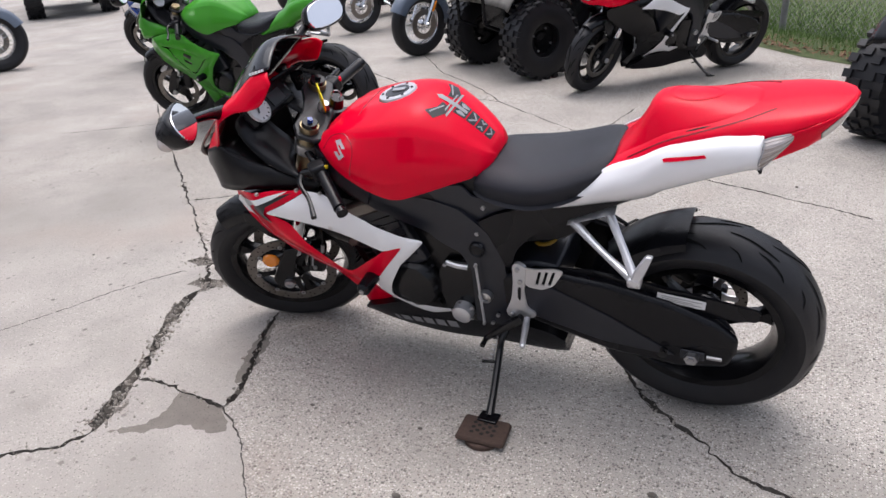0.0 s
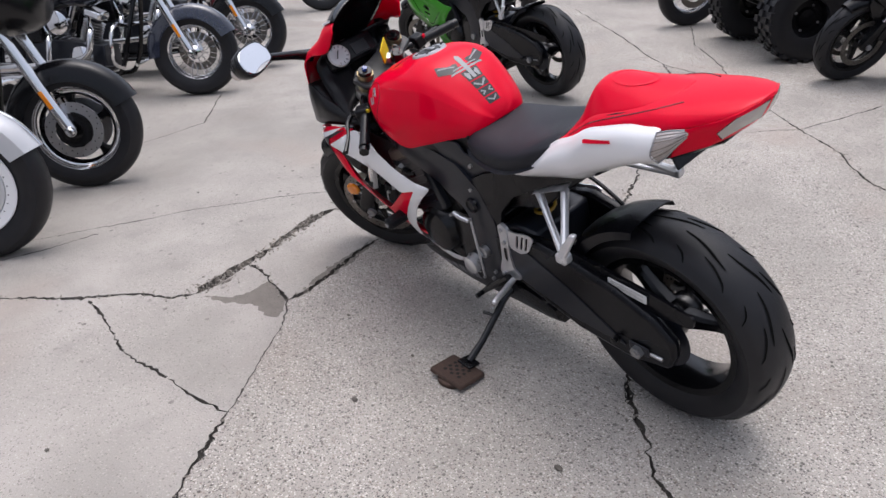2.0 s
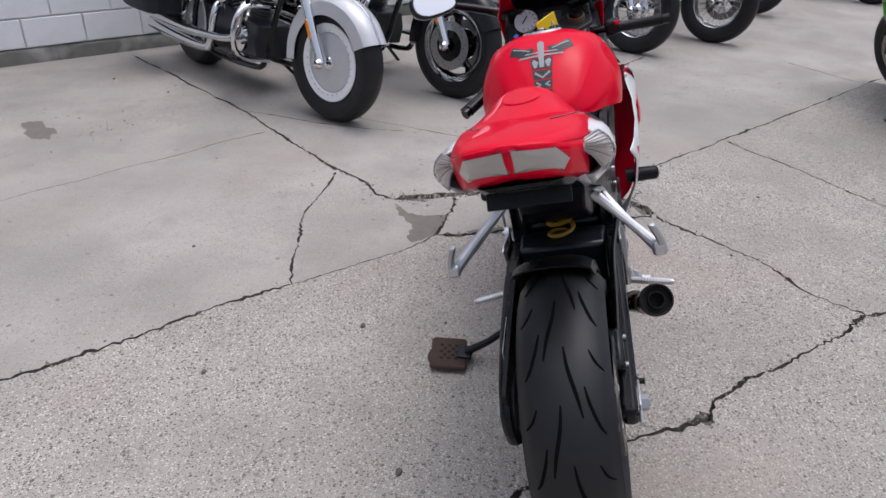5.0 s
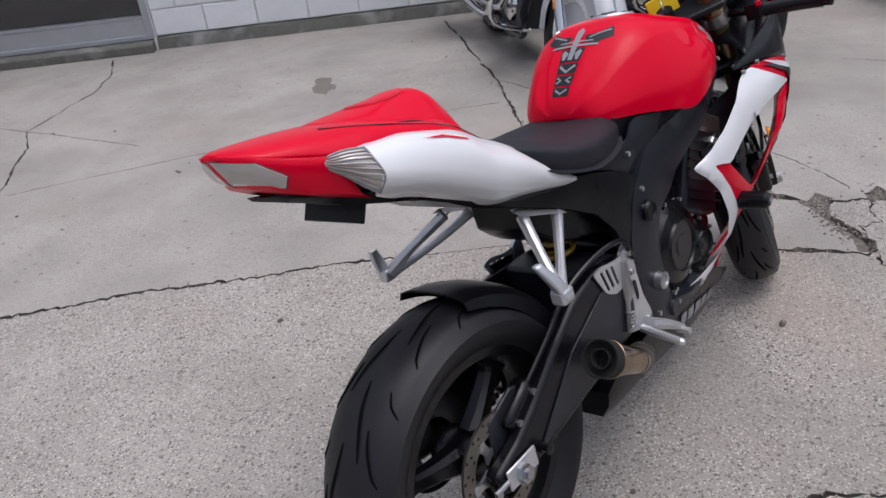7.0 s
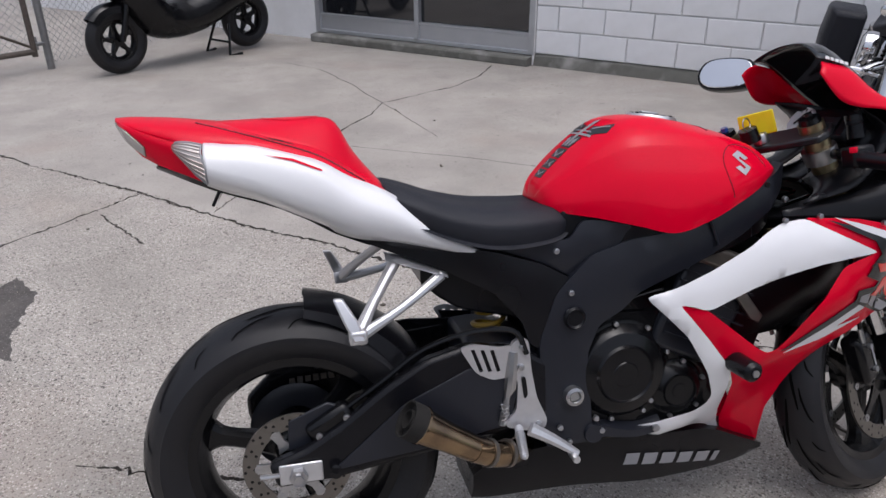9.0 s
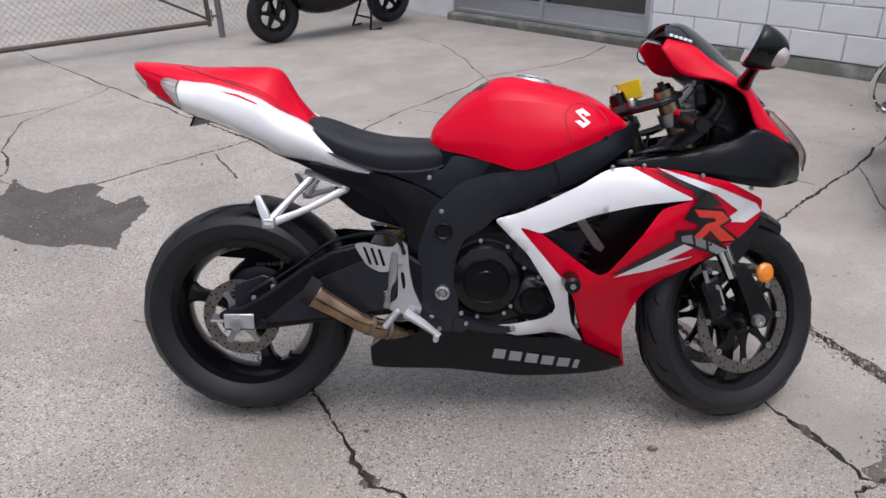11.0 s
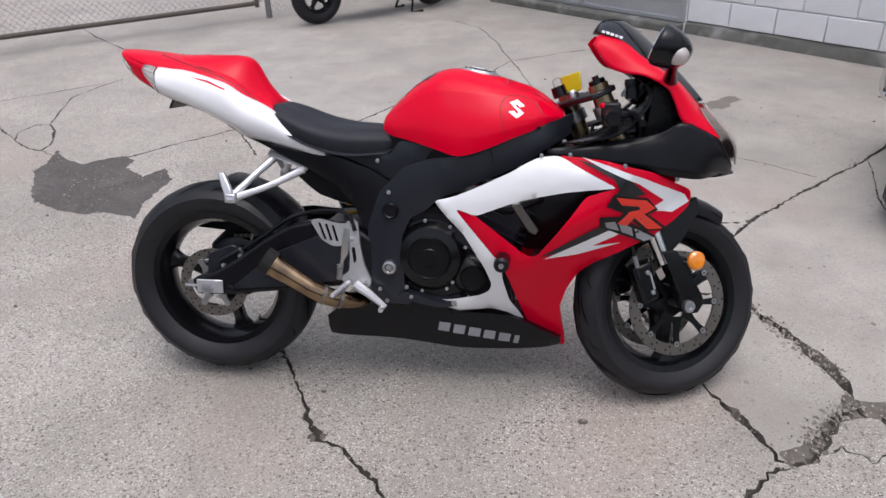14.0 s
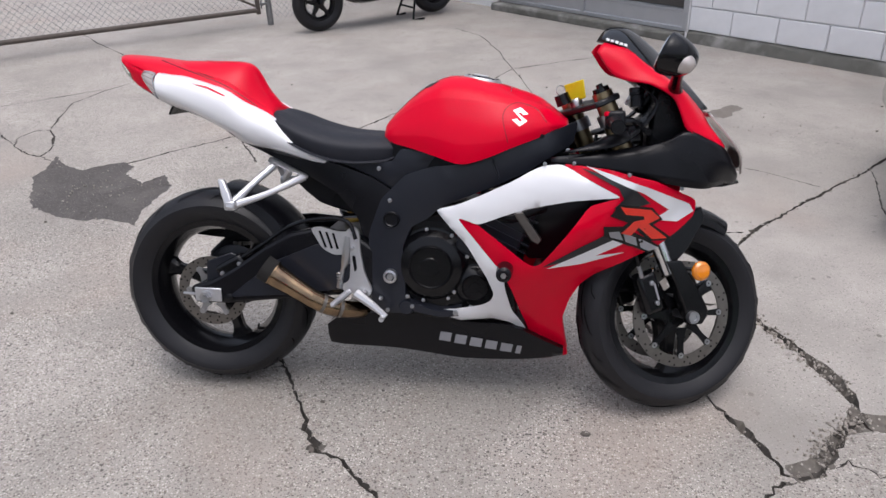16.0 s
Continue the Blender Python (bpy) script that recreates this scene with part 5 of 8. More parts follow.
    hole = [(0.815, 0.585), (0.91, 0.622), (1.0, 0.645), (1.056, 0.657), (1.105, 0.652), (1.07, 0.60), (1.02, 0.53), (0.984, 0.483), (0.962, 0.476), (0.94, 0.487)]
    outer = [(0.755, 0.602), (0.80, 0.592)] + [(0.815, 0.585)] + [(0.94, 0.487), (0.962, 0.476), (0.984, 0.483), (1.02, 0.53), (1.07, 0.60), (1.105, 0.652), (1.184, 0.676), (1.10, 0.722), (1.03, 0.764), (1.15, 0.752), (1.27, 0.722), (1.392, 0.682), (1.388, 0.642), (1.345, 0.60), (1.295, 0.56), (1.211, 0.517), (1.13, 0.47), (1.097, 0.44), (1.069, 0.39), (1.051, 0.322), (1.062, 0.25), (1.077, 0.178), (1.02, 0.172), (0.965, 0.24), (0.93, 0.33), (0.905, 0.40), (0.884, 0.447), (0.82, 0.525)]
    white_up = [(0.693, 0.618), (0.759, 0.639), (0.83, 0.672), (0.908, 0.712), (0.945, 0.737), (0.979, 0.756), (1.03, 0.763), (1.10, 0.721), (1.184, 0.676), (1.11, 0.669), (1.056, 0.662), (0.98, 0.645), (0.91, 0.625), (0.813, 0.587), (0.755, 0.603), (0.82, 0.526), (0.884, 0.447), (0.888, 0.40), (0.905, 0.335), (0.962, 0.246), (0.90, 0.290), (0.85, 0.302), (0.76, 0.285), (0.655, 0.306), (0.75, 0.325), (0.82, 0.345), (0.848, 0.36), (0.857, 0.385), (0.835, 0.44), (0.78, 0.53), (0.735, 0.575)]
    low = lambda q: [(x, z - 0.48 * max(0.0, girth(x, z, (0.095, 0.128, 0.175, 0.218, 0.236, 0.226, 0.212)) - fair_y(x, z))) for x, z in q]
    outer, white_up = low(outer), low(white_up)
    for s in (1, -1):
        f = part("side_fairing", shell(rounded(outer, 2), fair_y, s, 0.005, h=0.025), lower, B, "glossy lower side fairing", angle=50)
        wbnd = part("fairing_band", shell(rounded(white_up, 2), fair_y, s, 0.005, h=0.022, lift=0.004), band, B, "sweeping fairing band", angle=50)
        part("fairing_liner", shell([(0.80, 0.60), (0.95, 0.66), (1.15, 0.69), (1.3, 0.68), (1.3, 0.58), (1.1, 0.46), (0.95, 0.46)], lambda x, z: fair_y(x, z) - 0.11, s, 0.01, h=0.05), PLASTIC, B)
        if detail:
            graphics = (
                    (GRAPHIC, 0.0014, [(1.075, 0.757), (1.12, 0.742), (1.22, 0.695), (1.262, 0.667), (1.22, 0.655), (1.165, 0.648), (1.19, 0.672), (1.175, 0.7)]),
                    (WHITE, 0.0018, [(1.09, 0.762), (1.16, 0.738), (1.25, 0.705), (1.372, 0.672), (1.385, 0.655), (1.34, 0.628), (1.27, 0.628), (1.315, 0.655), (1.24, 0.69), (1.15, 0.727)]),
                    (GRAPHIC, 0.0014, [(0.99, 0.478), (1.09, 0.545), (1.16, 0.588), (1.21, 0.60), (1.15, 0.548), (1.07, 0.507)]),
                    (WHITE, 0.0019, [(1.0, 0.474), (1.09, 0.525), (1.185, 0.578), (1.225, 0.577), (1.13, 0.525), (1.205, 0.54), (1.09, 0.498)]),
                    (BLACK, 0.0024, [(1.142, 0.602), (1.19, 0.608), (1.30, 0.562), (1.27, 0.543), (1.21, 0.56), (1.146, 0.577)]),
                    (GREY_LETTER, 0.003, [(1.157, 0.59), (1.185, 0.595), (1.198, 0.572), (1.163, 0.577)]),
                    (GREY_LETTER, 0.003, [(1.194, 0.594), (1.232, 0.581), (1.24, 0.559), (1.205, 0.569)]),
                    (GREY_LETTER, 0.003, [(1.24, 0.579), (1.298, 0.557), (1.272, 0.548), (1.249, 0.556)]),
                    (BLACK, 0.0024, [(1.178, 0.659), (1.268, 0.658), (1.30, 0.631), (1.275, 0.617), (1.335, 0.579), (1.268, 0.574), (1.228, 0.603), (1.185, 0.601), (1.205, 0.618), (1.158, 0.629)]),
                    (ORANGE_RED, 0.0034, [(1.182, 0.654), (1.265, 0.652), (1.292, 0.634), (1.262, 0.618), (1.318, 0.583), (1.276, 0.580), (1.236, 0.608), (1.218, 0.586), (1.19, 0.590), (1.222, 0.622), (1.25, 0.628), (1.246, 0.636), (1.198, 0.637)]))
            pin = (WHITE, 0.0018, [(1.0, 0.462), (1.10, 0.53), (1.20, 0.592), (1.28, 0.62), (1.20, 0.588), (1.10, 0.524)])
            for k, (mat, lift, q) in enumerate(graphics if s < 0 else graphics[:2] + (pin,)):
                part("graphic", shell(low(q), fair_y, s, 0.001, h=0.011, edge=0.0, lift=lift + 0.0015), mat, f)
            for x, z in ((1.06, 0.752), (1.20, 0.728), (1.345, 0.685), (0.985, 0.748)):
                bolt(f, (x, (fair_y(x, z) + 0.005) * s, z), 0.007, None, STEEL, s)
        if not detail and lower is body:
            inner = [(0.955 + (x - 0.955) * 0.985, 0.575 + (z - 0.575) * 0.985) for x, z in hole]
            part("side_panel", shell(inner, lambda x, z: fair_y(x, z) - 0.004, s, 0.005, h=0.04, edge=0.002,
                 holes=[[(0.93, 0.60), (0.99, 0.622), (1.0, 0.60), (0.95, 0.575)], [(0.945, 0.555), (1.0, 0.58), (1.0, 0.56), (0.96, 0.535)]]), body, B, "full side fairing with two vents")
        sl = part("frame_slider", G().lathe([(0.0001, 0.058 * s), (0.014, 0.058 * s), (0.021, 0.05 * s), (0.0225, 0.0), (0.0225, -0.04 * s)], 18, (0.888, 0.222 * s, 0.458)), PLASTIC, B, "black frame slider puck")
        part("slider_bolt", G().lathe([(0.0001, 0.003 * s), (0.008, 0.003 * s), (0.008, 0)], 6, (0.888, 0.2805 * s, 0.458)), STEEL, sl)
        # upper cowl: coloured rim over dark flank
        rows = [[(1.126, 0.113, 1.056), (1.117, 0.128, 1.048), (1.107, 0.138, 1.034)], [(1.185, 0.119, 1.040), (1.166, 0.142, 1.015), (1.147, 0.151, 0.978)], [(1.235, 0.120, 1.003), (1.212, 0.150, 0.988), (1.187, 0.163, 0.961)],
                [(1.278, 0.115, 0.976), (1.262, 0.154, 0.970), (1.243, 0.171, 0.953)], [(1.318, 0.105, 0.951), (1.312, 0.154, 0.943), (1.299, 0.177, 0.924)], [(1.352, 0.088, 0.925), (1.340, 0.146, 0.915), (1.321, 0.176, 0.890)],
                [(1.398, 0.055, 0.878), (1.376, 0.134, 0.866), (1.347, 0.170, 0.838)], [(1.432, 0.025, 0.833), (1.420, 0.108, 0.832), (1.400, 0.150, 0.816)], [(1.462, 0.060, 0.790), (1.458, 0.090, 0.792), (1.452, 0.119, 0.786)]]
        c = part("upper_cowl", G().loft([[(x, y * s, z) for x, y, z in q] for q in rows], 4, closed=False, across=4), upper, B, "glossy upper cowl rim", angle=50)
        c.modifiers.new("thick", "SOLIDIFY").thickness = 0.004
        rows = [[(1.0, 0.182, 0.762), (1.0, 0.185, 0.757), (1.0, 0.188, 0.75)], [(1.08, 0.172, 0.772), (1.08, 0.186, 0.764), (1.08, 0.192, 0.742)], [(1.17, 0.166, 0.784), (1.17, 0.187, 0.768), (1.17, 0.195, 0.726)], [(1.24, 0.166, 0.797), (1.24, 0.188, 0.774), (1.24, 0.195, 0.714)], [(1.298, 0.168, 0.812), (1.296, 0.182, 0.778), (1.295, 0.192, 0.702)],
                [(1.346, 0.168, 0.836), (1.345, 0.178, 0.78), (1.345, 0.184, 0.692)], [(1.402, 0.149, 0.814), (1.405, 0.16, 0.76), (1.405, 0.165, 0.686)], [(1.455, 0.117, 0.784), (1.465, 0.12, 0.74), (1.46, 0.105, 0.69)], [(1.50, 0.06, 0.725), (1.503, 0.065, 0.71), (1.50, 0.06, 0.685)], [(1.515, 0.001, 0.705), (1.52, 0.001, 0.695), (1.515, 0.001, 0.685)]]
        c = part("cowl_flank", G().loft([[(x, y * s, z) for x, y, z in q] for q in rows], 4, closed=False, across=4), PLASTIC if detail else upper, B, "matt black cowl flank", angle=50)
        c.modifiers.new("thick", "SOLIDIFY").thickness = 0.005
        # inner cockpit panel
        rows = [[(1.03, 0.205, 0.775), (1.10, 0.15, 0.79), (1.14, 0.06, 0.80)], [(1.19, 0.17, 0.80), (1.21, 0.12, 0.84), (1.22, 0.05, 0.85)], [(1.27, 0.155, 0.90), (1.26, 0.1, 0.9), (1.27, 0.04, 0.9)], [(1.2, 0.135, 0.965), (1.24, 0.1, 0.96), (1.27, 0.04, 0.95)]]
        part("cockpit_panel", G().loft([[(x, y * s, z) for x, y, z in q] for q in rows], 4, closed=False, across=3), PLASTIC, B, angle=60).modifiers.new("thick", "SOLIDIFY").thickness = 0.004
        # dark filler floor of the cockpit between flank and fork, added so no ground shows through
        rows = [[(x, y * s, z) for x, y, z in q] for q in ([(1.225, 0.178, 0.782), (1.225, 0.13, 0.772), (1.235, 0.03, 0.765)], [(1.265, 0.176, 0.790), (1.265, 0.12, 0.782), (1.265, 0.03, 0.775)], [(1.305, 0.168, 0.806), (1.305, 0.11, 0.80), (1.305, 0.03, 0.795)], [(1.345, 0.166, 0.832), (1.345, 0.1, 0.83), (1.345, 0.03, 0.825)])]
        part("cockpit_floor", G().loft(rows, 2, closed=False), PLASTIC, B, angle=60).modifiers.new("thick", "SOLIDIFY").thickness = 0.004
        # mirror on its stalk
        st = part("mirror_stalk", G().tube([(1.308, 0.14 * s, 0.935), (1.302, 0.2 * s, 0.962), (1.292 if s < 0 else 1.265, 0.285 * s, 0.998), (1.275 if s < 0 else 1.24, 0.33 * s, 1.018)], [0.022, 0.015, 0.013, 0.012], 12, 4), BLACK, B, "black mirror stalk")
        mm = Matrix.Translation((1.246 if s < 0 else 1.215, 0.365 * s, 1.033 if s < 0 else 1.040)) @ pose(0, 0, 0, 0, 24, 34 if s > 0 else -14)
        ring = lambda x, k: [(x, k * y * s, k * z) for y, z in ((-0.078, -0.004), (-0.068, -0.034), (-0.02, -0.046), (0.05, -0.044), (0.082, -0.018), (0.078, 0.022), (0.04, 0.042), (-0.05, 0.036))]
        head = part("mirror_head", G().loft([ring(0.0, 1.0), ring(0.010, 1.05), ring(0.034, 0.96), ring(0.058, 0.74), ring(0.072, 0.42), ring(0.076, 0.1)], 3, across=3).tf(mm), BLACK, st, "black mirror housing")
        part("mirror_glass", G().loft([ring(-0.001, 0.93), ring(-0.003, 0.9)], 1, across=3).tf(mm), MIRROR, head, "bright mirror glass")
        if detail:
            part("mirror_signal", G().ball((0.05, 0.048 * s, -0.006), (0.028, 0.024, 0.024), 16).tf(mm), SIGNAL_LENS, head, "clear mirror turn signal")
            # unreadable pale lettering along the screen's lower edge
            for k in range(5):
                part("lettering", G().box((0, 0, 0), (0.009, 0.0015, 0.007)).tf(pose(1.134 + 0.0115 * k, 0.1195 * s, 1.063 - 0.0035 * k, 28 * s, 17, 0)), PAPER, B)
    # screen, headlamp, dash
    arch = lambda x, z, w, h: [(x + 0.03 * (1 - abs(t)) , w * t, z - h * t * t) for t in (-1, -0.75, -0.4, 0, 0.4, 0.75, 1)]
    sc = part("windscreen", G().loft([arch(1.118, 1.098, 0.110, 0.034), arch(1.165, 1.094, 0.118, 0.044), arch(1.23, 1.048, 0.120, 0.044), arch(1.29, 0.992, 0.112, 0.036), arch(1.35, 0.932, 0.084, 0.022), arch(1.395, 0.882, 0.05, 0.01)], 4, closed=False, across=3), SCREEN, B, "dark smoked windscreen", angle=60)
    sc.modifiers.new("thick", "SOLIDIFY").thickness = 0.003
    part("headlamp", G().loft([[(1.415, -0.085, 0.872), (1.43, 0.0, 0.872), (1.415, 0.085, 0.872)], [(1.462, -0.108, 0.818), (1.485, 0.0, 0.818), (1.462, 0.108, 0.818)], [(1.497, -0.108, 0.766), (1.525, 0.0, 0.766), (1.497, 0.108, 0.766)], [(1.515, -0.06, 0.712), (1.53, 0.0, 0.71), (1.515, 0.06, 0.712)]], 4, closed=False, across=4), LENS, B, "clear headlamp lens").modifiers.new("thick", "SOLIDIFY").thickness = 0.004
    part("chin", G().loft([[(1.40, -0.13, 0.69), (1.40, 0.13, 0.69)], [(1.46, -0.10, 0.688), (1.46, 0.10, 0.688)], [(1.518, -0.03, 0.688), (1.518, 0.03, 0.688)]], 2, closed=False), PLASTIC, B).modifiers.new("thick", "SOLIDIFY").thickness = 0.006
    # black block added inside the hollow nose so nothing bright shows across it
    part("headlamp_bracket", G().prism([(1.268, 0.94), (1.33, 0.93), (1.38, 0.87), (1.43, 0.80), (1.43, 0.71), (1.275, 0.71), (1.255, 0.80)], -0.085, 0.085), PLASTIC, B, bevel=0.012)
    dash = part("dash", G().box((0, 0, 0), (0.03, 0.2, 0.085)).tf(pose(1.250, 0.02, 0.909, 0, 35, 0)), PLASTIC, B, bevel=0.012)
    part("dial", G().lathe([(0.0001, 0.004), (0.034, 0.004), (0.037, 0.007), (0.04, 0.0)], 28, m=pose(0, 0, 0, 0, 0, 90)).tf(pose(1.233, 0.078, 0.916, 0, 35, 0)), DIAL, dash, "white tachometer dial")
    part("lcd", G().box((0, 0, 0), (0.003, 0.06, 0.04)).tf(pose(1.233, -0.01, 0.914, 0, 35, 0)), GRAPHIC, dash)
    if detail:
        part("needle", G().box((0, 0, 0), (0.003, 0.003, 0.03)).tf(pose(1.2285, 0.082, 0.923, 35, 35, 0)), INK, dash)
        for k in range(9):
            a = -0.5 + k * 0.5
            part("dial_mark", G().box((0, 0, 0), (0.002, 0.002, 0.007)).tf(pose(1.2292, 0.078, 0.9195, 0, 35, 0) @ pose(0, 0, 0, math.degrees(a)) @ pose(0, 0, 0.03)), INK, dash)

    # -- frame, engine, belly --
    for s in (1, -1):
        fr = part("frame_spar", shell(rounded([(1.07, 0.85), (1.06, 0.79), (0.99, 0.752), (0.935, 0.715), (0.80, 0.655), (0.70, 0.612), (0.665, 0.578), (0.615, 0.55), (0.59, 0.49), (0.595, 0.40), (0.60, 0.29), (0.50, 0.285), (0.487, 0.39), (0.49, 0.526), (0.527, 0.626), (0.60, 0.70), (0.68, 0.725), (0.773, 0.735), (0.872, 0.776), (0.97, 0.815)]),
                                      lambda x, z: float(np.interp(x, (0.48, 0.6, 0.85, 1.0, 1.07), (0.14, 0.15, 0.17, 0.15, 0.09))), s, 0.04, h=0.035), FRAME, B, "black twin-spar alloy frame", angle=45)
        part("pivot_nut", G().lathe([(0.0001, 0.008 * s), (0.010, 0.008 * s), (0.010, 0.003 * s), (0.013, 0.012 * s), (0.02, 0.01 * s), (0.021, -0.01 * s)], 18, (0.555, 0.152 * s, 0.404)), STEEL, fr, "silver swingarm pivot nut")
        if detail:
            part("frame_plug", G().lathe([(0.0001, 0.002 * s), (0.016, 0.002 * s), (0.02, 0.006 * s), (0.024, 0.0)], 18, (0.56, 0.153 * s, 0.572)), PLASTIC, fr)
            part("frame_weld", G().tube([(0.845, 0.1725 * s, 0.755), (0.865, 0.1725 * s, 0.70)], 0.003, 6), FRAME, fr)
            for x, z in ((0.618, 0.315), (0.605, 0.345), (0.525, 0.335), (0.545, 0.30), (1.045, 0.775)):
                bolt(fr, (x, 0.152 * s if x < 1 else 0.13 * s, z), 0.008, None, STEEL, s)
    eng = part("engine", G().loft([[(x, y, z) for y, z in ((-w, z0), (-w, z1), (w, z1), (w, z0))] for x, w, z0, z1 in ((0.52, 0.10, 0.26, 0.50), (0.60, 0.112, 0.265, 0.56), (0.72, 0.112, 0.265, 0.60), (0.84, 0.105, 0.265, 0.60), (0.92, 0.10, 0.28, 0.52))], 3), BLACK, B, "black four-cylinder engine", bevel=0.01)
    part("cylinder_block", G().box((0.86, 0, 0.56), (0.17, 0.28, 0.24), pose(0, 0, 0, 0, 25, 0)), FRAME, eng, "finned cylinder block", bevel=0.012)
    part("cam_cover", G().box((0.905, 0, 0.655), (0.17, 0.29, 0.05), pose(0, 0, 0, 0, 25, 0)), DISC if detail else FRAME, eng, bevel=0.012)
    if detail:
        for k in range(7):
            part("cooling_fin", G().box((0.86 - 0.018 * k * 0.42 + 0.03, 0, 0.57 - 0.022 * k + 0.04), (0.18, 0.29, 0.004), pose(0, 0, 0, 0, 25, 0)), FRAME, eng)
    # right side clutch and pick-up covers
    for (x, z, r, y, d) in ((0.672, 0.435, 0.105, -0.122, 0.034), (0.80, 0.378, 0.062, -0.122, 0.026)):
        cv = part("engine_cover", G().lathe([(0.0001, -d), (0.25 * r, -d), (0.27 * r, -d + 0.002), (0.55 * r, -d + 0.002), (0.58 * r, -d - 0.003), (0.62 * r, -d + 0.003), (0.85 * r, -d + 0.01), (r, -0.006), (1.06 * r, -0.005), (1.06 * r, 0.02)], 40, (x, y, z)), BLACK, eng, "black round engine cover", angle=25)
        if detail:
            for k in range(9 if r > 0.1 else 6):
                a = 2 * math.pi * k / (9 if r > 0.1 else 6) + 0.3
                bolt(cv, (x + 1.03 * r * math.cos(a), y - 0.012, z + 1.03 * r * math.sin(a)), 0.007, None, STEEL, -1)
    part("clutch_case", shell(rounded([(0.575, 0.36), (0.6, 0.29), (0.72, 0.27), (0.86, 0.31), (0.89, 0.40), (0.86, 0.50), (0.78, 0.555), (0.64, 0.565), (0.575, 0.49)]), lambda x, z: 0.124, -1, 0.02, h=0.05), BLACK, eng, "black crankcase side")
    if detail:
        part("water_pump", G().lathe([(0.0001, -0.03), (0.02, -0.03), (0.024, -0.015), (0.024, 0.0)], 16, (0.60, -0.125, 0.31)), FRAME, eng)
        part("drain_casting", G().loft([[(0.615, -0.124, 0.33), (0.615, -0.124, 0.29), (0.615, -0.15, 0.30), (0.615, -0.15, 0.325)], [(0.70, -0.124, 0.31), (0.70, -0.124, 0.28), (0.70, -0.148, 0.285), (0.70, -0.148, 0.30)], [(0.76, -0.124, 0.32), (0.76, -0.124, 0.285), (0.76, -0.142, 0.29), (0.76, -0.142, 0.31)]], 3), FRAME, eng)
        bolt(eng, (0.745, -0.148, 0.30), 0.011, None, STEEL, -1)
    # left side covers: generator and sprocket
    part("generator_cover", G().lathe([(0.0001, 0.055), (0.05, 0.055), (0.075, 0.045), (0.09, 0.02), (0.095, 0.0)], 32, (0.80, 0.11, 0.39)), BLACK, eng, "black generator cover")
    sp = part("sprocket_cover", shell(rounded([(0.52, 0.30), (0.60, 0.27), (0.70, 0.30), (0.72, 0.42), (0.68, 0.50), (0.56, 0.5)]), lambda x, z: 0.135, 1, 0.03, h=0.05), BLACK, eng)
    if detail:
        sv = part("speed_sensor", G().lathe([(0.0001, 0.035), (0.022, 0.035), (0.03, 0.03), (0.034, 0.0)], 20, (0.64, 0.135, 0.318)), ALLOY, eng, "cast alloy clutch release cover")
        for k in range(5):
            a = 2 * math.pi * k / 5
            bolt(sv, (0.64 + 0.034 * math.cos(a), 0.149, 0.318 + 0.034 * math.sin(a)), 0.006, None, STEEL, 1)
        part("shift_rod", G().tube([(0.565, 0.168, 0.31), (0.563, 0.168, 0.535)], 0.004, 8), ALLOY, eng, "thin alloy shift rod")
        part("coolant_pipe", G().tube([(0.60, 0.15, 0.50), (0.63, 0.158, 0.508), (0.66, 0.158, 0.515)], 0.008, 10), ALLOY, eng)
        for x, z in ((0.563, 0.53), (0.565, 0.31), (0.66, 0.515)):
            bolt(eng, (x, 0.170, z), 0.007, None, STEEL, 1)
        for k in range(8):
            a = 2 * math.pi * k / 8
            bolt(eng, (0.80 + 0.094 * math.cos(a), 0.118, 0.39 + 0.094 * math.sin(a)), 0.006, None, FRAME, 1)
    rad = part("radiator", G().box((1.03, 0, 0.52), (0.03, 0.19, 0.30), pose(0, 0, 0, 0, 22, 0)), PLASTIC, B, "black radiator behind the fairing", bevel=0.004)
    if detail:
        for k in range(14):
            part("radiator_fin", G().box((1.012 - 0.008 * (k - 7) * 0.95 * 0.42, 0, 0.52 + 0.019 * (k - 7)), (0.006, 0.18, 0.004), pose(0, 0, 0, 0, 22, 0)), FRAME, rad)
        for s in (1, -1):
            part("radiator_hose", G().tube([(1.02, 0.09 * s, 0.61), (0.97, 0.13 * s, 0.61), (0.90, 0.14 * s, 0.585), (0.86, 0.13 * s, 0.59)], 0.015, 12, 4), PLASTIC, B)
            part("hose_clamp", G().tube([(0.93, 0.14 * s, 0.598), (0.915, 0.141 * s, 0.59)], 0.017, 12), STEEL, B)
            part("inner_bracket", G().prism([(0.905, 0.60), (0.93, 0.605), (0.985, 0.53), (0.975, 0.515), (0.955, 0.525)], 0.148 * s, 0.16 * s), DISC, B, bevel=0.003)
    belly = part("belly_pan", G().loft([[(x, -w, z1), (x, -w * 0.94, 0.5 * (z0 + z1)), (x, -w * 0.7, z0), (x, w * 0.7, z0), (x, w * 0.94, 0.5 * (z0 + z1)), (x, w, z1)] for x, w, z0, z1 in ((0.345, 0.10, 0.155, 0.225), (0.40, 0.11, 0.153, 0.26), (0.55, 0.115, 0.153, 0.28), (0.66, 0.112, 0.142, 0.28), (0.76, 0.106, 0.13, 0.26), (0.90, 0.098, 0.132, 0.25), (1.0, 0.085, 0.138, 0.205), (1.06, 0.07, 0.148, 0.175))], 3), PLASTIC, B, "matt black belly pan", angle=45)
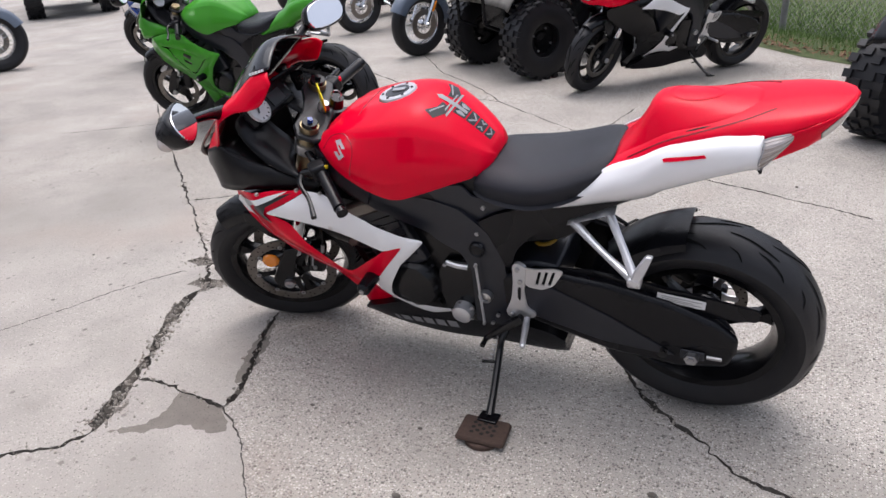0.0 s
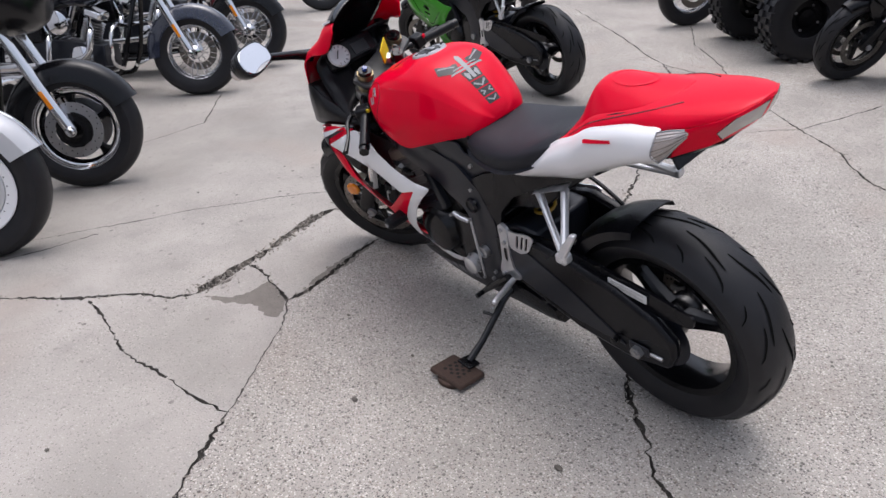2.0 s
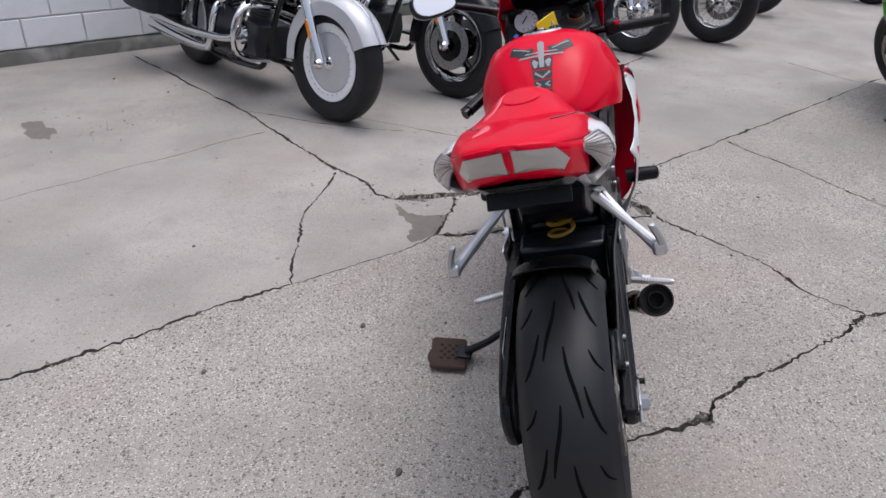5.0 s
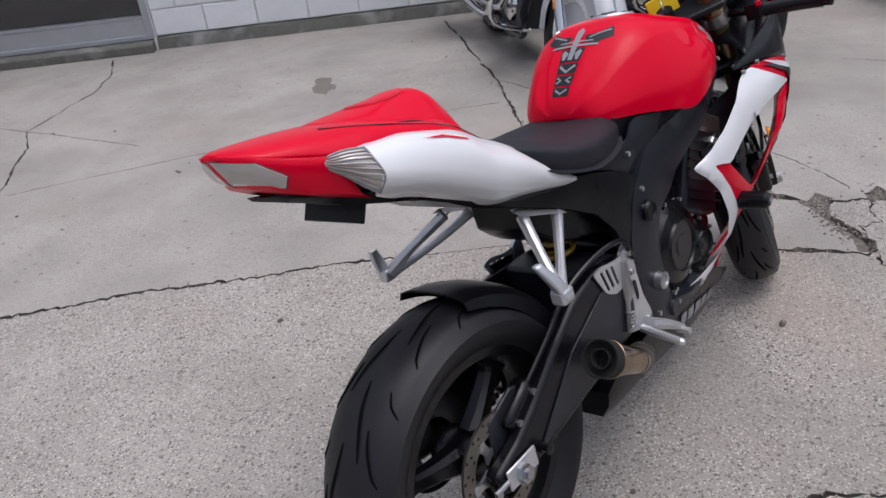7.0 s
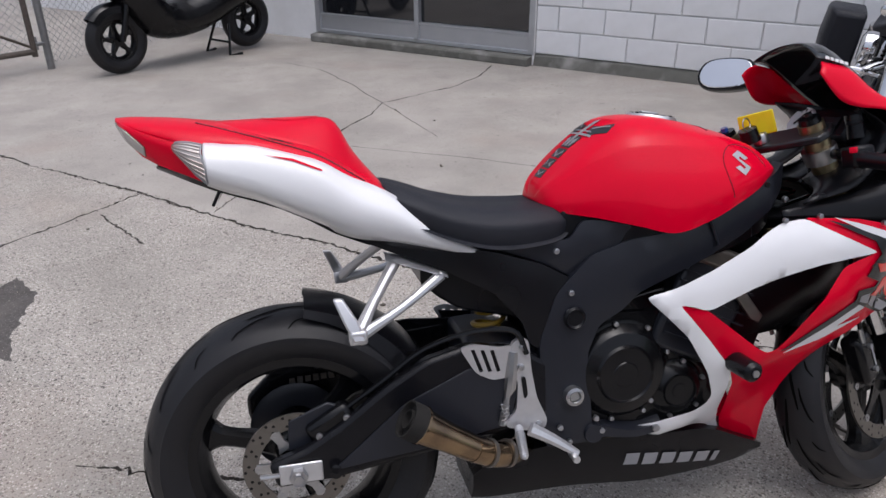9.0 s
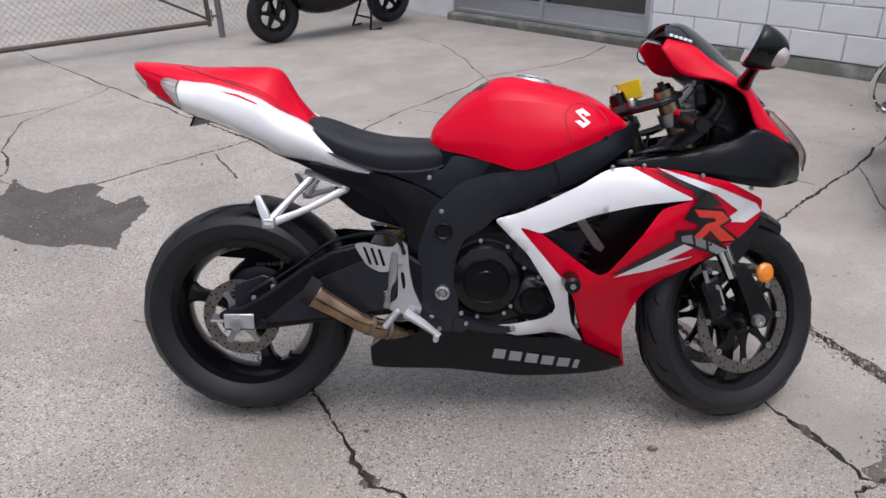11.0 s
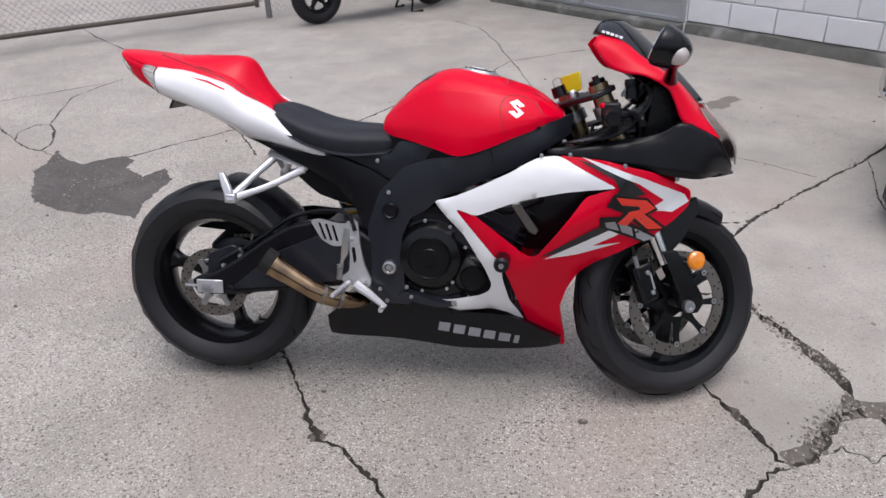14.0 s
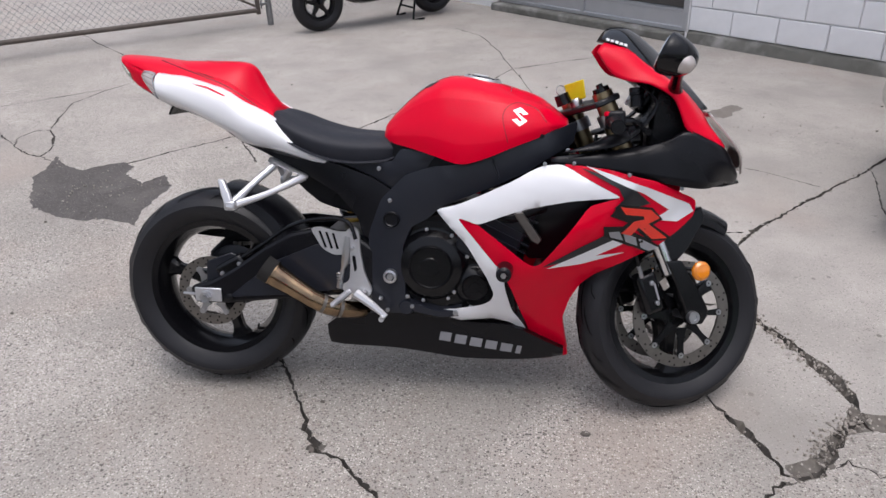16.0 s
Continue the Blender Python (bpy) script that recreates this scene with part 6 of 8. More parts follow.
    if detail:
        bt = on_surface(belly)
        # raised maker's lettering reduced to six slanted grey bars on each flank
        for s in (1, -1):
            for k in range(6):
                x0 = 0.69 + 0.0455 * k
                z0 = 0.210 - 0.0075 * k
                wide = (0.034, 0.034, 0.035, 0.034, 0.034, 0.015)[k]
                bar = [(0.0, -0.015), (wide, -0.015 - wide * 0.13), (wide + 0.006, 0.015 - wide * 0.13), (0.006, 0.015)]
                if s < 0:
                    g = sticker(bt, [bar], (x0, -0.3, z0), (1, 0, 0), (0, 0, 1), 0.003, 0.6)
                else:
                    g = sticker(bt, [[(-a, b) for a, b in bar]], (x0, 0.3, z0), (-1, 0, 0), (0, 0, 1), 0.003, 0.6)
                part("letter_bar", g, GREY_LETTER, belly, "grey bar in place of lettering" if k == 0 else "")
    # -- rear wheel, swingarm, chain, hugger, exhaust --
    ra = Vector((-0.018, 0, 0.312))
    RW = Matrix.Translation(ra + Vector((0, -0.014, 0.003)))
    rwh = wheel(B, "rear_wheel", 0.308, 0.218, 0.088, RW, 3, radians(165), rim_mat, True, 128 if detail else 64)
    disc(rwh, 0.11, 0.078, -0.088, RW, 6 if detail else 0, STEEL)
    spk = part("sprocket", G().lathe([(0.05, 0.083), (0.098, 0.083), (0.103, 0.086), (0.098, 0.089), (0.05, 0.089)], 44, closed=True).tf(RW), FRAME, rwh, "dark steel rear sprocket")
    for s in (1, -1):
        y0, y1 = (0.105, 0.14) if s > 0 else (-0.105, -0.14)
        out = [(-0.075, 0.335), (-0.06, 0.285), (0.05, 0.288), (0.25, 0.315), (0.42, 0.335), (0.52, 0.37), (0.52, 0.47), (0.45, 0.515), (0.34, 0.537), (0.25, 0.515), (0.17, 0.47), (0.07, 0.40), (0.0, 0.36)] if s < 0 else \
              [(-0.125, 0.335), (-0.105, 0.285), (0.02, 0.255), (0.20, 0.265), (0.40, 0.32), (0.52, 0.36), (0.52, 0.47), (0.44, 0.505), (0.34, 0.515), (0.20, 0.505), (0.05, 0.475), (-0.07, 0.43), (-0.125, 0.38)]
        sa = part("swingarm", G().prism(rounded(out), y0, y1), PLASTIC, B, "black braced alloy swingarm", bevel=0.012)
        ch = part("chain_adjuster", G().prism([(-0.055, 0.295), (0.03, 0.295), (0.03, 0.338), (-0.055, 0.338)] if s < 0 else [(-0.05, 0.303), (0.012, 0.303), (0.012, 0.332), (-0.05, 0.332)], 0.142 * s, 0.148 * s), ALLOY if s < 0 else FRAME, sa, "silver axle block", bevel=0.003)
        part("axle_nut", G().lathe([(0.0001, 0.02 * s), (0.009, 0.02 * s), (0.009, 0.014 * s), (0.018, 0.016 * s), (0.019, 0.0)], 6, (ra.x, 0.146 * s, ra.z)), STEEL, ch)
        part("adjuster_bolt", G().tube([(-0.055, 0.144 * s, 0.317), (-0.092, 0.144 * s, 0.318)], 0.005, 8), STEEL, ch)
        part("arm_rib", G().prism(rounded([(0.02, 0.30), (0.22, 0.305), (0.44, 0.36), (0.46, 0.45), (0.36, 0.47), (0.2, 0.40)] if s > 0 else [(0.05, 0.31), (0.25, 0.33), (0.42, 0.355), (0.44, 0.45), (0.34, 0.49), (0.2, 0.43)]), y1, y1 + 0.004 * s), FRAME, sa, bevel=0.003)
        # rear stand spool
        part("spool", G().lathe([(0.011, 0.0), (0.011, 0.006 * s), (0.007, 0.008 * s), (0.007, 0.018 * s), (0.012, 0.02 * s), (0.0001, 0.022 * s)], 14, (0.055, 0.14 * s, 0.312)), BLACK, sa)
    part("swingarm_bridge", G().loft([[(x, -0.11, z0), (x, 0.11, z0), (x, 0.11, z1), (x, -0.11, z1)] for x, z0, z1 in ((0.345, 0.40, 0.52), (0.44, 0.38, 0.52), (0.53, 0.37, 0.47))], 2), FRAME, B, bevel=0.01)
    # chain run with its guard
    g = G()
    for k in range(34):
        for zz, sl in ((0.418, -0.02), (0.228, 0.11)):
            x = -0.02 + 0.58 * k / 33
            z = zz + (0.0 if zz > 0.3 else 0.0) + ((0.445 - 0.418) * k / 33 if zz > 0.3 else (0.37 - 0.228) * k / 33)
            g.box((x, 0.086, z), (0.013, 0.014 if k % 2 else 0.008, 0.011))
    tagged(part("drive_chain", g, DISC, B, "oily drive chain"), kind="stuff")
    part("chain_guard", shell(rounded([(-0.17, 0.475), (-0.165, 0.44), (-0.05, 0.43), (0.1, 0.44), (0.3, 0.46), (0.42, 0.48), (0.42, 0.51), (0.25, 0.525), (0.12, 0.512), (0.0, 0.50)]), lambda x, z: 0.118, 1, 0.012, h=0.05), PLASTIC, B, "black chain guard")
    if detail:
        lab = part("warning_label", G().prism([(0.079, 0.497), (-0.041, 0.488), (-0.039, 0.462), (0.081, 0.466)], 0.1205, 0.122), PAPER, B, "white paper warning label")
        for k in range(4):
            part("print_line", G().prism([(0.07, 0.490 - 0.006 * k), (-0.03 + 0.02 * (k % 2), 0.4825 - 0.006 * k), (-0.03 + 0.02 * (k % 2), 0.481 - 0.006 * k), (0.07, 0.4885 - 0.006 * k)], 0.1222, 0.1224), INK, lab)
    # hugger
    secs = []
    for i in range(8):
        a = radians(22 + i * 8.7)
        r = 0.332
        n = (math.cos(a), math.sin(a))
        w = 0.1 - 0.012 * i / 7
        base = r - 0.07 + 0.044 * i / 7
        rise = 0.072 - 0.044 * i / 7
        row = []
        for q in list(range(9)) + list(range(8, -1, -1)):
            b = math.pi * q / 8
            inn = 0.004 if len(row) > 8 else 0
            row.append((ra.x + n[0] * (base + (rise - inn) * math.sin(b) ** 0.6), (w - inn) * math.cos(b), ra.z + n[1] * (base + (rise - inn) * math.sin(b) ** 0.6)))
        secs.append(row)
    part("rear_hugger", G().loft(secs, 2), PLASTIC, B, "matt black rear mudguard")
    cm = Matrix.Translation((0.055, -0.105, 0.395)) @ pose(0, 0, 0, 0, -30, 0)
    rc = part("rear_caliper", G().box((0, 0, 0), (0.10, 0.04, 0.055)).tf(cm), BLACK, B, "black rear brake caliper", bevel=0.012)
    part("caliper_arm", G().prism([(-0.035, 0.345), (0.04, 0.36), (0.10, 0.42), (0.05, 0.44), (-0.03, 0.41)], -0.098, -0.106), FRAME, rc, bevel=0.003)
    if detail:
        for k in (-0.03, 0.035):
            bolt(rc, (k, -0.022, 0.0), 0.009, cm, STEEL, -1)
        part("rear_brake_hose", G().tube([(0.09, -0.115, 0.43), (0.16, -0.12, 0.475), (0.25, -0.125, 0.535), (0.35, -0.14, 0.565), (0.43, -0.15, 0.56), (0.455, -0.155, 0.51)], 0.006, 8, 5), BLACK, rc)
        part("valve_stem", G().tube([(0.09, -0.03, 0.17), (0.10, -0.045, 0.19)], 0.004, 6), SOOT_AND_HOLE_BLACK, rwh)
    part("shock_spring", G().tube([(0.40 + 0.032 * math.cos(k * 0.5) + 0.0008 * k, 0.032 * math.sin(k * 0.5), 0.49 + 0.0022 * k) for k in range(50)], 0.006, 6), SPRING, B, "yellow rear shock spring")
    part("inner_fender", G().loft([[(x, -w, z0), (x, w, z0), (x, w * 1.1, z1), (x, -w * 1.1, z1)] for x, w, z0, z1 in ((0.26, 0.075, 0.655, 0.76), (0.33, 0.085, 0.60, 0.75), (0.42, 0.09, 0.575, 0.74), (0.52, 0.09, 0.54, 0.74), (0.60, 0.09, 0.48, 0.74))], 2), PLASTIC, B, "black inner fender under the seat", bevel=0.006)
    ex = part("exhaust_can", G().tube([(0.222, -0.207, 0.413), (0.235, -0.206, 0.403), (0.270, -0.203, 0.380), (0.33, -0.196, 0.340)], [0.0355, 0.0345, 0.030, 0.027], 28), BRONZE, B, "short heat-tinted slip-on exhaust")
    way = Vector((-0.82, -0.08, 0.56)).normalized()
    turn = Vector((0, 1, 0)).rotation_difference(way).to_matrix().to_4x4()
    at_mouth = Matrix.Translation(Vector((0.197, -0.209, 0.430)) + way * 0.002)
    part("exhaust_mouth", G().lathe([(0.0001, -0.03), (0.017, -0.028), (0.0175, 0.0), (0.0195, 0.0), (0.0205, -0.014), (0.033, -0.012), (0.0345, 0.002), (0.0378, 0.002), (0.0372, -0.034), (0.0345, -0.036)], 28, m=turn).tf(at_mouth), SOOT_AND_HOLE_BLACK, ex, "sooty exhaust mouth")
    part("exhaust_lip", G().lathe([(0.0358, -0.036), (0.0385, -0.035), (0.0385, -0.031), (0.037, -0.030)], 28, m=turn).tf(at_mouth), BRONZE, ex)
    part("exhaust_pipe", G().tube([(0.325, -0.198, 0.343), (0.375, -0.178, 0.312), (0.42, -0.145, 0.292), (0.46, -0.09, 0.275)], [0.0275, 0.027, 0.026, 0.026], 20, 4), BRONZE, ex)
    for k in range(2):
        part("pipe_clamp", G().tube([(0.355 + 0.045 * k, -0.188 + 0.024 * k, 0.324 - 0.021 * k), (0.363 + 0.045 * k, -0.184 + 0.024 * k, 0.320 - 0.020 * k)], 0.0292, 20), DISC, ex)
    # -- footrests --
    for s in (1, -1):
        hp = part("heel_plate", shell(rounded([(0.318, 0.535), (0.345, 0.541), (0.40, 0.528), (0.437, 0.53), (0.44, 0.49), (0.428, 0.462), (0.385, 0.458), (0.35, 0.478)]), lambda x, z: 0.147, s, 0.005, h=0.04, edge=0.001,
                                      holes=[[(0.341 + 0.020 * k, 0.529 - 0.003 * k), (0.349 + 0.020 * k, 0.529 - 0.003 * k), (0.366 + 0.018 * k, 0.480 - 0.002 * k), (0.358 + 0.018 * k, 0.478 - 0.002 * k)] for k in range(3)]), ALLOY, B, "brushed alloy heel plate with three slots")
        part("slot_back", shell([(0.33, 0.53), (0.41, 0.52), (0.41, 0.466), (0.35, 0.484)], lambda x, z: 0.136, s, 0.002, h=0.04, edge=0.0), PLASTIC, hp)
        casting = [(0.424, 0.532), (0.446, 0.545), (0.462, 0.535), (0.466, 0.47), (0.476, 0.41), (0.498, 0.358), (0.492, 0.338), (0.455, 0.338), (0.41, 0.352), (0.408, 0.368), (0.432, 0.385), (0.436, 0.44), (0.43, 0.49)]
        part("rearset_bracket", shell(rounded(casting), lambda x, z: 0.152, s, 0.014, h=0.03, edge=0.002), ALLOY, hp, "cast alloy footrest bracket")
        part("bracket_window", shell(rounded([(0.442, 0.46), (0.452, 0.46), (0.456, 0.42), (0.448, 0.41)]), lambda x, z: 0.1535, s, 0.002, h=0.03, edge=0.0), PLASTIC, hp)
        base, tip = Vector((0.432, 0.160 * s, 0.352)), Vector((0.412, 0.258 * s, 0.345))
        peg = part("footpeg", G().tube([tuple(base), tuple(base.lerp(tip, 0.15)), tuple(base.lerp(tip, 0.2)), tuple(tip)], [0.009, 0.009, 0.0095, 0.0085], 10), ALLOY, B, "knurled alloy footpeg")
        part("peg_tip", G().ball(tuple(tip), 0.0088, 8), ALLOY, peg)
        if detail:
            for k in range(9):
                p = base.lerp(tip, 0.25 + 0.075 * k)
                part("knurl_ring", G().tube([tuple(p), tuple(p.lerp(tip, 0.03))], 0.0106 - 0.0002 * k, 10), STEEL, peg)
        part("pedal", G().tube([(0.455, 0.166 * s, 0.35), (0.50, 0.178 * s, 0.325), (0.548, 0.19 * s, 0.292)] if s < 0 else [(0.445, 0.165, 0.355), (0.51, 0.185, 0.31), (0.555, 0.195, 0.272)], [0.015, 0.012, 0.008], 8, 3), ALLOY if s < 0 else BLACK, hp)
        part("pedal_tip", G().tube([(0.538, 0.18 * s, 0.29), (0.538, 0.212 * s, 0.29)] if s < 0 else [(0.555, 0.185, 0.272), (0.555, 0.225, 0.272)], 0.008, 8), ALLOY if s < 0 else BLACK, hp)
        if detail:
            for x, z in ((0.447, 0.525), (0.478, 0.352), (0.443, 0.482)):
                bolt(hp, (x, 0.154 * s, z), 0.009, None, STEEL, s)
            if s < 0:
                part("master_cylinder", G().tube([(0.40, -0.15, 0.36), (0.413, -0.148, 0.42), (0.42, -0.147, 0.438), (0.425, -0.146, 0.475), (0.43, -0.145, 0.515)], [0.009, 0.006, 0.013, 0.013, 0.01], 8), STEEL, hp)
                part("heel_guard_spring", G().tube([(0.405 + 0.009 * math.cos(k * 1.2), -0.156 + 0.009 * math.sin(k * 1.2), 0.37 + 0.0015 * k) for k in range(26)], 0.002, 5), STEEL, hp)
        # passenger footrest hanger: a V of two bars
        pb = part("passenger_bracket", G().tube([(0.205, 0.10 * s, 0.712), (0.155, 0.165 * s, 0.66), (0.116, 0.218 * s, 0.614)], [0.012, 0.010, 0.013], 10, 3), ALLOY, B, "silver passenger footrest hanger")
        part("lower_bar", G().tube([(0.295, 0.11 * s, 0.68), (0.205, 0.165 * s, 0.638), (0.118, 0.218 * s, 0.610)], [0.012, 0.009, 0.012], 10, 3), ALLOY, pb)
        part("hanger_foot", G().loft([[(0.185, 0.09 * s, 0.735), (0.22, 0.09 * s, 0.725), (0.22, 0.115 * s, 0.712), (0.185, 0.115 * s, 0.722)], [(0.285, 0.10 * s, 0.70), (0.31, 0.10 * s, 0.69), (0.31, 0.125 * s, 0.676), (0.285, 0.125 * s, 0.686)]], 2), ALLOY, pb, bevel=0.003)
        part("pivot_block", G().box((0.115, 0.222 * s, 0.612), (0.034, 0.03, 0.028)), ALLOY, pb, bevel=0.006)
        part("folded_peg", G().loft([[(0.118 + a, (0.232 + b) * s, 0.605) for a, b in ((-0.012, -0.008), (0.012, -0.008), (0.012, 0.008), (-0.012, 0.008))], [(0.102 + a, (0.222 + b) * s, 0.645) for a, b in ((-0.013, -0.008), (0.013, -0.008), (0.013, 0.008), (-0.013, 0.008))], [(0.084 + a, (0.207 + b) * s, 0.683) for a, b in ((-0.009, -0.007), (0.009, -0.007), (0.009, 0.007), (-0.009, 0.007))]], 1), ALLOY, pb, "folded alloy passenger peg", bevel=0.004)
    # the tail kicks up towards its tip
    for ob in [c for c in B.children_recursive if c.type == "MESH"]:
        for v in ob.data.vertices:
            if v.co.x < 0.2 and v.co.z > 0.79:
                v.co.z += 0.042 * (0.2 - v.co.x)
    # side stand, swung out
    st = part("side_stand", G().tube([(0.53, 0.10, 0.235), (0.535, 0.14, 0.21), (0.515, 0.275, 0.14), (0.503, 0.348, 0.117)], [0.014, 0.011, 0.011, 0.013], 10), BLACK, B, "black side stand, swung out")
    part("stand_foot", G().box((0, 0, 0), (0.06, 0.045, 0.008)).tf(pose(0.503, 0.352, 0.1165, 13.5, 0, 0)), BLACK, st, bevel=0.003)
    part("stand_tang", G().tube([(0.53, 0.19, 0.175), (0.575, 0.205, 0.18)], 0.005, 8), BLACK, st)
    if detail:
        part("stand_spring", G().tube([(0.55 + 0.006 * math.cos(k * 1.3), 0.12 + 0.0025 * k, 0.235 - 0.0018 * k + 0.006 * math.sin(k * 1.3)) for k in range(30)], 0.002, 5), STEEL, st)
    return B


hero = sport_bike("motorcycle", "red and white sport motorcycle leaning on its side stand", pose(0, -0.101, 0, -13.5, 0, 0), group="sport motorcycles")


# ---- rusty plate under the side stand ----
def stand_plate():
    g = G()
    out = [(0.072 * a, 0.056 * b) for a, b in ((-1, -0.86), (-0.9, -1), (0.9, -1), (1, -0.88), (1, 0.88), (0.9, 1), (-0.9, 1), (-1, 0.86))]
    n = len(out)
    g.add([(x, y, 0.0) for x, y in out] + [(x * 0.94, y * 0.92, 0.012) for x, y in out], [tuple(range(n - 1, -1, -1)), tuple(range(n, 2 * n))] + [(i, (i + 1) % n, (i + 1) % n + n, i + n) for i in range(n)])
    p = part("kickstand_plate", g, RUST, None, bevel=0.003)
    p.matrix_world = pose(0.50, 0.318, 0.016, 2, -3, 6)
    tagged(p, "small rusty drilled iron plate under the side stand", "plate")
    part("round_base", G().lathe([(0.0001, -0.002), (0.046, -0.002), (0.052, -0.006), (0.052, -0.017), (0.0001, -0.017)], 28, m=pose(0, 0, 0, 90)).tf(Matrix.Translation((0.0, 0.012, 0.0))), RUST, p)
    # holes drawn as black discs on top, their shade in the colour
    for i, (x, y) in enumerate([(-0.03, 0), (-0.015, 0.012), (-0.015, -0.012), (0, 0), (0, 0.024), (0, -0.024), (0.015, 0.012), (0.015, -0.012), (0.03, 0), (-0.03, 0.022), (0.03, 0.022), (0.03, -0.022), (-0.03, -0.022)]):
        part("hole", G().lathe([(0.0001, 0.0126), (0.0062, 0.0126), (0.0062, 0.011)], 8, m=pose(0, 0, 0, 90)).tf(Matrix.Translation((x, y, 0))), SOOT_AND_HOLE_BLACK, p)


stand_plate()

# ---- the white block building ----
WALL = pose(2.165, 4.86, 0, 0, 0, -43.0)  # x along the wall, -y towards the lot


def building():
    H, BL, BH = 3.2, 0.405, 0.203
    wall = part("wall_north", G().box((5.0, 0.13, H / 2), (10.0, 0.2, H)), MORTAR)
    wall.matrix_world = WALL
    tagged(wall, "white-painted concrete block wall with dirty footing", "wall", kind="structure")
    me = None
    for row in range(9):
        for k in range(18):
            x = BL * (k + (0.5 if row % 2 else 0)) + BL / 2
            if me is None:
                ob = part("block", G().box((0, 0, 0), (BL - 0.011, 0.035, BH - 0.011)), BLOCK, wall, bevel=0.0, smooth=False)
                bm = bmesh.new()
                bm.from_mesh(ob.data)
                bmesh.ops.bevel(bm, geom=list(bm.edges), offset=0.004, segments=1, affect="EDGES")
                bm.to_mesh(ob.data)
                bm.free()
                me = ob.data
            else:
                ob = new("block", me)
                ob.parent = wall
            rnd = random.Random(row * 50 + k)
            ob.location = (x, 0.03 + rnd.uniform(-0.0015, 0.0015), 0.10 + BH * row + BH / 2)
        if row % 2:
            part("half_block", G().box((BL / 4, 0.03, 0.10 + BH * row + BH / 2), (BL / 2 - 0.011, 0.035, BH - 0.011)), BLOCK, wall, smooth=False)
    upper = part("upper_wall", G().box((5.0, 0.025, 0.1 + 9 * BH + (H - 0.1 - 9 * BH) / 2), (10.0, 0.03, H - 0.1 - 9 * BH)), BLOCK, wall)
    f = part("footing", G().loft([[(x, 0.028, 0.0), (x, -0.012 - 0.008 * abs(math.sin(x * 7.3)), 0.0), (x, 0.004 - 0.006 * abs(math.sin(x * 5.1)), 0.075 + 0.02 * math.sin(x * 9.7)), (x, 0.028, 0.1)] for x in [0.25 * i for i in range(41)]], 2), FOOTING, wall, "crumbling grey footing")
    # glazed shop front beside it
    LW = 2.45
    sf = thing("window_1", "aluminium shop front with dark glass above a concrete sill", "window", WALL, kind="structure")
    part("sill", G().loft([[(x, 0.2, 0.0), (x, -0.10, 0.0), (x, -0.10, 0.06), (x, -0.085, 0.075), (x, 0.2, 0.085)] for x in (-LW, -LW * 0.5, -0.02)], 1), FOOTING, sf, "worn concrete sill", bevel=0.006)
    part("kick_rail", G().loft([[(x, 0.10, 0.085), (x, 0.0, 0.085), (x, 0.0, 0.115), (x, 0.02, 0.12), (x, 0.02, 0.24), (x, 0.012, 0.25), (x, 0.012, 0.265), (x, 0.10, 0.27)] for x in (-LW + 0.05, -0.06)], 1), ALUMINIUM, sf, "broad aluminium kick rail")
    for x, w in ((-LW + 0.03, 0.06), (-LW * 0.5, 0.05), (-0.035, 0.06)):
        part("mullion", G().box((x, 0.05, 1.25), (w, 0.10, 2.33)), ALUMINIUM, sf, bevel=0.004)
    part("head_rail", G().box((-LW / 2, 0.05, 2.42), (LW - 0.06, 0.1, 0.07)), ALUMINIUM, sf, bevel=0.004)
    for x0, x1 in ((-LW + 0.06, -LW * 0.5 - 0.025), (-LW * 0.5 + 0.025, -0.065)):
        part("pane", G().box(((x0 + x1) / 2, 0.06, 1.325), (x1 - x0, 0.006, 2.11)), DARK_GLASS, sf)
    part("return", G().box((-0.012, 0.11, 1.6), (0.02, 0.22, 3.2)), MORTAR, sf)
    over = part("wall_lintel", G().box((-LW / 2, 0.10, 2.83), (LW, 0.2, 0.74)), BLOCK)
    over.matrix_world = WALL
    tagged(over, "white painted wall above the shop front", "wall", kind="structure")
    w2 = part("wall_west", G().box((-LW - 2.5, 0.13, 1.6), (5.0, 0.2, 3.2)), BLOCK)
    w2.matrix_world = WALL
    tagged(w2, "white painted wall past the shop front", "wall", kind="structure")
    roof = part("roof", G().box((1.2, 4.5, 3.3), (17.5, 9.2, 0.18)), FOOTING)
    roof.matrix_world = WALL
    tagged(roof, "flat roof slab of the white building", "roof", kind="structure")
    inn = part("interior_floor", G().box((-LW / 2, 2.6, 0.04), (LW + 3, 4.6, 0.06)), INSIDE)
    inn.matrix_world = WALL
    tagged(inn, "dark shop floor behind the glass", "floor", kind="structure")
    inb = part("interior_wall", G().box((-LW / 2, 5.0, 1.6), (LW + 3, 0.1, 3.2)), INSIDE)
    inb.matrix_world = WALL
    tagged(inb, "dark back wall inside the shop", "wall", kind="structure")


building()


# ---- cruisers ----
def arc_fender(R, c, a0, a1, w, depth, steps=9):
    """A rounded mudguard shell round a wheel, from angle a0 to a1 degrees."""
    secs = []
    for i in range(steps):
        a = radians(a0 + (a1 - a0) * i / (steps - 1))
        n = (math.cos(a), math.sin(a))
        row = []
        for q in list(range(9)) + list(range(8, -1, -1)):
            b = math.pi * q / 8
            inn = 0.004 if len(row) > 8 else 0.0
            k = R - depth + (depth - inn) * math.sin(b) ** 0.45
            row.append((c[0] + n[0] * k, (w - inn) * math.cos(b), c[1] + n[1] * k))
        secs.append(row)
    return G().loft(secs, 2)


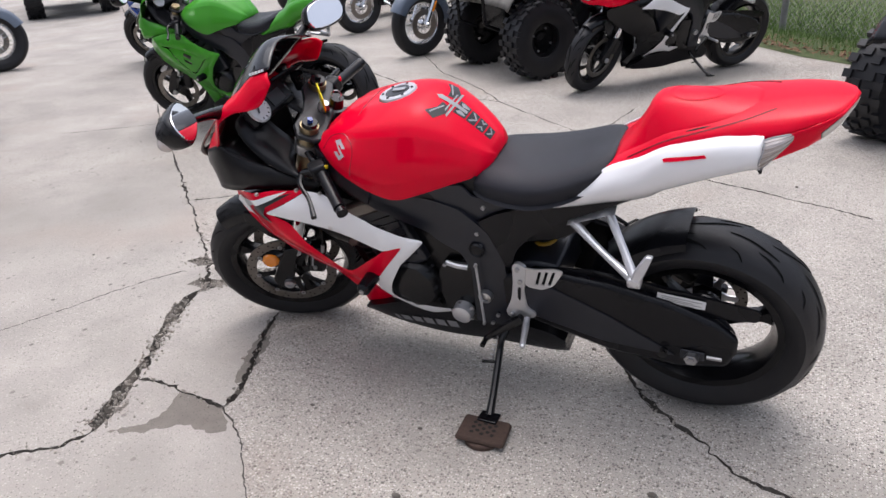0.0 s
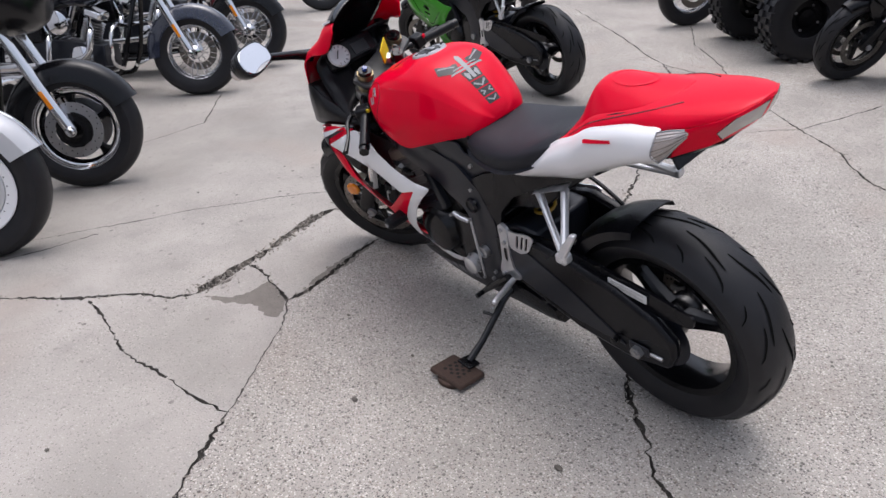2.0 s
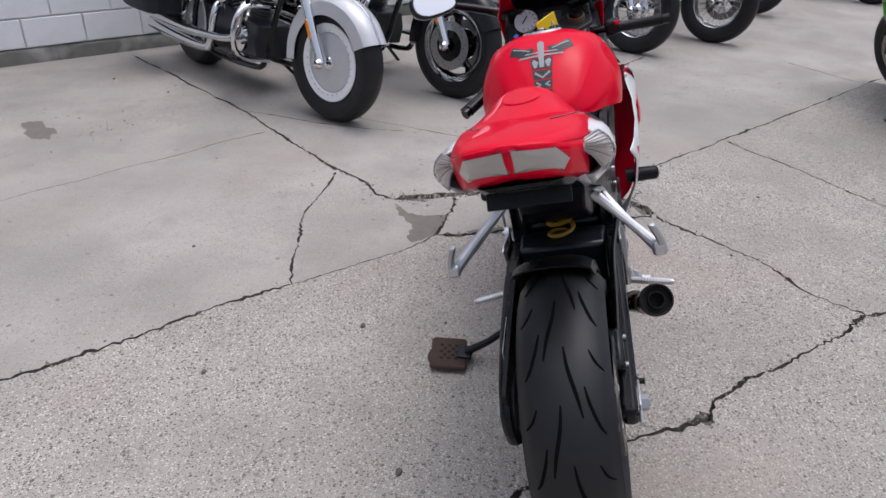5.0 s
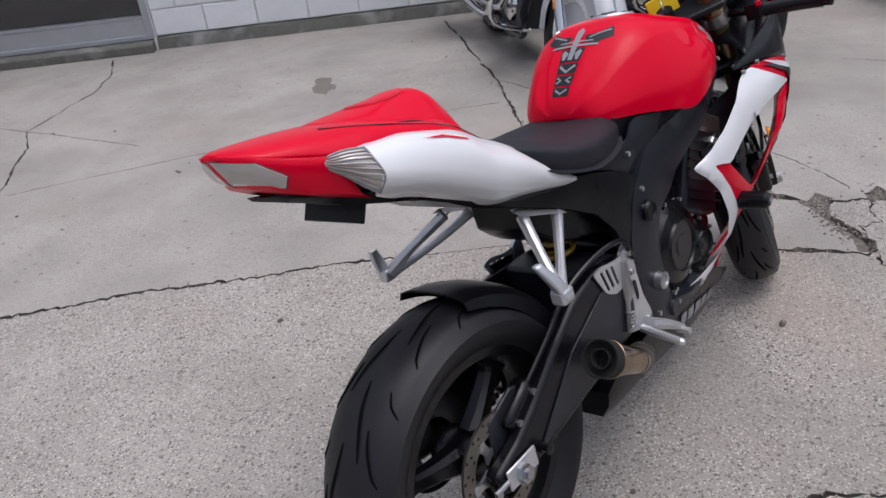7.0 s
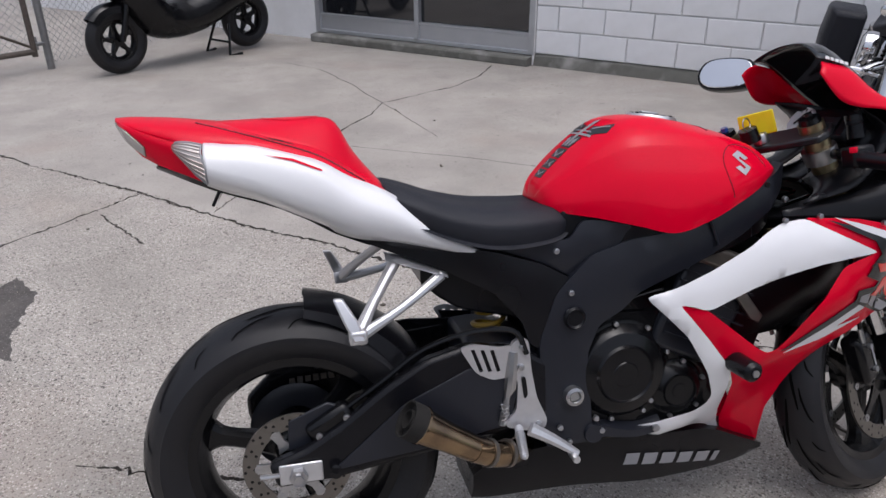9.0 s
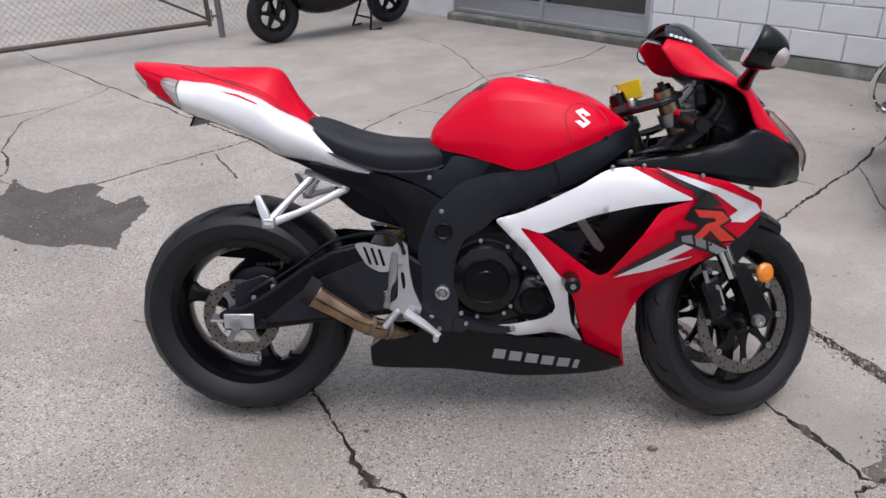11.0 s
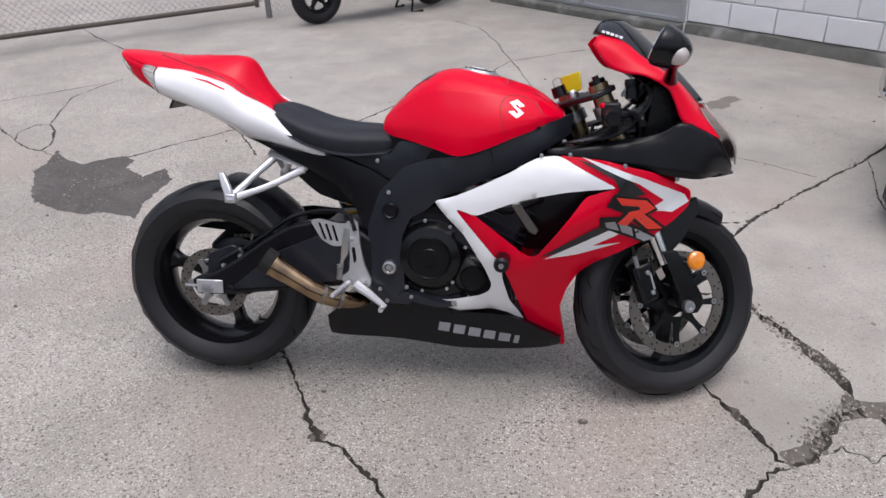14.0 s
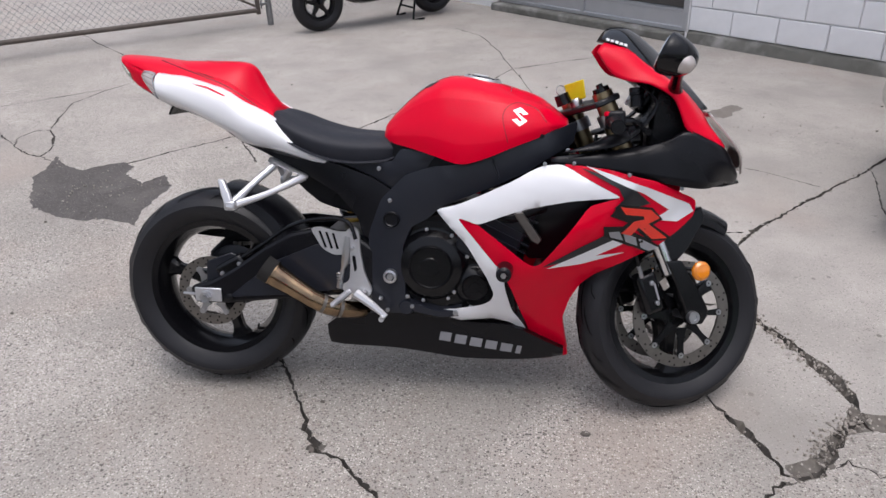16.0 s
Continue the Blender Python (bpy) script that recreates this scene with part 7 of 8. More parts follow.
def cruiser_wheel(parent, name, style, R, rim, w, m):
    if style == "cast":
        wh = wheel(parent, name, R, rim, w, m, 5, 0.4, BLACK, False, 48)
        for s in (1, -1):
            d = part("brake_disc", G().lathe([(0.095, 0.078 * s), (0.146, 0.078 * s), (0.146, 0.083 * s), (0.095, 0.083 * s)], 40, closed=True).tf(m), STEEL, wh, "drilled steel brake disc")
            part("disc_carrier", G().lathe([(0.03, 0.072 * s), (0.05, 0.088 * s), (0.07, 0.084 * s), (0.094, 0.084 * s), (0.094, 0.078 * s)], 10).tf(m), BLACK, d)
            # black dots on the face paint in the shade of drilled holes
            for k in range(30):
                a = 2 * math.pi * k / 30
                r = 0.112 + 0.012 * (k % 3)
                part("disc_hole", G().lathe([(0.0001, 0.0835 * s), (0.0038, 0.0835 * s)], 6, (r * math.cos(a), 0, r * math.sin(a))).tf(m), SOOT_AND_HOLE_BLACK, d)
        part("polished_lip", G().lathe([(rim - 0.026, -0.62 * w), (rim - 0.010, -0.74 * w), (rim + 0.006, -0.80 * w), (rim + 0.004, -0.7 * w)], 48, closed=True).tf(m), CHROME, wh)
        return wh
    g = G().lathe(tyre_profile(R, rim, w, 0.45), 48, closed=True)
    wh = part(name, g.tf(m), RUBBER, parent, "black tyre on a chrome rim")
    part("rim", G().lathe([(rim + 0.006, -0.75 * w), (rim - 0.012, -0.6 * w), (rim - 0.03, -0.2 * w), (rim - 0.03, 0.2 * w), (rim - 0.012, 0.6 * w), (rim + 0.006, 0.75 * w), (rim - 0.02, 0.5 * w), (rim - 0.036, 0), (rim - 0.02, -0.5 * w)], 48, closed=True).tf(m), CHROME, wh)
    part("hub", G().lathe([(0.01, -0.07), (0.03, -0.068), (0.05, -0.05), (0.032, -0.04), (0.032, 0.04), (0.05, 0.05), (0.03, 0.068), (0.01, 0.07)], 20).tf(m), CHROME, wh)
    if style == "solid":
        for s in (1, -1):
            d = part("wheel_disc", G().lathe([(0.03, 0.062 * s), (0.07, 0.06 * s), (rim * 0.74, 0.05 * s), (rim * 0.76, 0.045 * s), (rim - 0.004, 0.052 * s)], 48).tf(m), BRUSHED, wh, "solid brushed disc wheel")
            ring = part("white_ring", G().lathe([(rim * 0.76, 0.050 * s), (rim * 0.78, 0.055 * s), (rim * 0.97, 0.060 * s), (rim * 0.99, 0.056 * s)], 48).tf(m), GLOSS_WHITE, d, "bright white ring with drilled edge")
            # hole shade painted as black dots on the white ring
            for k in range(28):
                a = 2 * math.pi * k / 28
                part("rim_hole", G().lathe([(0.0001, 0.0575 * s), (0.0032, 0.0575 * s)], 8, (rim * 0.82 * math.cos(a), 0, rim * 0.82 * math.sin(a))).tf(m), SOOT_AND_HOLE_BLACK, ring)
    else:
        g = G()
        for k in range(40):
            a, b = 2 * math.pi * k / 40, 2 * math.pi * (k + (3 if k % 2 else -3)) / 40
            s = 1 if k % 4 < 2 else -1
            g.tube([(0.042 * math.cos(b), 0.045 * s, 0.042 * math.sin(b)), ((rim - 0.02) * math.cos(a), 0.0, (rim - 0.02) * math.sin(a))], 0.0024, 4)
        sp = part("wire_spokes", g.tf(m), CHROME, wh)
        tagged(sp, kind="stuff")
    for s in (1,):
        part("brake_disc", G().lathe([(0.09, 0.075 * s), (0.145, 0.075 * s), (0.145, 0.08 * s), (0.09, 0.08 * s)], 36, closed=True).tf(m), DISC, wh)
    return wh


def cruiser(label, place, paint=None, style="spoke", fender=None, bags=False, fairing=False, fat=False, group="cruisers in a row"):
    paint = paint or BLACK
    fender = fender or paint
    B = thing("cruiser_motorcycle", label, "motorcycle", place, group)
    R, w = (0.33, 0.072) if fat else (0.325, 0.062)
    WB = 1.63
    F = Matrix.Translation((WB, 0, R))
    turn = pose(WB - 0.12, 0, 0, 0, 0, 8) @ pose(-(WB - 0.12), 0, 0)
    cruiser_wheel(B, "front_wheel", style, R, 0.215, w, turn @ F)
    cruiser_wheel(B, "rear_wheel", "cast" if style == "cast" else style, R - 0.005, 0.205, w + 0.012, Matrix.Translation((0, 0, R - 0.005)))
    part("front_fender", arc_fender(R + 0.035, (WB, R), 25, 185, w + 0.022, 0.11).tf(turn), fender, B, "deep rounded front mudguard")
    if fat:
        part("fender_trim", G().tube([(WB + (R + 0.037) * math.cos(radians(a)), 0.0, R + (R + 0.037) * math.sin(radians(a))) for a in range(25, 186, 12)], 0.006, 6).tf(turn), CHROME, B)
    part("rear_fender", arc_fender(R + 0.03, (0, R), 35, 200, w + 0.03, 0.13), paint, B, "long rear mudguard")
    for s in (1, -1):
        y = 0.105 * s
        f = part("fork_leg", G().tube([(WB - 0.005, y, R), (WB - 0.16, y, R + 0.34)], [0.033, 0.029], 16).tf(turn), CHROME, B, "polished fork leg")
        part("fork_tube", G().tube([(WB - 0.16, y, R + 0.34), (WB - 0.31, y, R + 0.68)], [0.026, 0.03], 16).tf(turn), CHROME, f)
        part("axle_cap", G().lathe([(0.0001, 0.014 * s), (0.018, 0.012 * s), (0.026, 0.0), (0.03, -0.012 * s)], 14, (WB - 0.004, 0.14 * s, R)).tf(turn), CHROME, f)
        part("reflector", G().box((0, 0, 0), (0.022, 0.006, 0.10)).tf(Matrix.Translation((WB - 0.085, 0.137 * s, R + 0.17)) @ pose(0, 0, 0, 0, -24, 0)).tf(turn), AMBER, f, "amber side reflector", bevel=0.003)
        part("mirror", G().ball((WB - 0.42, 0.42 * s, R + 0.98), (0.012, 0.06, 0.04), 12), CHROME, B)
        part("mirror_rod", G().tube([(WB - 0.44, 0.36 * s, R + 0.78), (WB - 0.42, 0.42 * s, R + 0.97)], 0.006, 6), CHROME, B)
        part("turn_lamp", G().ball((WB - 0.27, 0.2 * s, R + 0.55), (0.035, 0.03, 0.03), 12), CHROME, B)
    part("handlebar", G().tube([(WB - 0.62, -0.40, R + 0.74), (WB - 0.48, -0.34, R + 0.77), (WB - 0.38, -0.12, R + 0.80), (WB - 0.37, 0, R + 0.74), (WB - 0.38, 0.12, R + 0.80), (WB - 0.48, 0.34, R + 0.77), (WB - 0.62, 0.40, R + 0.74)], 0.014, 10, 4), CHROME, B, "wide chrome handlebar")
    for s in (1, -1):
        part("grip", G().tube([(WB - 0.54, 0.37 * s, R + 0.755), (WB - 0.65, 0.41 * s, R + 0.735)], 0.02, 10), BLACK, B)
    if fairing:
        rows = []
        for x, ww, z0, z1 in ((WB - 0.05, 0.10, R + 0.55, R + 0.72), (WB - 0.12, 0.30, R + 0.5, R + 0.85), (WB - 0.25, 0.38, R + 0.48, R + 0.92), (WB - 0.36, 0.36, R + 0.52, R + 0.86)):
            rows.append([(x, ww * math.cos(a), 0.5 * (z0 + z1) + 0.5 * (z1 - z0) * math.sin(a)) for a in [2 * math.pi * k / 14 for k in range(14)]])
        part("front_fairing", G().loft(rows, 3), paint, B, "bulbous handlebar fairing", angle=60)
    lamp = part("headlamp", G().lathe([(0.0001, 0.10), (0.06, 0.07), (0.088, 0.02), (0.09, -0.04), (0.082, -0.05)], 24, m=pose(0, 0, 0, 0, 0, 90)).tf(Matrix.Translation((WB - 0.17, 0, R + 0.62))), CHROME, B, "round chrome headlamp")
    part("lens", G().lathe([(0.0001, 0.012), (0.05, 0.008), (0.083, 0.0)], 24, m=pose(0, 0, 0, 0, 0, -90)).tf(Matrix.Translation((WB - 0.12, 0, R + 0.62))), LENS, lamp)
    sec = lambda x, zt, zb, ww: [(x, ww * math.cos(a), 0.5 * (zt + zb) + 0.5 * (zt - zb) * math.sin(a)) for a in [2 * math.pi * k / 14 for k in range(14)]]
    part("fuel_tank", G().loft([sec(0.62, 0.82, 0.74, 0.05), sec(0.70, 0.88, 0.71, 0.11), sec(0.88, 0.93, 0.70, 0.155), sec(1.05, 0.95, 0.74, 0.16), sec(1.18, 0.93, 0.79, 0.11), sec(1.23, 0.90, 0.83, 0.05)], 4, across=2), paint, B, "teardrop fuel tank", angle=60)
    part("seat", G().loft([sec(0.02, 0.80, 0.72, 0.09), sec(0.12, 0.83, 0.69, 0.13), sec(0.25, 0.80, 0.67, 0.14), sec(0.36, 0.74, 0.62, 0.17), sec(0.5, 0.73, 0.63, 0.17), sec(0.62, 0.77, 0.68, 0.10), sec(0.68, 0.79, 0.73, 0.06)], 3, across=2), SEAT, B, "stepped black leather seat", angle=70)
    part("frame", G().tube([(1.30, 0.0, 0.92), (1.20, 0.1, 0.55), (1.10, 0.12, 0.25), (0.95, 0.13, 0.18), (0.35, 0.13, 0.18), (0.15, 0.12, 0.3), (0.3, 0.1, 0.62), (0.8, 0.03, 0.74)], 0.018, 8, 3), BLACK, B)
    part("frame_tube", G().tube([(1.30, 0.0, 0.92), (1.20, -0.1, 0.55), (1.10, -0.12, 0.25), (0.95, -0.13, 0.18), (0.35, -0.13, 0.18), (0.15, -0.12, 0.3), (0.3, -0.1, 0.62), (0.8, -0.03, 0.74)], 0.018, 8, 3), BLACK, B)
    eng = part("engine", G().loft([[(x, -0.11, z0), (x, 0.11, z0), (x, 0.13, 0.5 * (z0 + z1)), (x, 0.11, z1), (x, -0.11, z1), (x, -0.13, 0.5 * (z0 + z1))] for x, z0, z1 in ((0.35, 0.24, 0.44), (0.5, 0.2, 0.48), (0.75, 0.19, 0.46), (0.98, 0.22, 0.42))], 3), FRAME, B, "v-twin crankcase", bevel=0.01)
    for k, (x, lean) in enumerate(((0.60, -24), (0.82, 24))):
        cm = Matrix.Translation((x, 0, 0.44)) @ pose(0, 0, 0, 0, lean, 0)
        cyl = part("cylinder", G().lathe([(0.05, -0.02), (0.05, 0.24)], 16, m=pose(0, 0, 0, 90)).tf(cm), FRAME, eng)
        for j in range(8):
            part("cooling_fin", G().lathe([(0.05, 0.022 * j), (0.078, 0.022 * j + 0.002), (0.078, 0.022 * j + 0.006), (0.05, 0.022 * j + 0.008)], 16, m=pose(0, 0, 0, 90)).tf(cm), STEEL, cyl)
        part("rocker_box", G().box((0, 0, 0.22), (0.14, 0.15, 0.07)).tf(cm), CHROME, cyl, bevel=0.02)
        part("pushrod_tube", G().tube([(0.02 * (1 if k else -1), -0.105, 0.0), (0.0, -0.09, 0.20)], 0.011, 8).tf(cm), CHROME, cyl)
    part("air_cleaner", G().lathe([(0.0001, -0.05), (0.06, -0.05), (0.085, -0.035), (0.09, 0.0), (0.088, 0.02)], 28, (0.70, -0.17, 0.60)), CHROME, eng, "round chrome air cleaner")
    part("cam_cover", G().lathe([(0.0001, -0.03), (0.06, -0.028), (0.09, -0.01), (0.095, 0.01)], 24, (0.80, -0.135, 0.33)), CHROME, eng)
    part("primary_cover", G().loft([[(x, 0.125, 0.33 - h), (x, 0.17, 0.33 - h * 0.8), (x, 0.175, 0.33 + h * 0.8), (x, 0.125, 0.33 + h)] for x, h in ((0.34, 0.05), (0.40, 0.1), (0.6, 0.1), (0.8, 0.105), (0.9, 0.06))], 3), CHROME, eng, "chrome primary cover", bevel=0.008)
    for z0, z1, x1 in ((0.50, 0.30, -0.35), (0.46, 0.22, -0.28)):
        part("exhaust_pipe", G().tube([(0.9 if z0 > 0.48 else 0.56, -0.1, z0 + 0.06), (0.93 if z0 > 0.48 else 0.60, -0.19, z0), (0.86 if z0 > 0.48 else 0.56, -0.21, z1 + 0.04), (0.5, -0.22, z1), (0.2, -0.225, z1), (x1, -0.23, z1 + 0.03)], [0.024, 0.024, 0.024, 0.028, 0.042, 0.044], 14, 5), CHROME, B, "long chrome exhaust pipe")
    part("engine_guard", G().tube([(1.16, -0.06, 0.55), (1.17, -0.28, 0.56), (1.17, -0.36, 0.46), (1.15, -0.33, 0.30), (1.1, -0.1, 0.24)], 0.015, 10, 4), CHROME, B, "chrome crash bar")
    part("engine_guard_bar", G().tube([(1.16, 0.06, 0.55), (1.17, 0.28, 0.56), (1.17, 0.36, 0.46), (1.15, 0.33, 0.30), (1.1, 0.1, 0.24)], 0.015, 10, 4), CHROME, B)
    for s in (1, -1):
        part("floorboard", G().box((0.98, 0.27 * s, 0.27), (0.30, 0.10, 0.02)), PLASTIC, B, "rubber footboard", bevel=0.006)
        if bags:
            part("saddlebag", G().loft([[(x, (0.20 + d * b) * s, 0.36 + 0.34 * z * h + 0.12 * (1 - h)) for b, z in ((0, 0), (1, 0), (1.05, 0.5), (1, 1), (0, 1))] for x, d, h in ((-0.42, 0.14, 0.8), (-0.36, 0.2, 0.95), (-0.1, 0.22, 1.0), (0.1, 0.2, 1.0), (0.15, 0.16, 0.9))], 2), paint if fairing else SEAT, B, "hard side case" if fairing else "black leather saddlebag", bevel=0.02)
        part("shock", G().tube([(0.05, 0.15 * s, R), (0.22, 0.15 * s, 0.66)], [0.02, 0.03], 10), CHROME, B)
    part("tail_lamp", G().ball((-0.33, 0, 0.56), (0.04, 0.06, 0.05), 12), DARK_RED, B)
    part("battery_box", G().box((0.42, 0, 0.55), (0.2, 0.24, 0.2)), BLACK, B, bevel=0.02)
    part("side_stand", G().tube([(0.75, 0.14, 0.2), (0.70, 0.36, 0.02)], 0.012, 8), BLACK, B)
    return B


def parked(x, y, heading, wb, lean=0.0):
    """Pose of a machine whose front tyre stands at x, y; its own x runs along heading from the rear axle."""
    a = radians(heading)
    return pose(x - wb * math.cos(a), y - wb * math.sin(a), 0, 0, 0, heading) @ pose(0, 0, 0, -lean, 0, 0)


cruiser("black and silver cruiser with solid bright disc wheels by the wall", parked(2.596, 1.321, -129, 1.63, 6), BLACK, "solid", SILVER, True, False, True)
cruiser("black touring motorcycle with black cast wheels and handlebar fairing", parked(3.199, 0.726, -128, 1.63, 6), BLACK, "cast", BLACK, True, True)
cruiser("dark navy cruiser with wire wheels and chrome engine", parked(4.690, -0.481, -131, 1.63, 6), NAVY, "spoke", NAVY, True)
cruiser("black cruiser with wire wheels and polished fork legs", parked(5.230, -1.167, -131, 1.63, 6), BLACK, "spoke", BLACK, True)
cruiser("dark red cruiser with wire wheels in the row", parked(6.647, -1.760, -131, 1.63, 6), DARK_RED, "spoke", DARK_RED, True)
cruiser("grey cruiser with wire wheels at the far end", parked(7.617, -3.226, -131, 1.63, 6), SLATE, "spoke", SLATE, True)
cruiser("slate blue cruiser with wire wheels and amber lamps", parked(3.320, -4.884, 56, 1.55, 6), SLATE, "spoke", SLATE, False, group="machines in the far row")
cruiser("black cruiser with chrome fork legs in the far row", parked(4.800, -6.030, 56, 1.6, 6), BLACK, "spoke", BLACK, False, group="machines in the far row")
cruiser("white cruiser with chrome handlebar in the far row", parked(5.782, -6.765, 56, 1.6, 6), SILVER, "spoke", WHITE, True, group="machines in the far row")
cruiser("black cruiser with wide handlebar in the far row", parked(6.742, -7.449, 56, 1.6, 6), BLACK, "spoke", BLACK, False, group="machines in the far row")


# ---- other sport machines ----
sport_bike("sport_motorcycle", "green sport motorcycle with black wheels on its side stand", parked(3.967, -2.237, -2, 1.40, 10) @ pose(0.02, 0, 0), GREEN, GREEN, GREEN, GREEN, BLACK, False, 18, group="sport motorcycles")
sport_bike("sport_motorcycle", "red, white and black sport motorcycle with tribal flank graphics", parked(1.327, -3.738, 49.5, 1.40, 10) @ pose(0.02, 0, 0), RED, RED, WHITE, WHITE, BLACK, False, 18, lower=BLACK, group="sport motorcycles")
sport_bike("sport_motorcycle", "blue and white sport motorcycle with yellow nose", parked(6.159, -4.058, -6, 1.40, 10) @ pose(0.02, 0, 0), BLUE, YELLOW, WHITE, SILVER, BLACK, False, 18, lower=BLUE, group="sport motorcycles")


# ---- quad bikes and utility vehicle ----
def knobby(parent, name, R, w, m):
    wh = part(name, G().lathe([(0.14, -w * 0.8), (0.19, -w), (R * 0.82, -w * 1.02), (R * 0.96, -w * 0.9), (R * 0.98, 0), (R * 0.96, w * 0.9), (R * 0.82, w * 1.02), (0.19, w), (0.14, w * 0.8)], 36, closed=True).tf(m), RUBBER, parent, "knobbly black all-terrain tyre")
    knob = G()
    for k in range(22):
        a = 2 * math.pi * k / 22
        for y, off in ((-0.85 * w, 0), (-0.3 * w, 0.5), (0.3 * w, 0), (0.85 * w, 0.5)):
            q = Matrix.Rotation(-(a + off * 2 * math.pi / 22), 4, "Y") @ Matrix.Translation((R * 0.975, y, 0))
            b = G().box((0, 0, 0), (0.03, w * 0.42, 0.045)).tf(q)
            knob.add(b.v, b.f)
    tagged(part("knobbly_tread", knob.tf(m), RUBBER, wh, smooth=False), kind="stuff")
    part("rim", G().lathe([(0.0001, -w * 0.3), (0.06, -w * 0.35), (0.075, -w * 0.2), (0.12, -w * 0.25), (0.15, -w * 0.75), (0.155, -w * 0.7), (0.13, 0.0), (0.155, w * 0.7), (0.15, w * 0.75), (0.12, w * 0.25), (0.075, w * 0.2), (0.06, w * 0.35), (0.0001, w * 0.3)], 28).tf(m), BLACK, wh, "black steel rim")
    for k in range(4):
        for s in (1, -1):
            a = math.pi * k / 2 + 0.4
            part("lug_nut", G().lathe([(0.0001, 0.012 * s), (0.009, 0.012 * s), (0.009, 0.0)], 6, (0.095 * math.cos(a), w * 0.27 * s, 0.095 * math.sin(a))).tf(m), STEEL, wh)
    return wh


def quad(label, place, paint, group):
    B = thing("quad_bike", label, "quad bike", place, group)
    for x in (0.0, 1.25):
        for s in (1, -1):
            knobby(B, "front_tyre" if x else "rear_tyre", 0.315, 0.115, Matrix.Translation((x, 0.45 * s, 0.315)))
            part("suspension_arm", G().tube([(x, 0.12 * s, 0.30), (x, 0.36 * s, 0.31)], 0.02, 8), BLACK, B)
            part("shock", G().tube([(x - 0.04, 0.14 * s, 0.62), (x, 0.33 * s, 0.33)], 0.03, 8), BLACK, B)
    part("chassis", G().loft([[(x, -w, z0), (x, w, z0), (x, w, z1), (x, -w, z1)] for x, w, z0, z1 in ((-0.15, 0.18, 0.35, 0.6), (0.3, 0.2, 0.26, 0.62), (0.9, 0.2, 0.26, 0.62), (1.4, 0.16, 0.35, 0.58))], 2), BLACK, B, bevel=0.02)
    for x, lab in ((0.0, "rear_fender"), (1.25, "front_fender")):
        for s in (1, -1):
            secs = []
            for k in range(7):
                a = radians(30 + 20 * k)
                r = 0.38
                secs.append([(x + r * math.cos(a), y * s, 0.40 + r * math.sin(a) * 1.08 - drop) for y, drop in ((0.10, -0.01), (0.26, 0.0), (0.42, 0.012), (0.46, 0.04))])
            f = part(lab, G().loft(secs, 3, closed=False), paint, B, "flared mudguard")
            f.modifiers.new("thick", "SOLIDIFY").thickness = 0.012
    part("hood", G().loft([[(x, -w, z0), (x, -w * 0.7, z1), (x, w * 0.7, z1), (x, w, z0)] for x, w, z0, z1 in ((0.72, 0.14, 0.70, 0.90), (0.95, 0.2, 0.66, 0.95), (1.25, 0.26, 0.64, 0.88), (1.5, 0.24, 0.58, 0.74))], 3), paint, B, "moulded hood", bevel=0.02)
    part("seat", G().loft([[(x, -w, z0), (x, -w * 0.9, z1), (x, w * 0.9, z1), (x, w, z0)] for x, w, z0, z1 in ((-0.15, 0.16, 0.72, 0.86), (0.2, 0.17, 0.68, 0.82), (0.7, 0.12, 0.68, 0.86))], 3), SEAT, B, "black quad seat", bevel=0.03)
    part("handlebar", G().tube([(0.72, -0.38, 1.02), (0.82, -0.15, 1.05), (0.84, 0.15, 1.05), (0.72, 0.38, 1.02)], 0.014, 8, 3), BLACK, B)
    for x0, x1, z in ((1.0, 1.55, 0.93), (-0.45, 0.1, 0.90)):
        rk = part("cargo_rack", G().tube([(x0, -0.3, z), (x1, -0.36, z), (x1, 0.36, z), (x0, 0.3, z), (x0, -0.3, z)], 0.013, 8), BLACK, B, "tubular cargo rack")
        for y in (-0.2, -0.1, 0.0, 0.1, 0.2):
            part("rack_bar", G().tube([(x0, y, z), (x1, y * 1.15, z)], 0.009, 6), BLACK, rk)
    part("bumper", G().tube([(1.45, -0.2, 0.38), (1.62, -0.2, 0.45), (1.64, -0.2, 0.72), (1.64, 0.2, 0.72), (1.62, 0.2, 0.45), (1.45, 0.2, 0.38)], 0.017, 8), BLACK, B, "black tubular bumper")
    for s in (1, -1):
        part("headlamp", G().ball((1.50, 0.19 * s, 0.70), (0.03, 0.06, 0.04), 12), LENS, B)
    return B


quad("camouflage quad bike with knobbly black tyres", parked(2.215, -4.345, 56, 1.25), CAMO, "quad bikes")
quad("black quad bike with knobbly tyres at the lot's edge", parked(-1.017, -2.738, 55, 1.25), BLACK, "quad bikes")


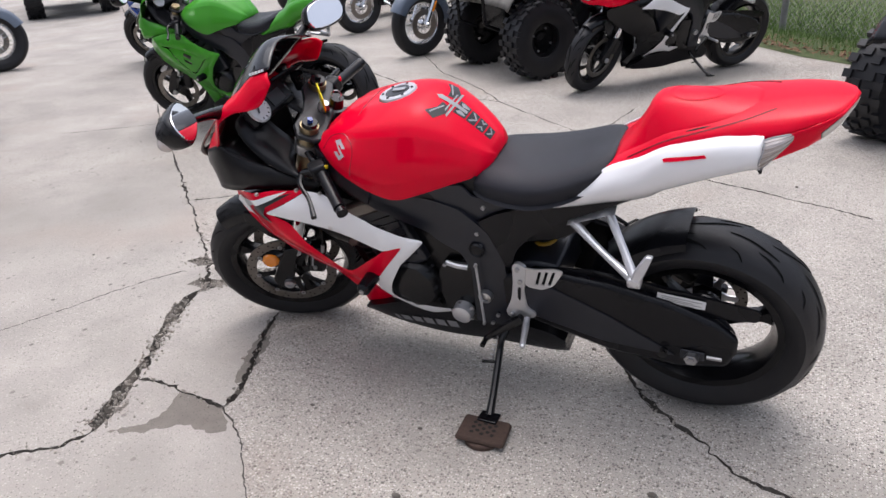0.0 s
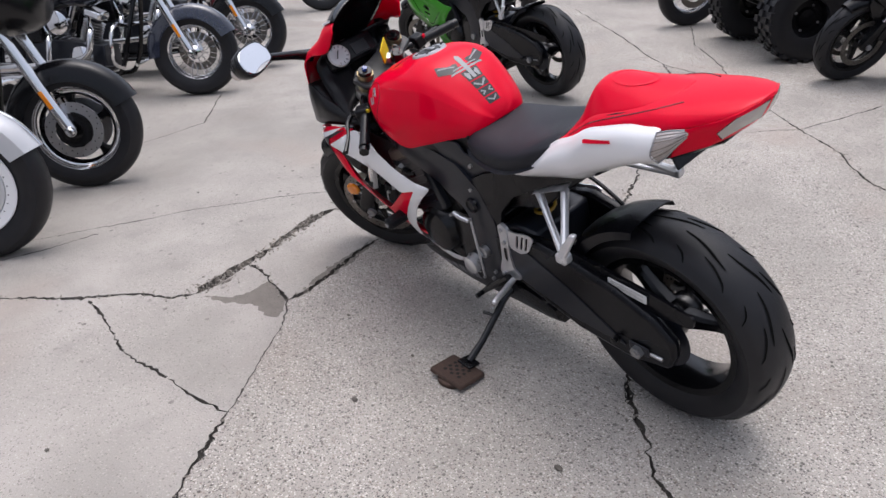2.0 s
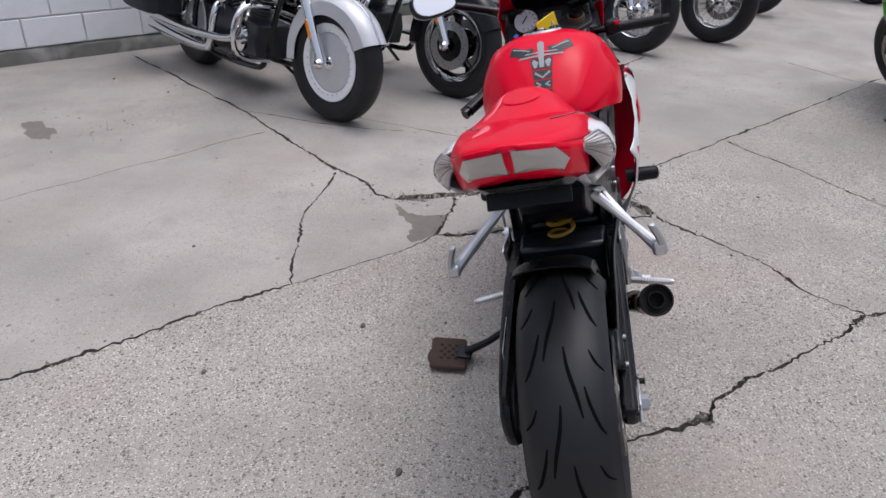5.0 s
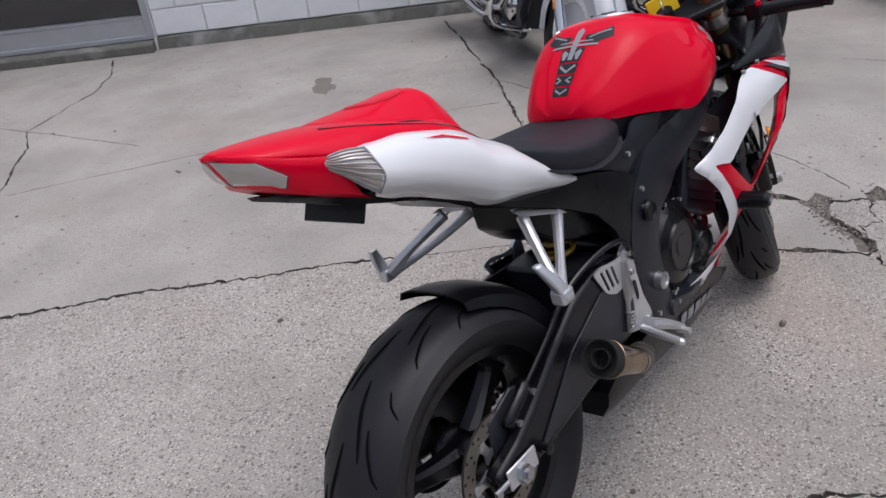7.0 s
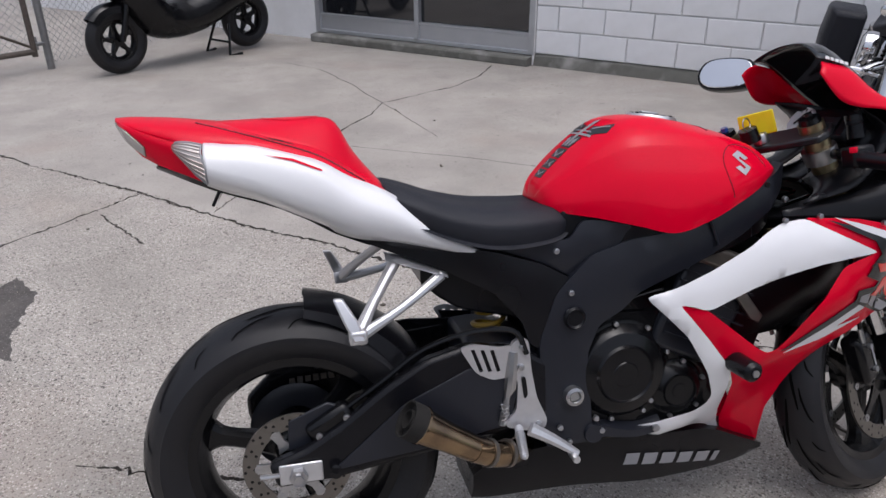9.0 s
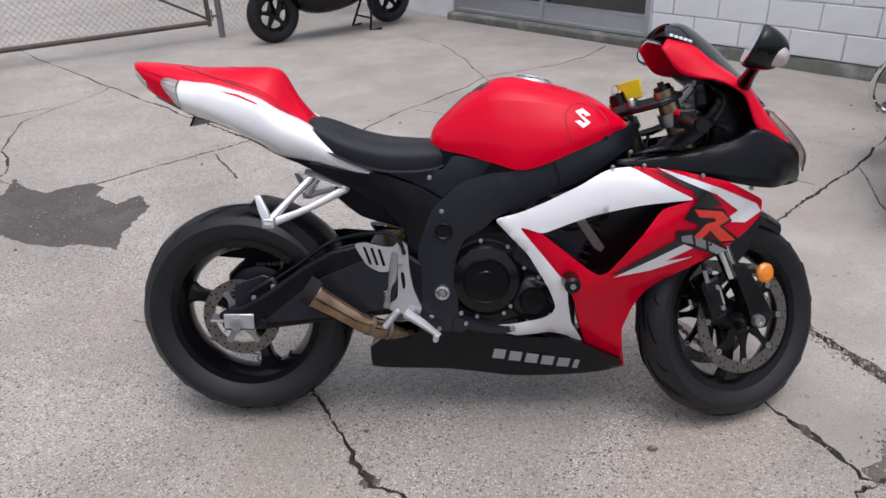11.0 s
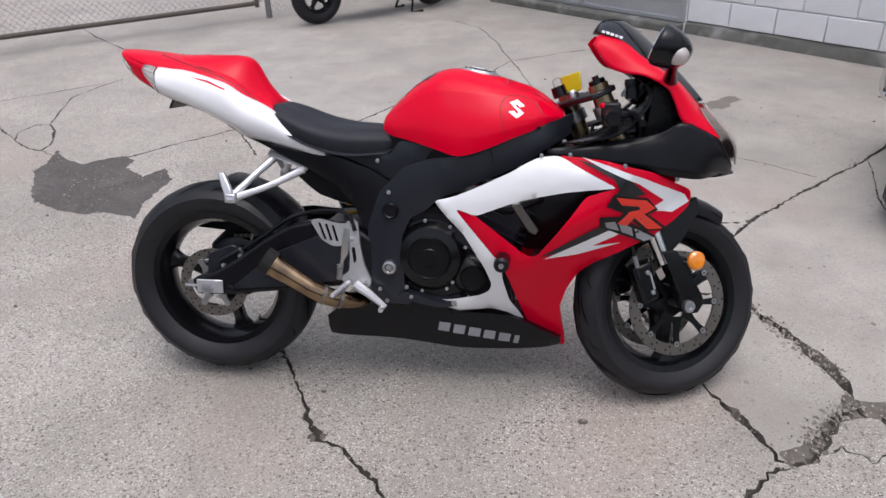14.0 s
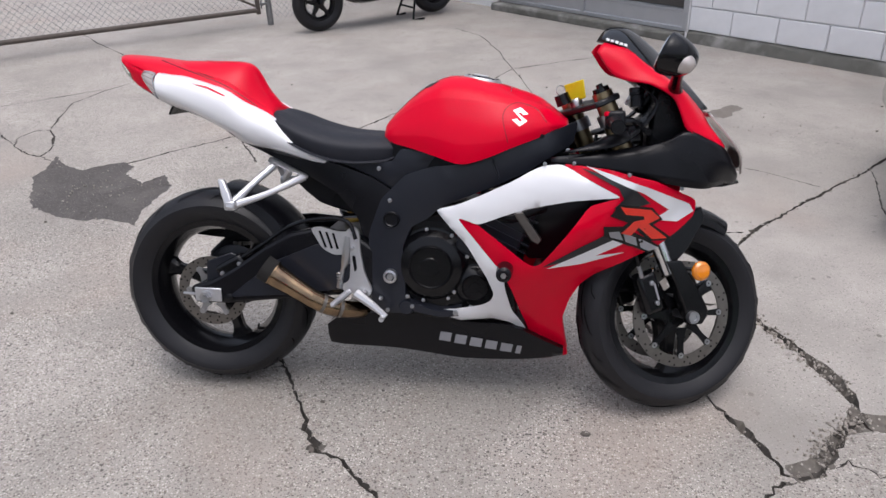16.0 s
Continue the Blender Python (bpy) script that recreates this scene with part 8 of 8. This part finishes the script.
def utility(place):
    B = thing("utility_vehicle", "dark olive side-by-side utility vehicle with cargo bed", "utility vehicle", place)
    for x in (0.0, 1.9):
        for s in (1, -1):
            knobby(B, "tyre", 0.32, 0.13, Matrix.Translation((x, 0.58 * s, 0.32)))
    part("chassis", G().box((0.95, 0, 0.42), (2.6, 0.8, 0.22)), BLACK, B, bevel=0.03)
    bed = part("cargo_bed", G().loft([[(x, -0.68, z0), (x, 0.68, z0), (x, 0.7, z1), (x, -0.7, z1)] for x, z0, z1 in ((-0.55, 0.62, 0.95), (0.55, 0.62, 0.98))], 1), OLIVE, B, "olive tipping bed", bevel=0.03)
    part("tailgate", G().box((-0.565, 0, 0.79), (0.03, 1.2, 0.26)), OLIVE, bed, bevel=0.01)
    part("badge", G().box((-0.583, 0, 0.80), (0.004, 0.34, 0.06)), GREY_LETTER, bed)
    part("hood", G().loft([[(x, -0.66, z0), (x, 0.66, z0), (x, 0.55, z1), (x, -0.55, z1)] for x, z0, z1 in ((1.45, 0.5, 1.0), (1.9, 0.5, 0.95), (2.35, 0.5, 0.78))], 2), OLIVE, B, bevel=0.04)
    part("seat", G().box((0.85, 0, 0.78), (0.45, 1.2, 0.2)), SEAT, B, bevel=0.05)
    part("backrest", G().box((0.62, 0, 1.05), (0.12, 1.2, 0.45)), SEAT, B, bevel=0.05)
    for s in (1, -1):
        part("roll_bar", G().tube([(0.6, 0.62 * s, 0.6), (0.62, 0.6 * s, 1.85), (1.25, 0.58 * s, 1.9), (1.7, 0.62 * s, 1.0)], 0.025, 8, 3), BLACK, B)
        part("tail_lamp", G().box((-0.585, 0.62 * s, 0.72), (0.02, 0.08, 0.08)), DARK_RED, B, bevel=0.005)
    part("cross_bar", G().tube([(0.62, -0.6, 1.85), (0.62, 0.6, 1.85)], 0.025, 8), BLACK, B)
    return B


utility(pose(11.25, -7.15, 0, 0, 0, -36))
quad("dark red quad bike beside the utility vehicle", parked(10.339, -4.159, -150, 1.25), DARK_RED, "quad bikes")


# ---- black scooter by the fence ----
def scooter(place):
    B = thing("scooter", "black maxi scooter on its centre stand by the fence", "scooter", place)
    WB = 1.35
    wheel(B, "front_wheel", 0.27, 0.17, 0.055, Matrix.Translation((WB, 0, 0.27)), 5, 0.2, BLACK, False, 40)
    wheel(B, "rear_wheel", 0.265, 0.165, 0.065, Matrix.Translation((0, 0, 0.285)), 5, 0.2, BLACK, False, 40)
    for s in (1, -1):
        part("fork_leg", G().tube([(WB, 0.09 * s, 0.27), (WB - 0.15, 0.09 * s, 0.72)], 0.024, 12), BLACK, B)
    part("front_fender", arc_fender(0.305, (WB, 0.27), 40, 165, 0.075, 0.08), BLACK, B)
    sec = lambda x, w, z0, z1: [(x, w * math.cos(a), 0.5 * (z0 + z1) + 0.5 * (z1 - z0) * math.sin(a)) for a in [2 * math.pi * k / 14 for k in range(14)]]
    part("body", G().loft([sec(-0.35, 0.08, 0.62, 0.80), sec(-0.15, 0.18, 0.48, 0.84), sec(0.2, 0.22, 0.36, 0.80), sec(0.55, 0.22, 0.24, 0.60), sec(0.9, 0.22, 0.22, 0.56), sec(1.12, 0.24, 0.30, 0.95), sec(1.3, 0.18, 0.55, 1.02), sec(1.42, 0.08, 0.66, 0.85)], 3), BLACK, B, "glossy black scooter bodywork", angle=60)
    part("seat", G().loft([sec(-0.3, 0.10, 0.80, 0.90), sec(0.0, 0.17, 0.80, 0.90), sec(0.4, 0.15, 0.72, 0.82), sec(0.55, 0.10, 0.70, 0.78)], 3), SEAT, B, angle=60)
    part("screen", G().loft([[(1.32, -0.16, 1.0), (1.32, 0.16, 1.0)], [(1.2, -0.2, 1.2), (1.2, 0.2, 1.2)], [(1.1, -0.15, 1.35), (1.1, 0.15, 1.35)]], 3, closed=False), SCREEN, B)
    part("handlebar", G().tube([(1.0, -0.34, 1.0), (1.1, 0, 1.04), (1.0, 0.34, 1.0)], 0.016, 8, 3), BLACK, B)
    part("muffler", G().tube([(0.4, -0.2, 0.28), (0.1, -0.22, 0.32), (-0.35, -0.22, 0.42)], [0.03, 0.06, 0.06], 14), FRAME, B)
    cs = part("centre_stand", G().tube([(0.28, 0.10, 0.28), (0.36, 0.17, 0.012), (0.24, 0.20, 0.012)], 0.013, 8), BLACK, B, "black centre stand")
    part("stand_leg", G().tube([(0.28, -0.10, 0.28), (0.36, -0.17, 0.012), (0.24, -0.20, 0.012)], 0.013, 8), BLACK, cs)
    part("stand_bar", G().tube([(0.33, 0.14, 0.12), (0.33, -0.14, 0.12)], 0.011, 8), BLACK, cs)
    return B


scooter(parked(-1.32, 5.33, -138.6, 1.35))


# ---- fences ----
def chain_link(w, h, z0=0.1, cell=0.062, r=0.0026):
    """Diamond wire mesh in the x, z plane."""
    g = G()
    n = int(w / cell)
    m = int(h / cell)
    for i in range(n):
        pts = []
        for j in range(2 * m + 1):
            side = (j % 2) * 0.5 + 0.5 * (j % 2)
            pts.append((cell * (i + (0.5 if j % 2 else -0.02) + 0.02), 0.004 * (1 if j % 2 else -1), z0 + j * cell / 2))
        g.tube(pts, r, 3)
        pts = [(cell * (i + (0.5 if j % 2 else 1.0)), -0.004 * (1 if j % 2 else -1), z0 + j * cell / 2) for j in range(2 * m + 1)]
        g.tube(pts, r, 3)
    return g


def fence_run(name, label, m, length, h, posts, gate=False):
    B = thing(name, label, "fence", m, kind="structure")
    tagged(part("wire_mesh", chain_link(length, h - 0.12, 0.16 if gate else 0.05), GALV, B, smooth=False), kind="stuff")
    part("top_rail", G().tube([(0, 0, h), (length, 0, h)], 0.021, 10), PIPE if gate else GALV, B)
    if gate:
        part("bottom_rail", G().tube([(0, 0, 0.17), (length, 0, 0.15)], 0.024, 10), PIPE, B, "weathered gate bottom rail")
        for x in (0.0, length):
            part("upright", G().tube([(x, 0, 0.13), (x, 0, h)], 0.024, 10), PIPE, B)
        part("drop_leg", G().tube([(length, 0.02, 0.0), (length, 0.02, 0.9)], 0.015, 8), PIPE, B, "gate drop rod")
        part("brace", G().tube([(0, 0, 0.2), (length, 0, h - 0.05)], 0.012, 8), PIPE, B)
    for x in posts:
        p = part("post", G().tube([(x, 0.0, 0.0), (x, 0.0, h + 0.08)], 0.032, 14), GALV, B, "galvanised fence post")
        part("cap", G().ball((x, 0, h + 0.08), 0.036, 10), GALV, p)
        if gate or name == "fence_north":
            for z in (0.22, 1.2):
                part("hinge", G().box((x - 0.04, 0.0, z), (0.10, 0.05, 0.025)), GALV, p, bevel=0.004)
                part("hinge_pin", G().tube([(x - 0.07, 0.02, z - 0.05), (x - 0.07, 0.02, z + 0.06)], 0.008, 8), GALV, p)
    return B


fence_run("fence_gate", "chain-link gate in a weathered pipe frame", pose(-2.03, 5.53, 0, 0, 0, -142), 2.9, 1.8, (), True)
fence_run("fence_north", "chain-link fence run with a galvanised gate post", pose(-1.96, 5.65, 0, 0, 0, 50), 2.2, 1.8, (0.0, 2.15))
fence_run("fence_west", "chain-link fence continuing past the gate", pose(-4.36, 3.70, 0, 0, 0, -142), 4.0, 1.8, (0.05, 2.0, 4.0))
fence_run("fence_south", "chain-link fence on the grass behind the machines", pose(0.084, -6.376, 0, 0, 0, 138), 6.0, 1.5, (0.0, 2.9, 5.8))
fence_run("fence_south_run", "chain-link fence behind the far row", pose(0.084, -6.376, 0, 0, 0, -42), 8.0, 1.5, (3.0, 6.0))


def sign():
    B = thing("sign_board", "white painted board with dark lettering wired to the fence", "sign", pose(0.084, -6.376, 0, 0, 0, 138) @ pose(0.06, -0.035, 0))
    part("board", G().box((0.68, 0, 0.93), (1.3, 0.012, 0.75)), PAPER, B, bevel=0.003)
    for z, n, hh in ((1.18, 8, 0.05), (1.06, 12, 0.03), (0.97, 14, 0.03)):
        for k in range(n):
            wd = 1.1 / n
            part("print_bar", G().box((0.13 + wd * (k + 0.5), -0.008, z), (wd * (0.5 + 0.35 * ((k * 7) % 3) / 2), 0.003, hh)), INK, B)
    for k in range(8):
        part("number_bar", G().box((0.2 + 0.125 * k, -0.008, 0.75), (0.08, 0.003, 0.12)), DARK_RED, B)


sign()


# ---- grass verge ----
def verge():
    rnd = random.Random(21)
    a = radians(-42)
    ex, ey = (math.cos(a), math.sin(a)), (math.sin(a), -math.cos(a))  # along the edge, and away from the lot
    o = (0.10, -5.55)
    at = lambda u, v: (o[0] + ex[0] * u + ey[0] * v, o[1] + ex[1] * u + ey[1] * v)
    g = G()
    rows = [[(*at(u, v + 0.08 * noise.noise(Vector((u * 1.5, v, 0)))), z) for v, z in ((-0.02, 0.004), (0.18, 0.02), (0.5, 0.03), (2.5, 0.05), (30, 0.1))] for u in [-12 + 0.4 * i for i in range(75)]]
    g.loft(rows, 1, closed=False)
    tagged(part("grass_verge", g, SOIL), "soil verge with dead leaves and grass behind the machines", "ground", kind="structure")
    g = G()
    for _ in range(48000):
        u, v = rnd.uniform(-4.5, 3.5), 0.1 + abs(rnd.gauss(0, 1.6))
        if v < 0.5 and rnd.random() > v:
            continue
        x, y = at(u, v)
        h, w, t = rnd.uniform(0.04, 0.11), rnd.uniform(0.002, 0.0045), rnd.uniform(0, 6.28)
        dx, dy = math.cos(t) * w, math.sin(t) * w
        lx, ly = rnd.gauss(0, 0.03), rnd.gauss(0, 0.03)
        z = 0.02
        g.v += [(x - dx, y - dy, z), (x + dx, y + dy, z), (x + lx, y + ly, z + h)]
        k = len(g.v)
        g.f.append((k - 3, k - 2, k - 1))
    me = bpy.data.meshes.new("grass")
    me.from_pydata(g.v, [], g.f)
    me.materials.append(GRASS)
    tagged(new("grass", me), "short mown green grass", "grass", kind="stuff")
    g = G()
    for _ in range(900):
        u, v = rnd.uniform(-4.0, 3.0), abs(rnd.gauss(0.12, 0.16))
        x, y = at(u, v)
        t, s = rnd.uniform(0, 6.28), rnd.uniform(0.012, 0.03)
        g.v += [(x + s * math.cos(t + q), y + s * math.sin(t + q) * 0.9, 0.03 + rnd.uniform(-0.008, 0.015)) for q in (0, 1.57, 3.14, 4.71)]
        k = len(g.v)
        g.f.append((k - 4, k - 3, k - 2, k - 1))
    me = bpy.data.meshes.new("leaves")
    me.from_pydata(g.v, [], g.f)
    me.materials.append(LEAF)
    tagged(new("leaves", me), "brown fallen leaves along the edge of the grass", "leaves", kind="stuff")


verge()


def far_house():
    B = thing("house", "long white-sided building beyond the grass", "house", pose(-2.0, -15.5, 0, 0, 0, -42))
    part("wall", G().box((0, -3, 1.6), (26, 6, 3.2)), SIDING, B)
    for k in range(14):
        part("siding_board", G().box((0, 0.012, 0.3 + 0.2 * k), (26, 0.03, 0.012)), MORTAR, B)
    part("roof", G().loft([[(x, 0.5, 3.15), (x, -3, 4.6), (x, -6.5, 3.15), (x, -3, 4.3)] for x in (-13.4, 13.4)], 1), FOOTING, B)
    for x in (-7, -1, 5):
        w = part("window", G().box((x, 0.02, 1.7), (1.2, 0.06, 1.1)), WHITE, B)
        part("pane", G().box((x, 0.053, 1.7), (1.04, 0.01, 0.94)), DARK_GLASS, w)


far_house()
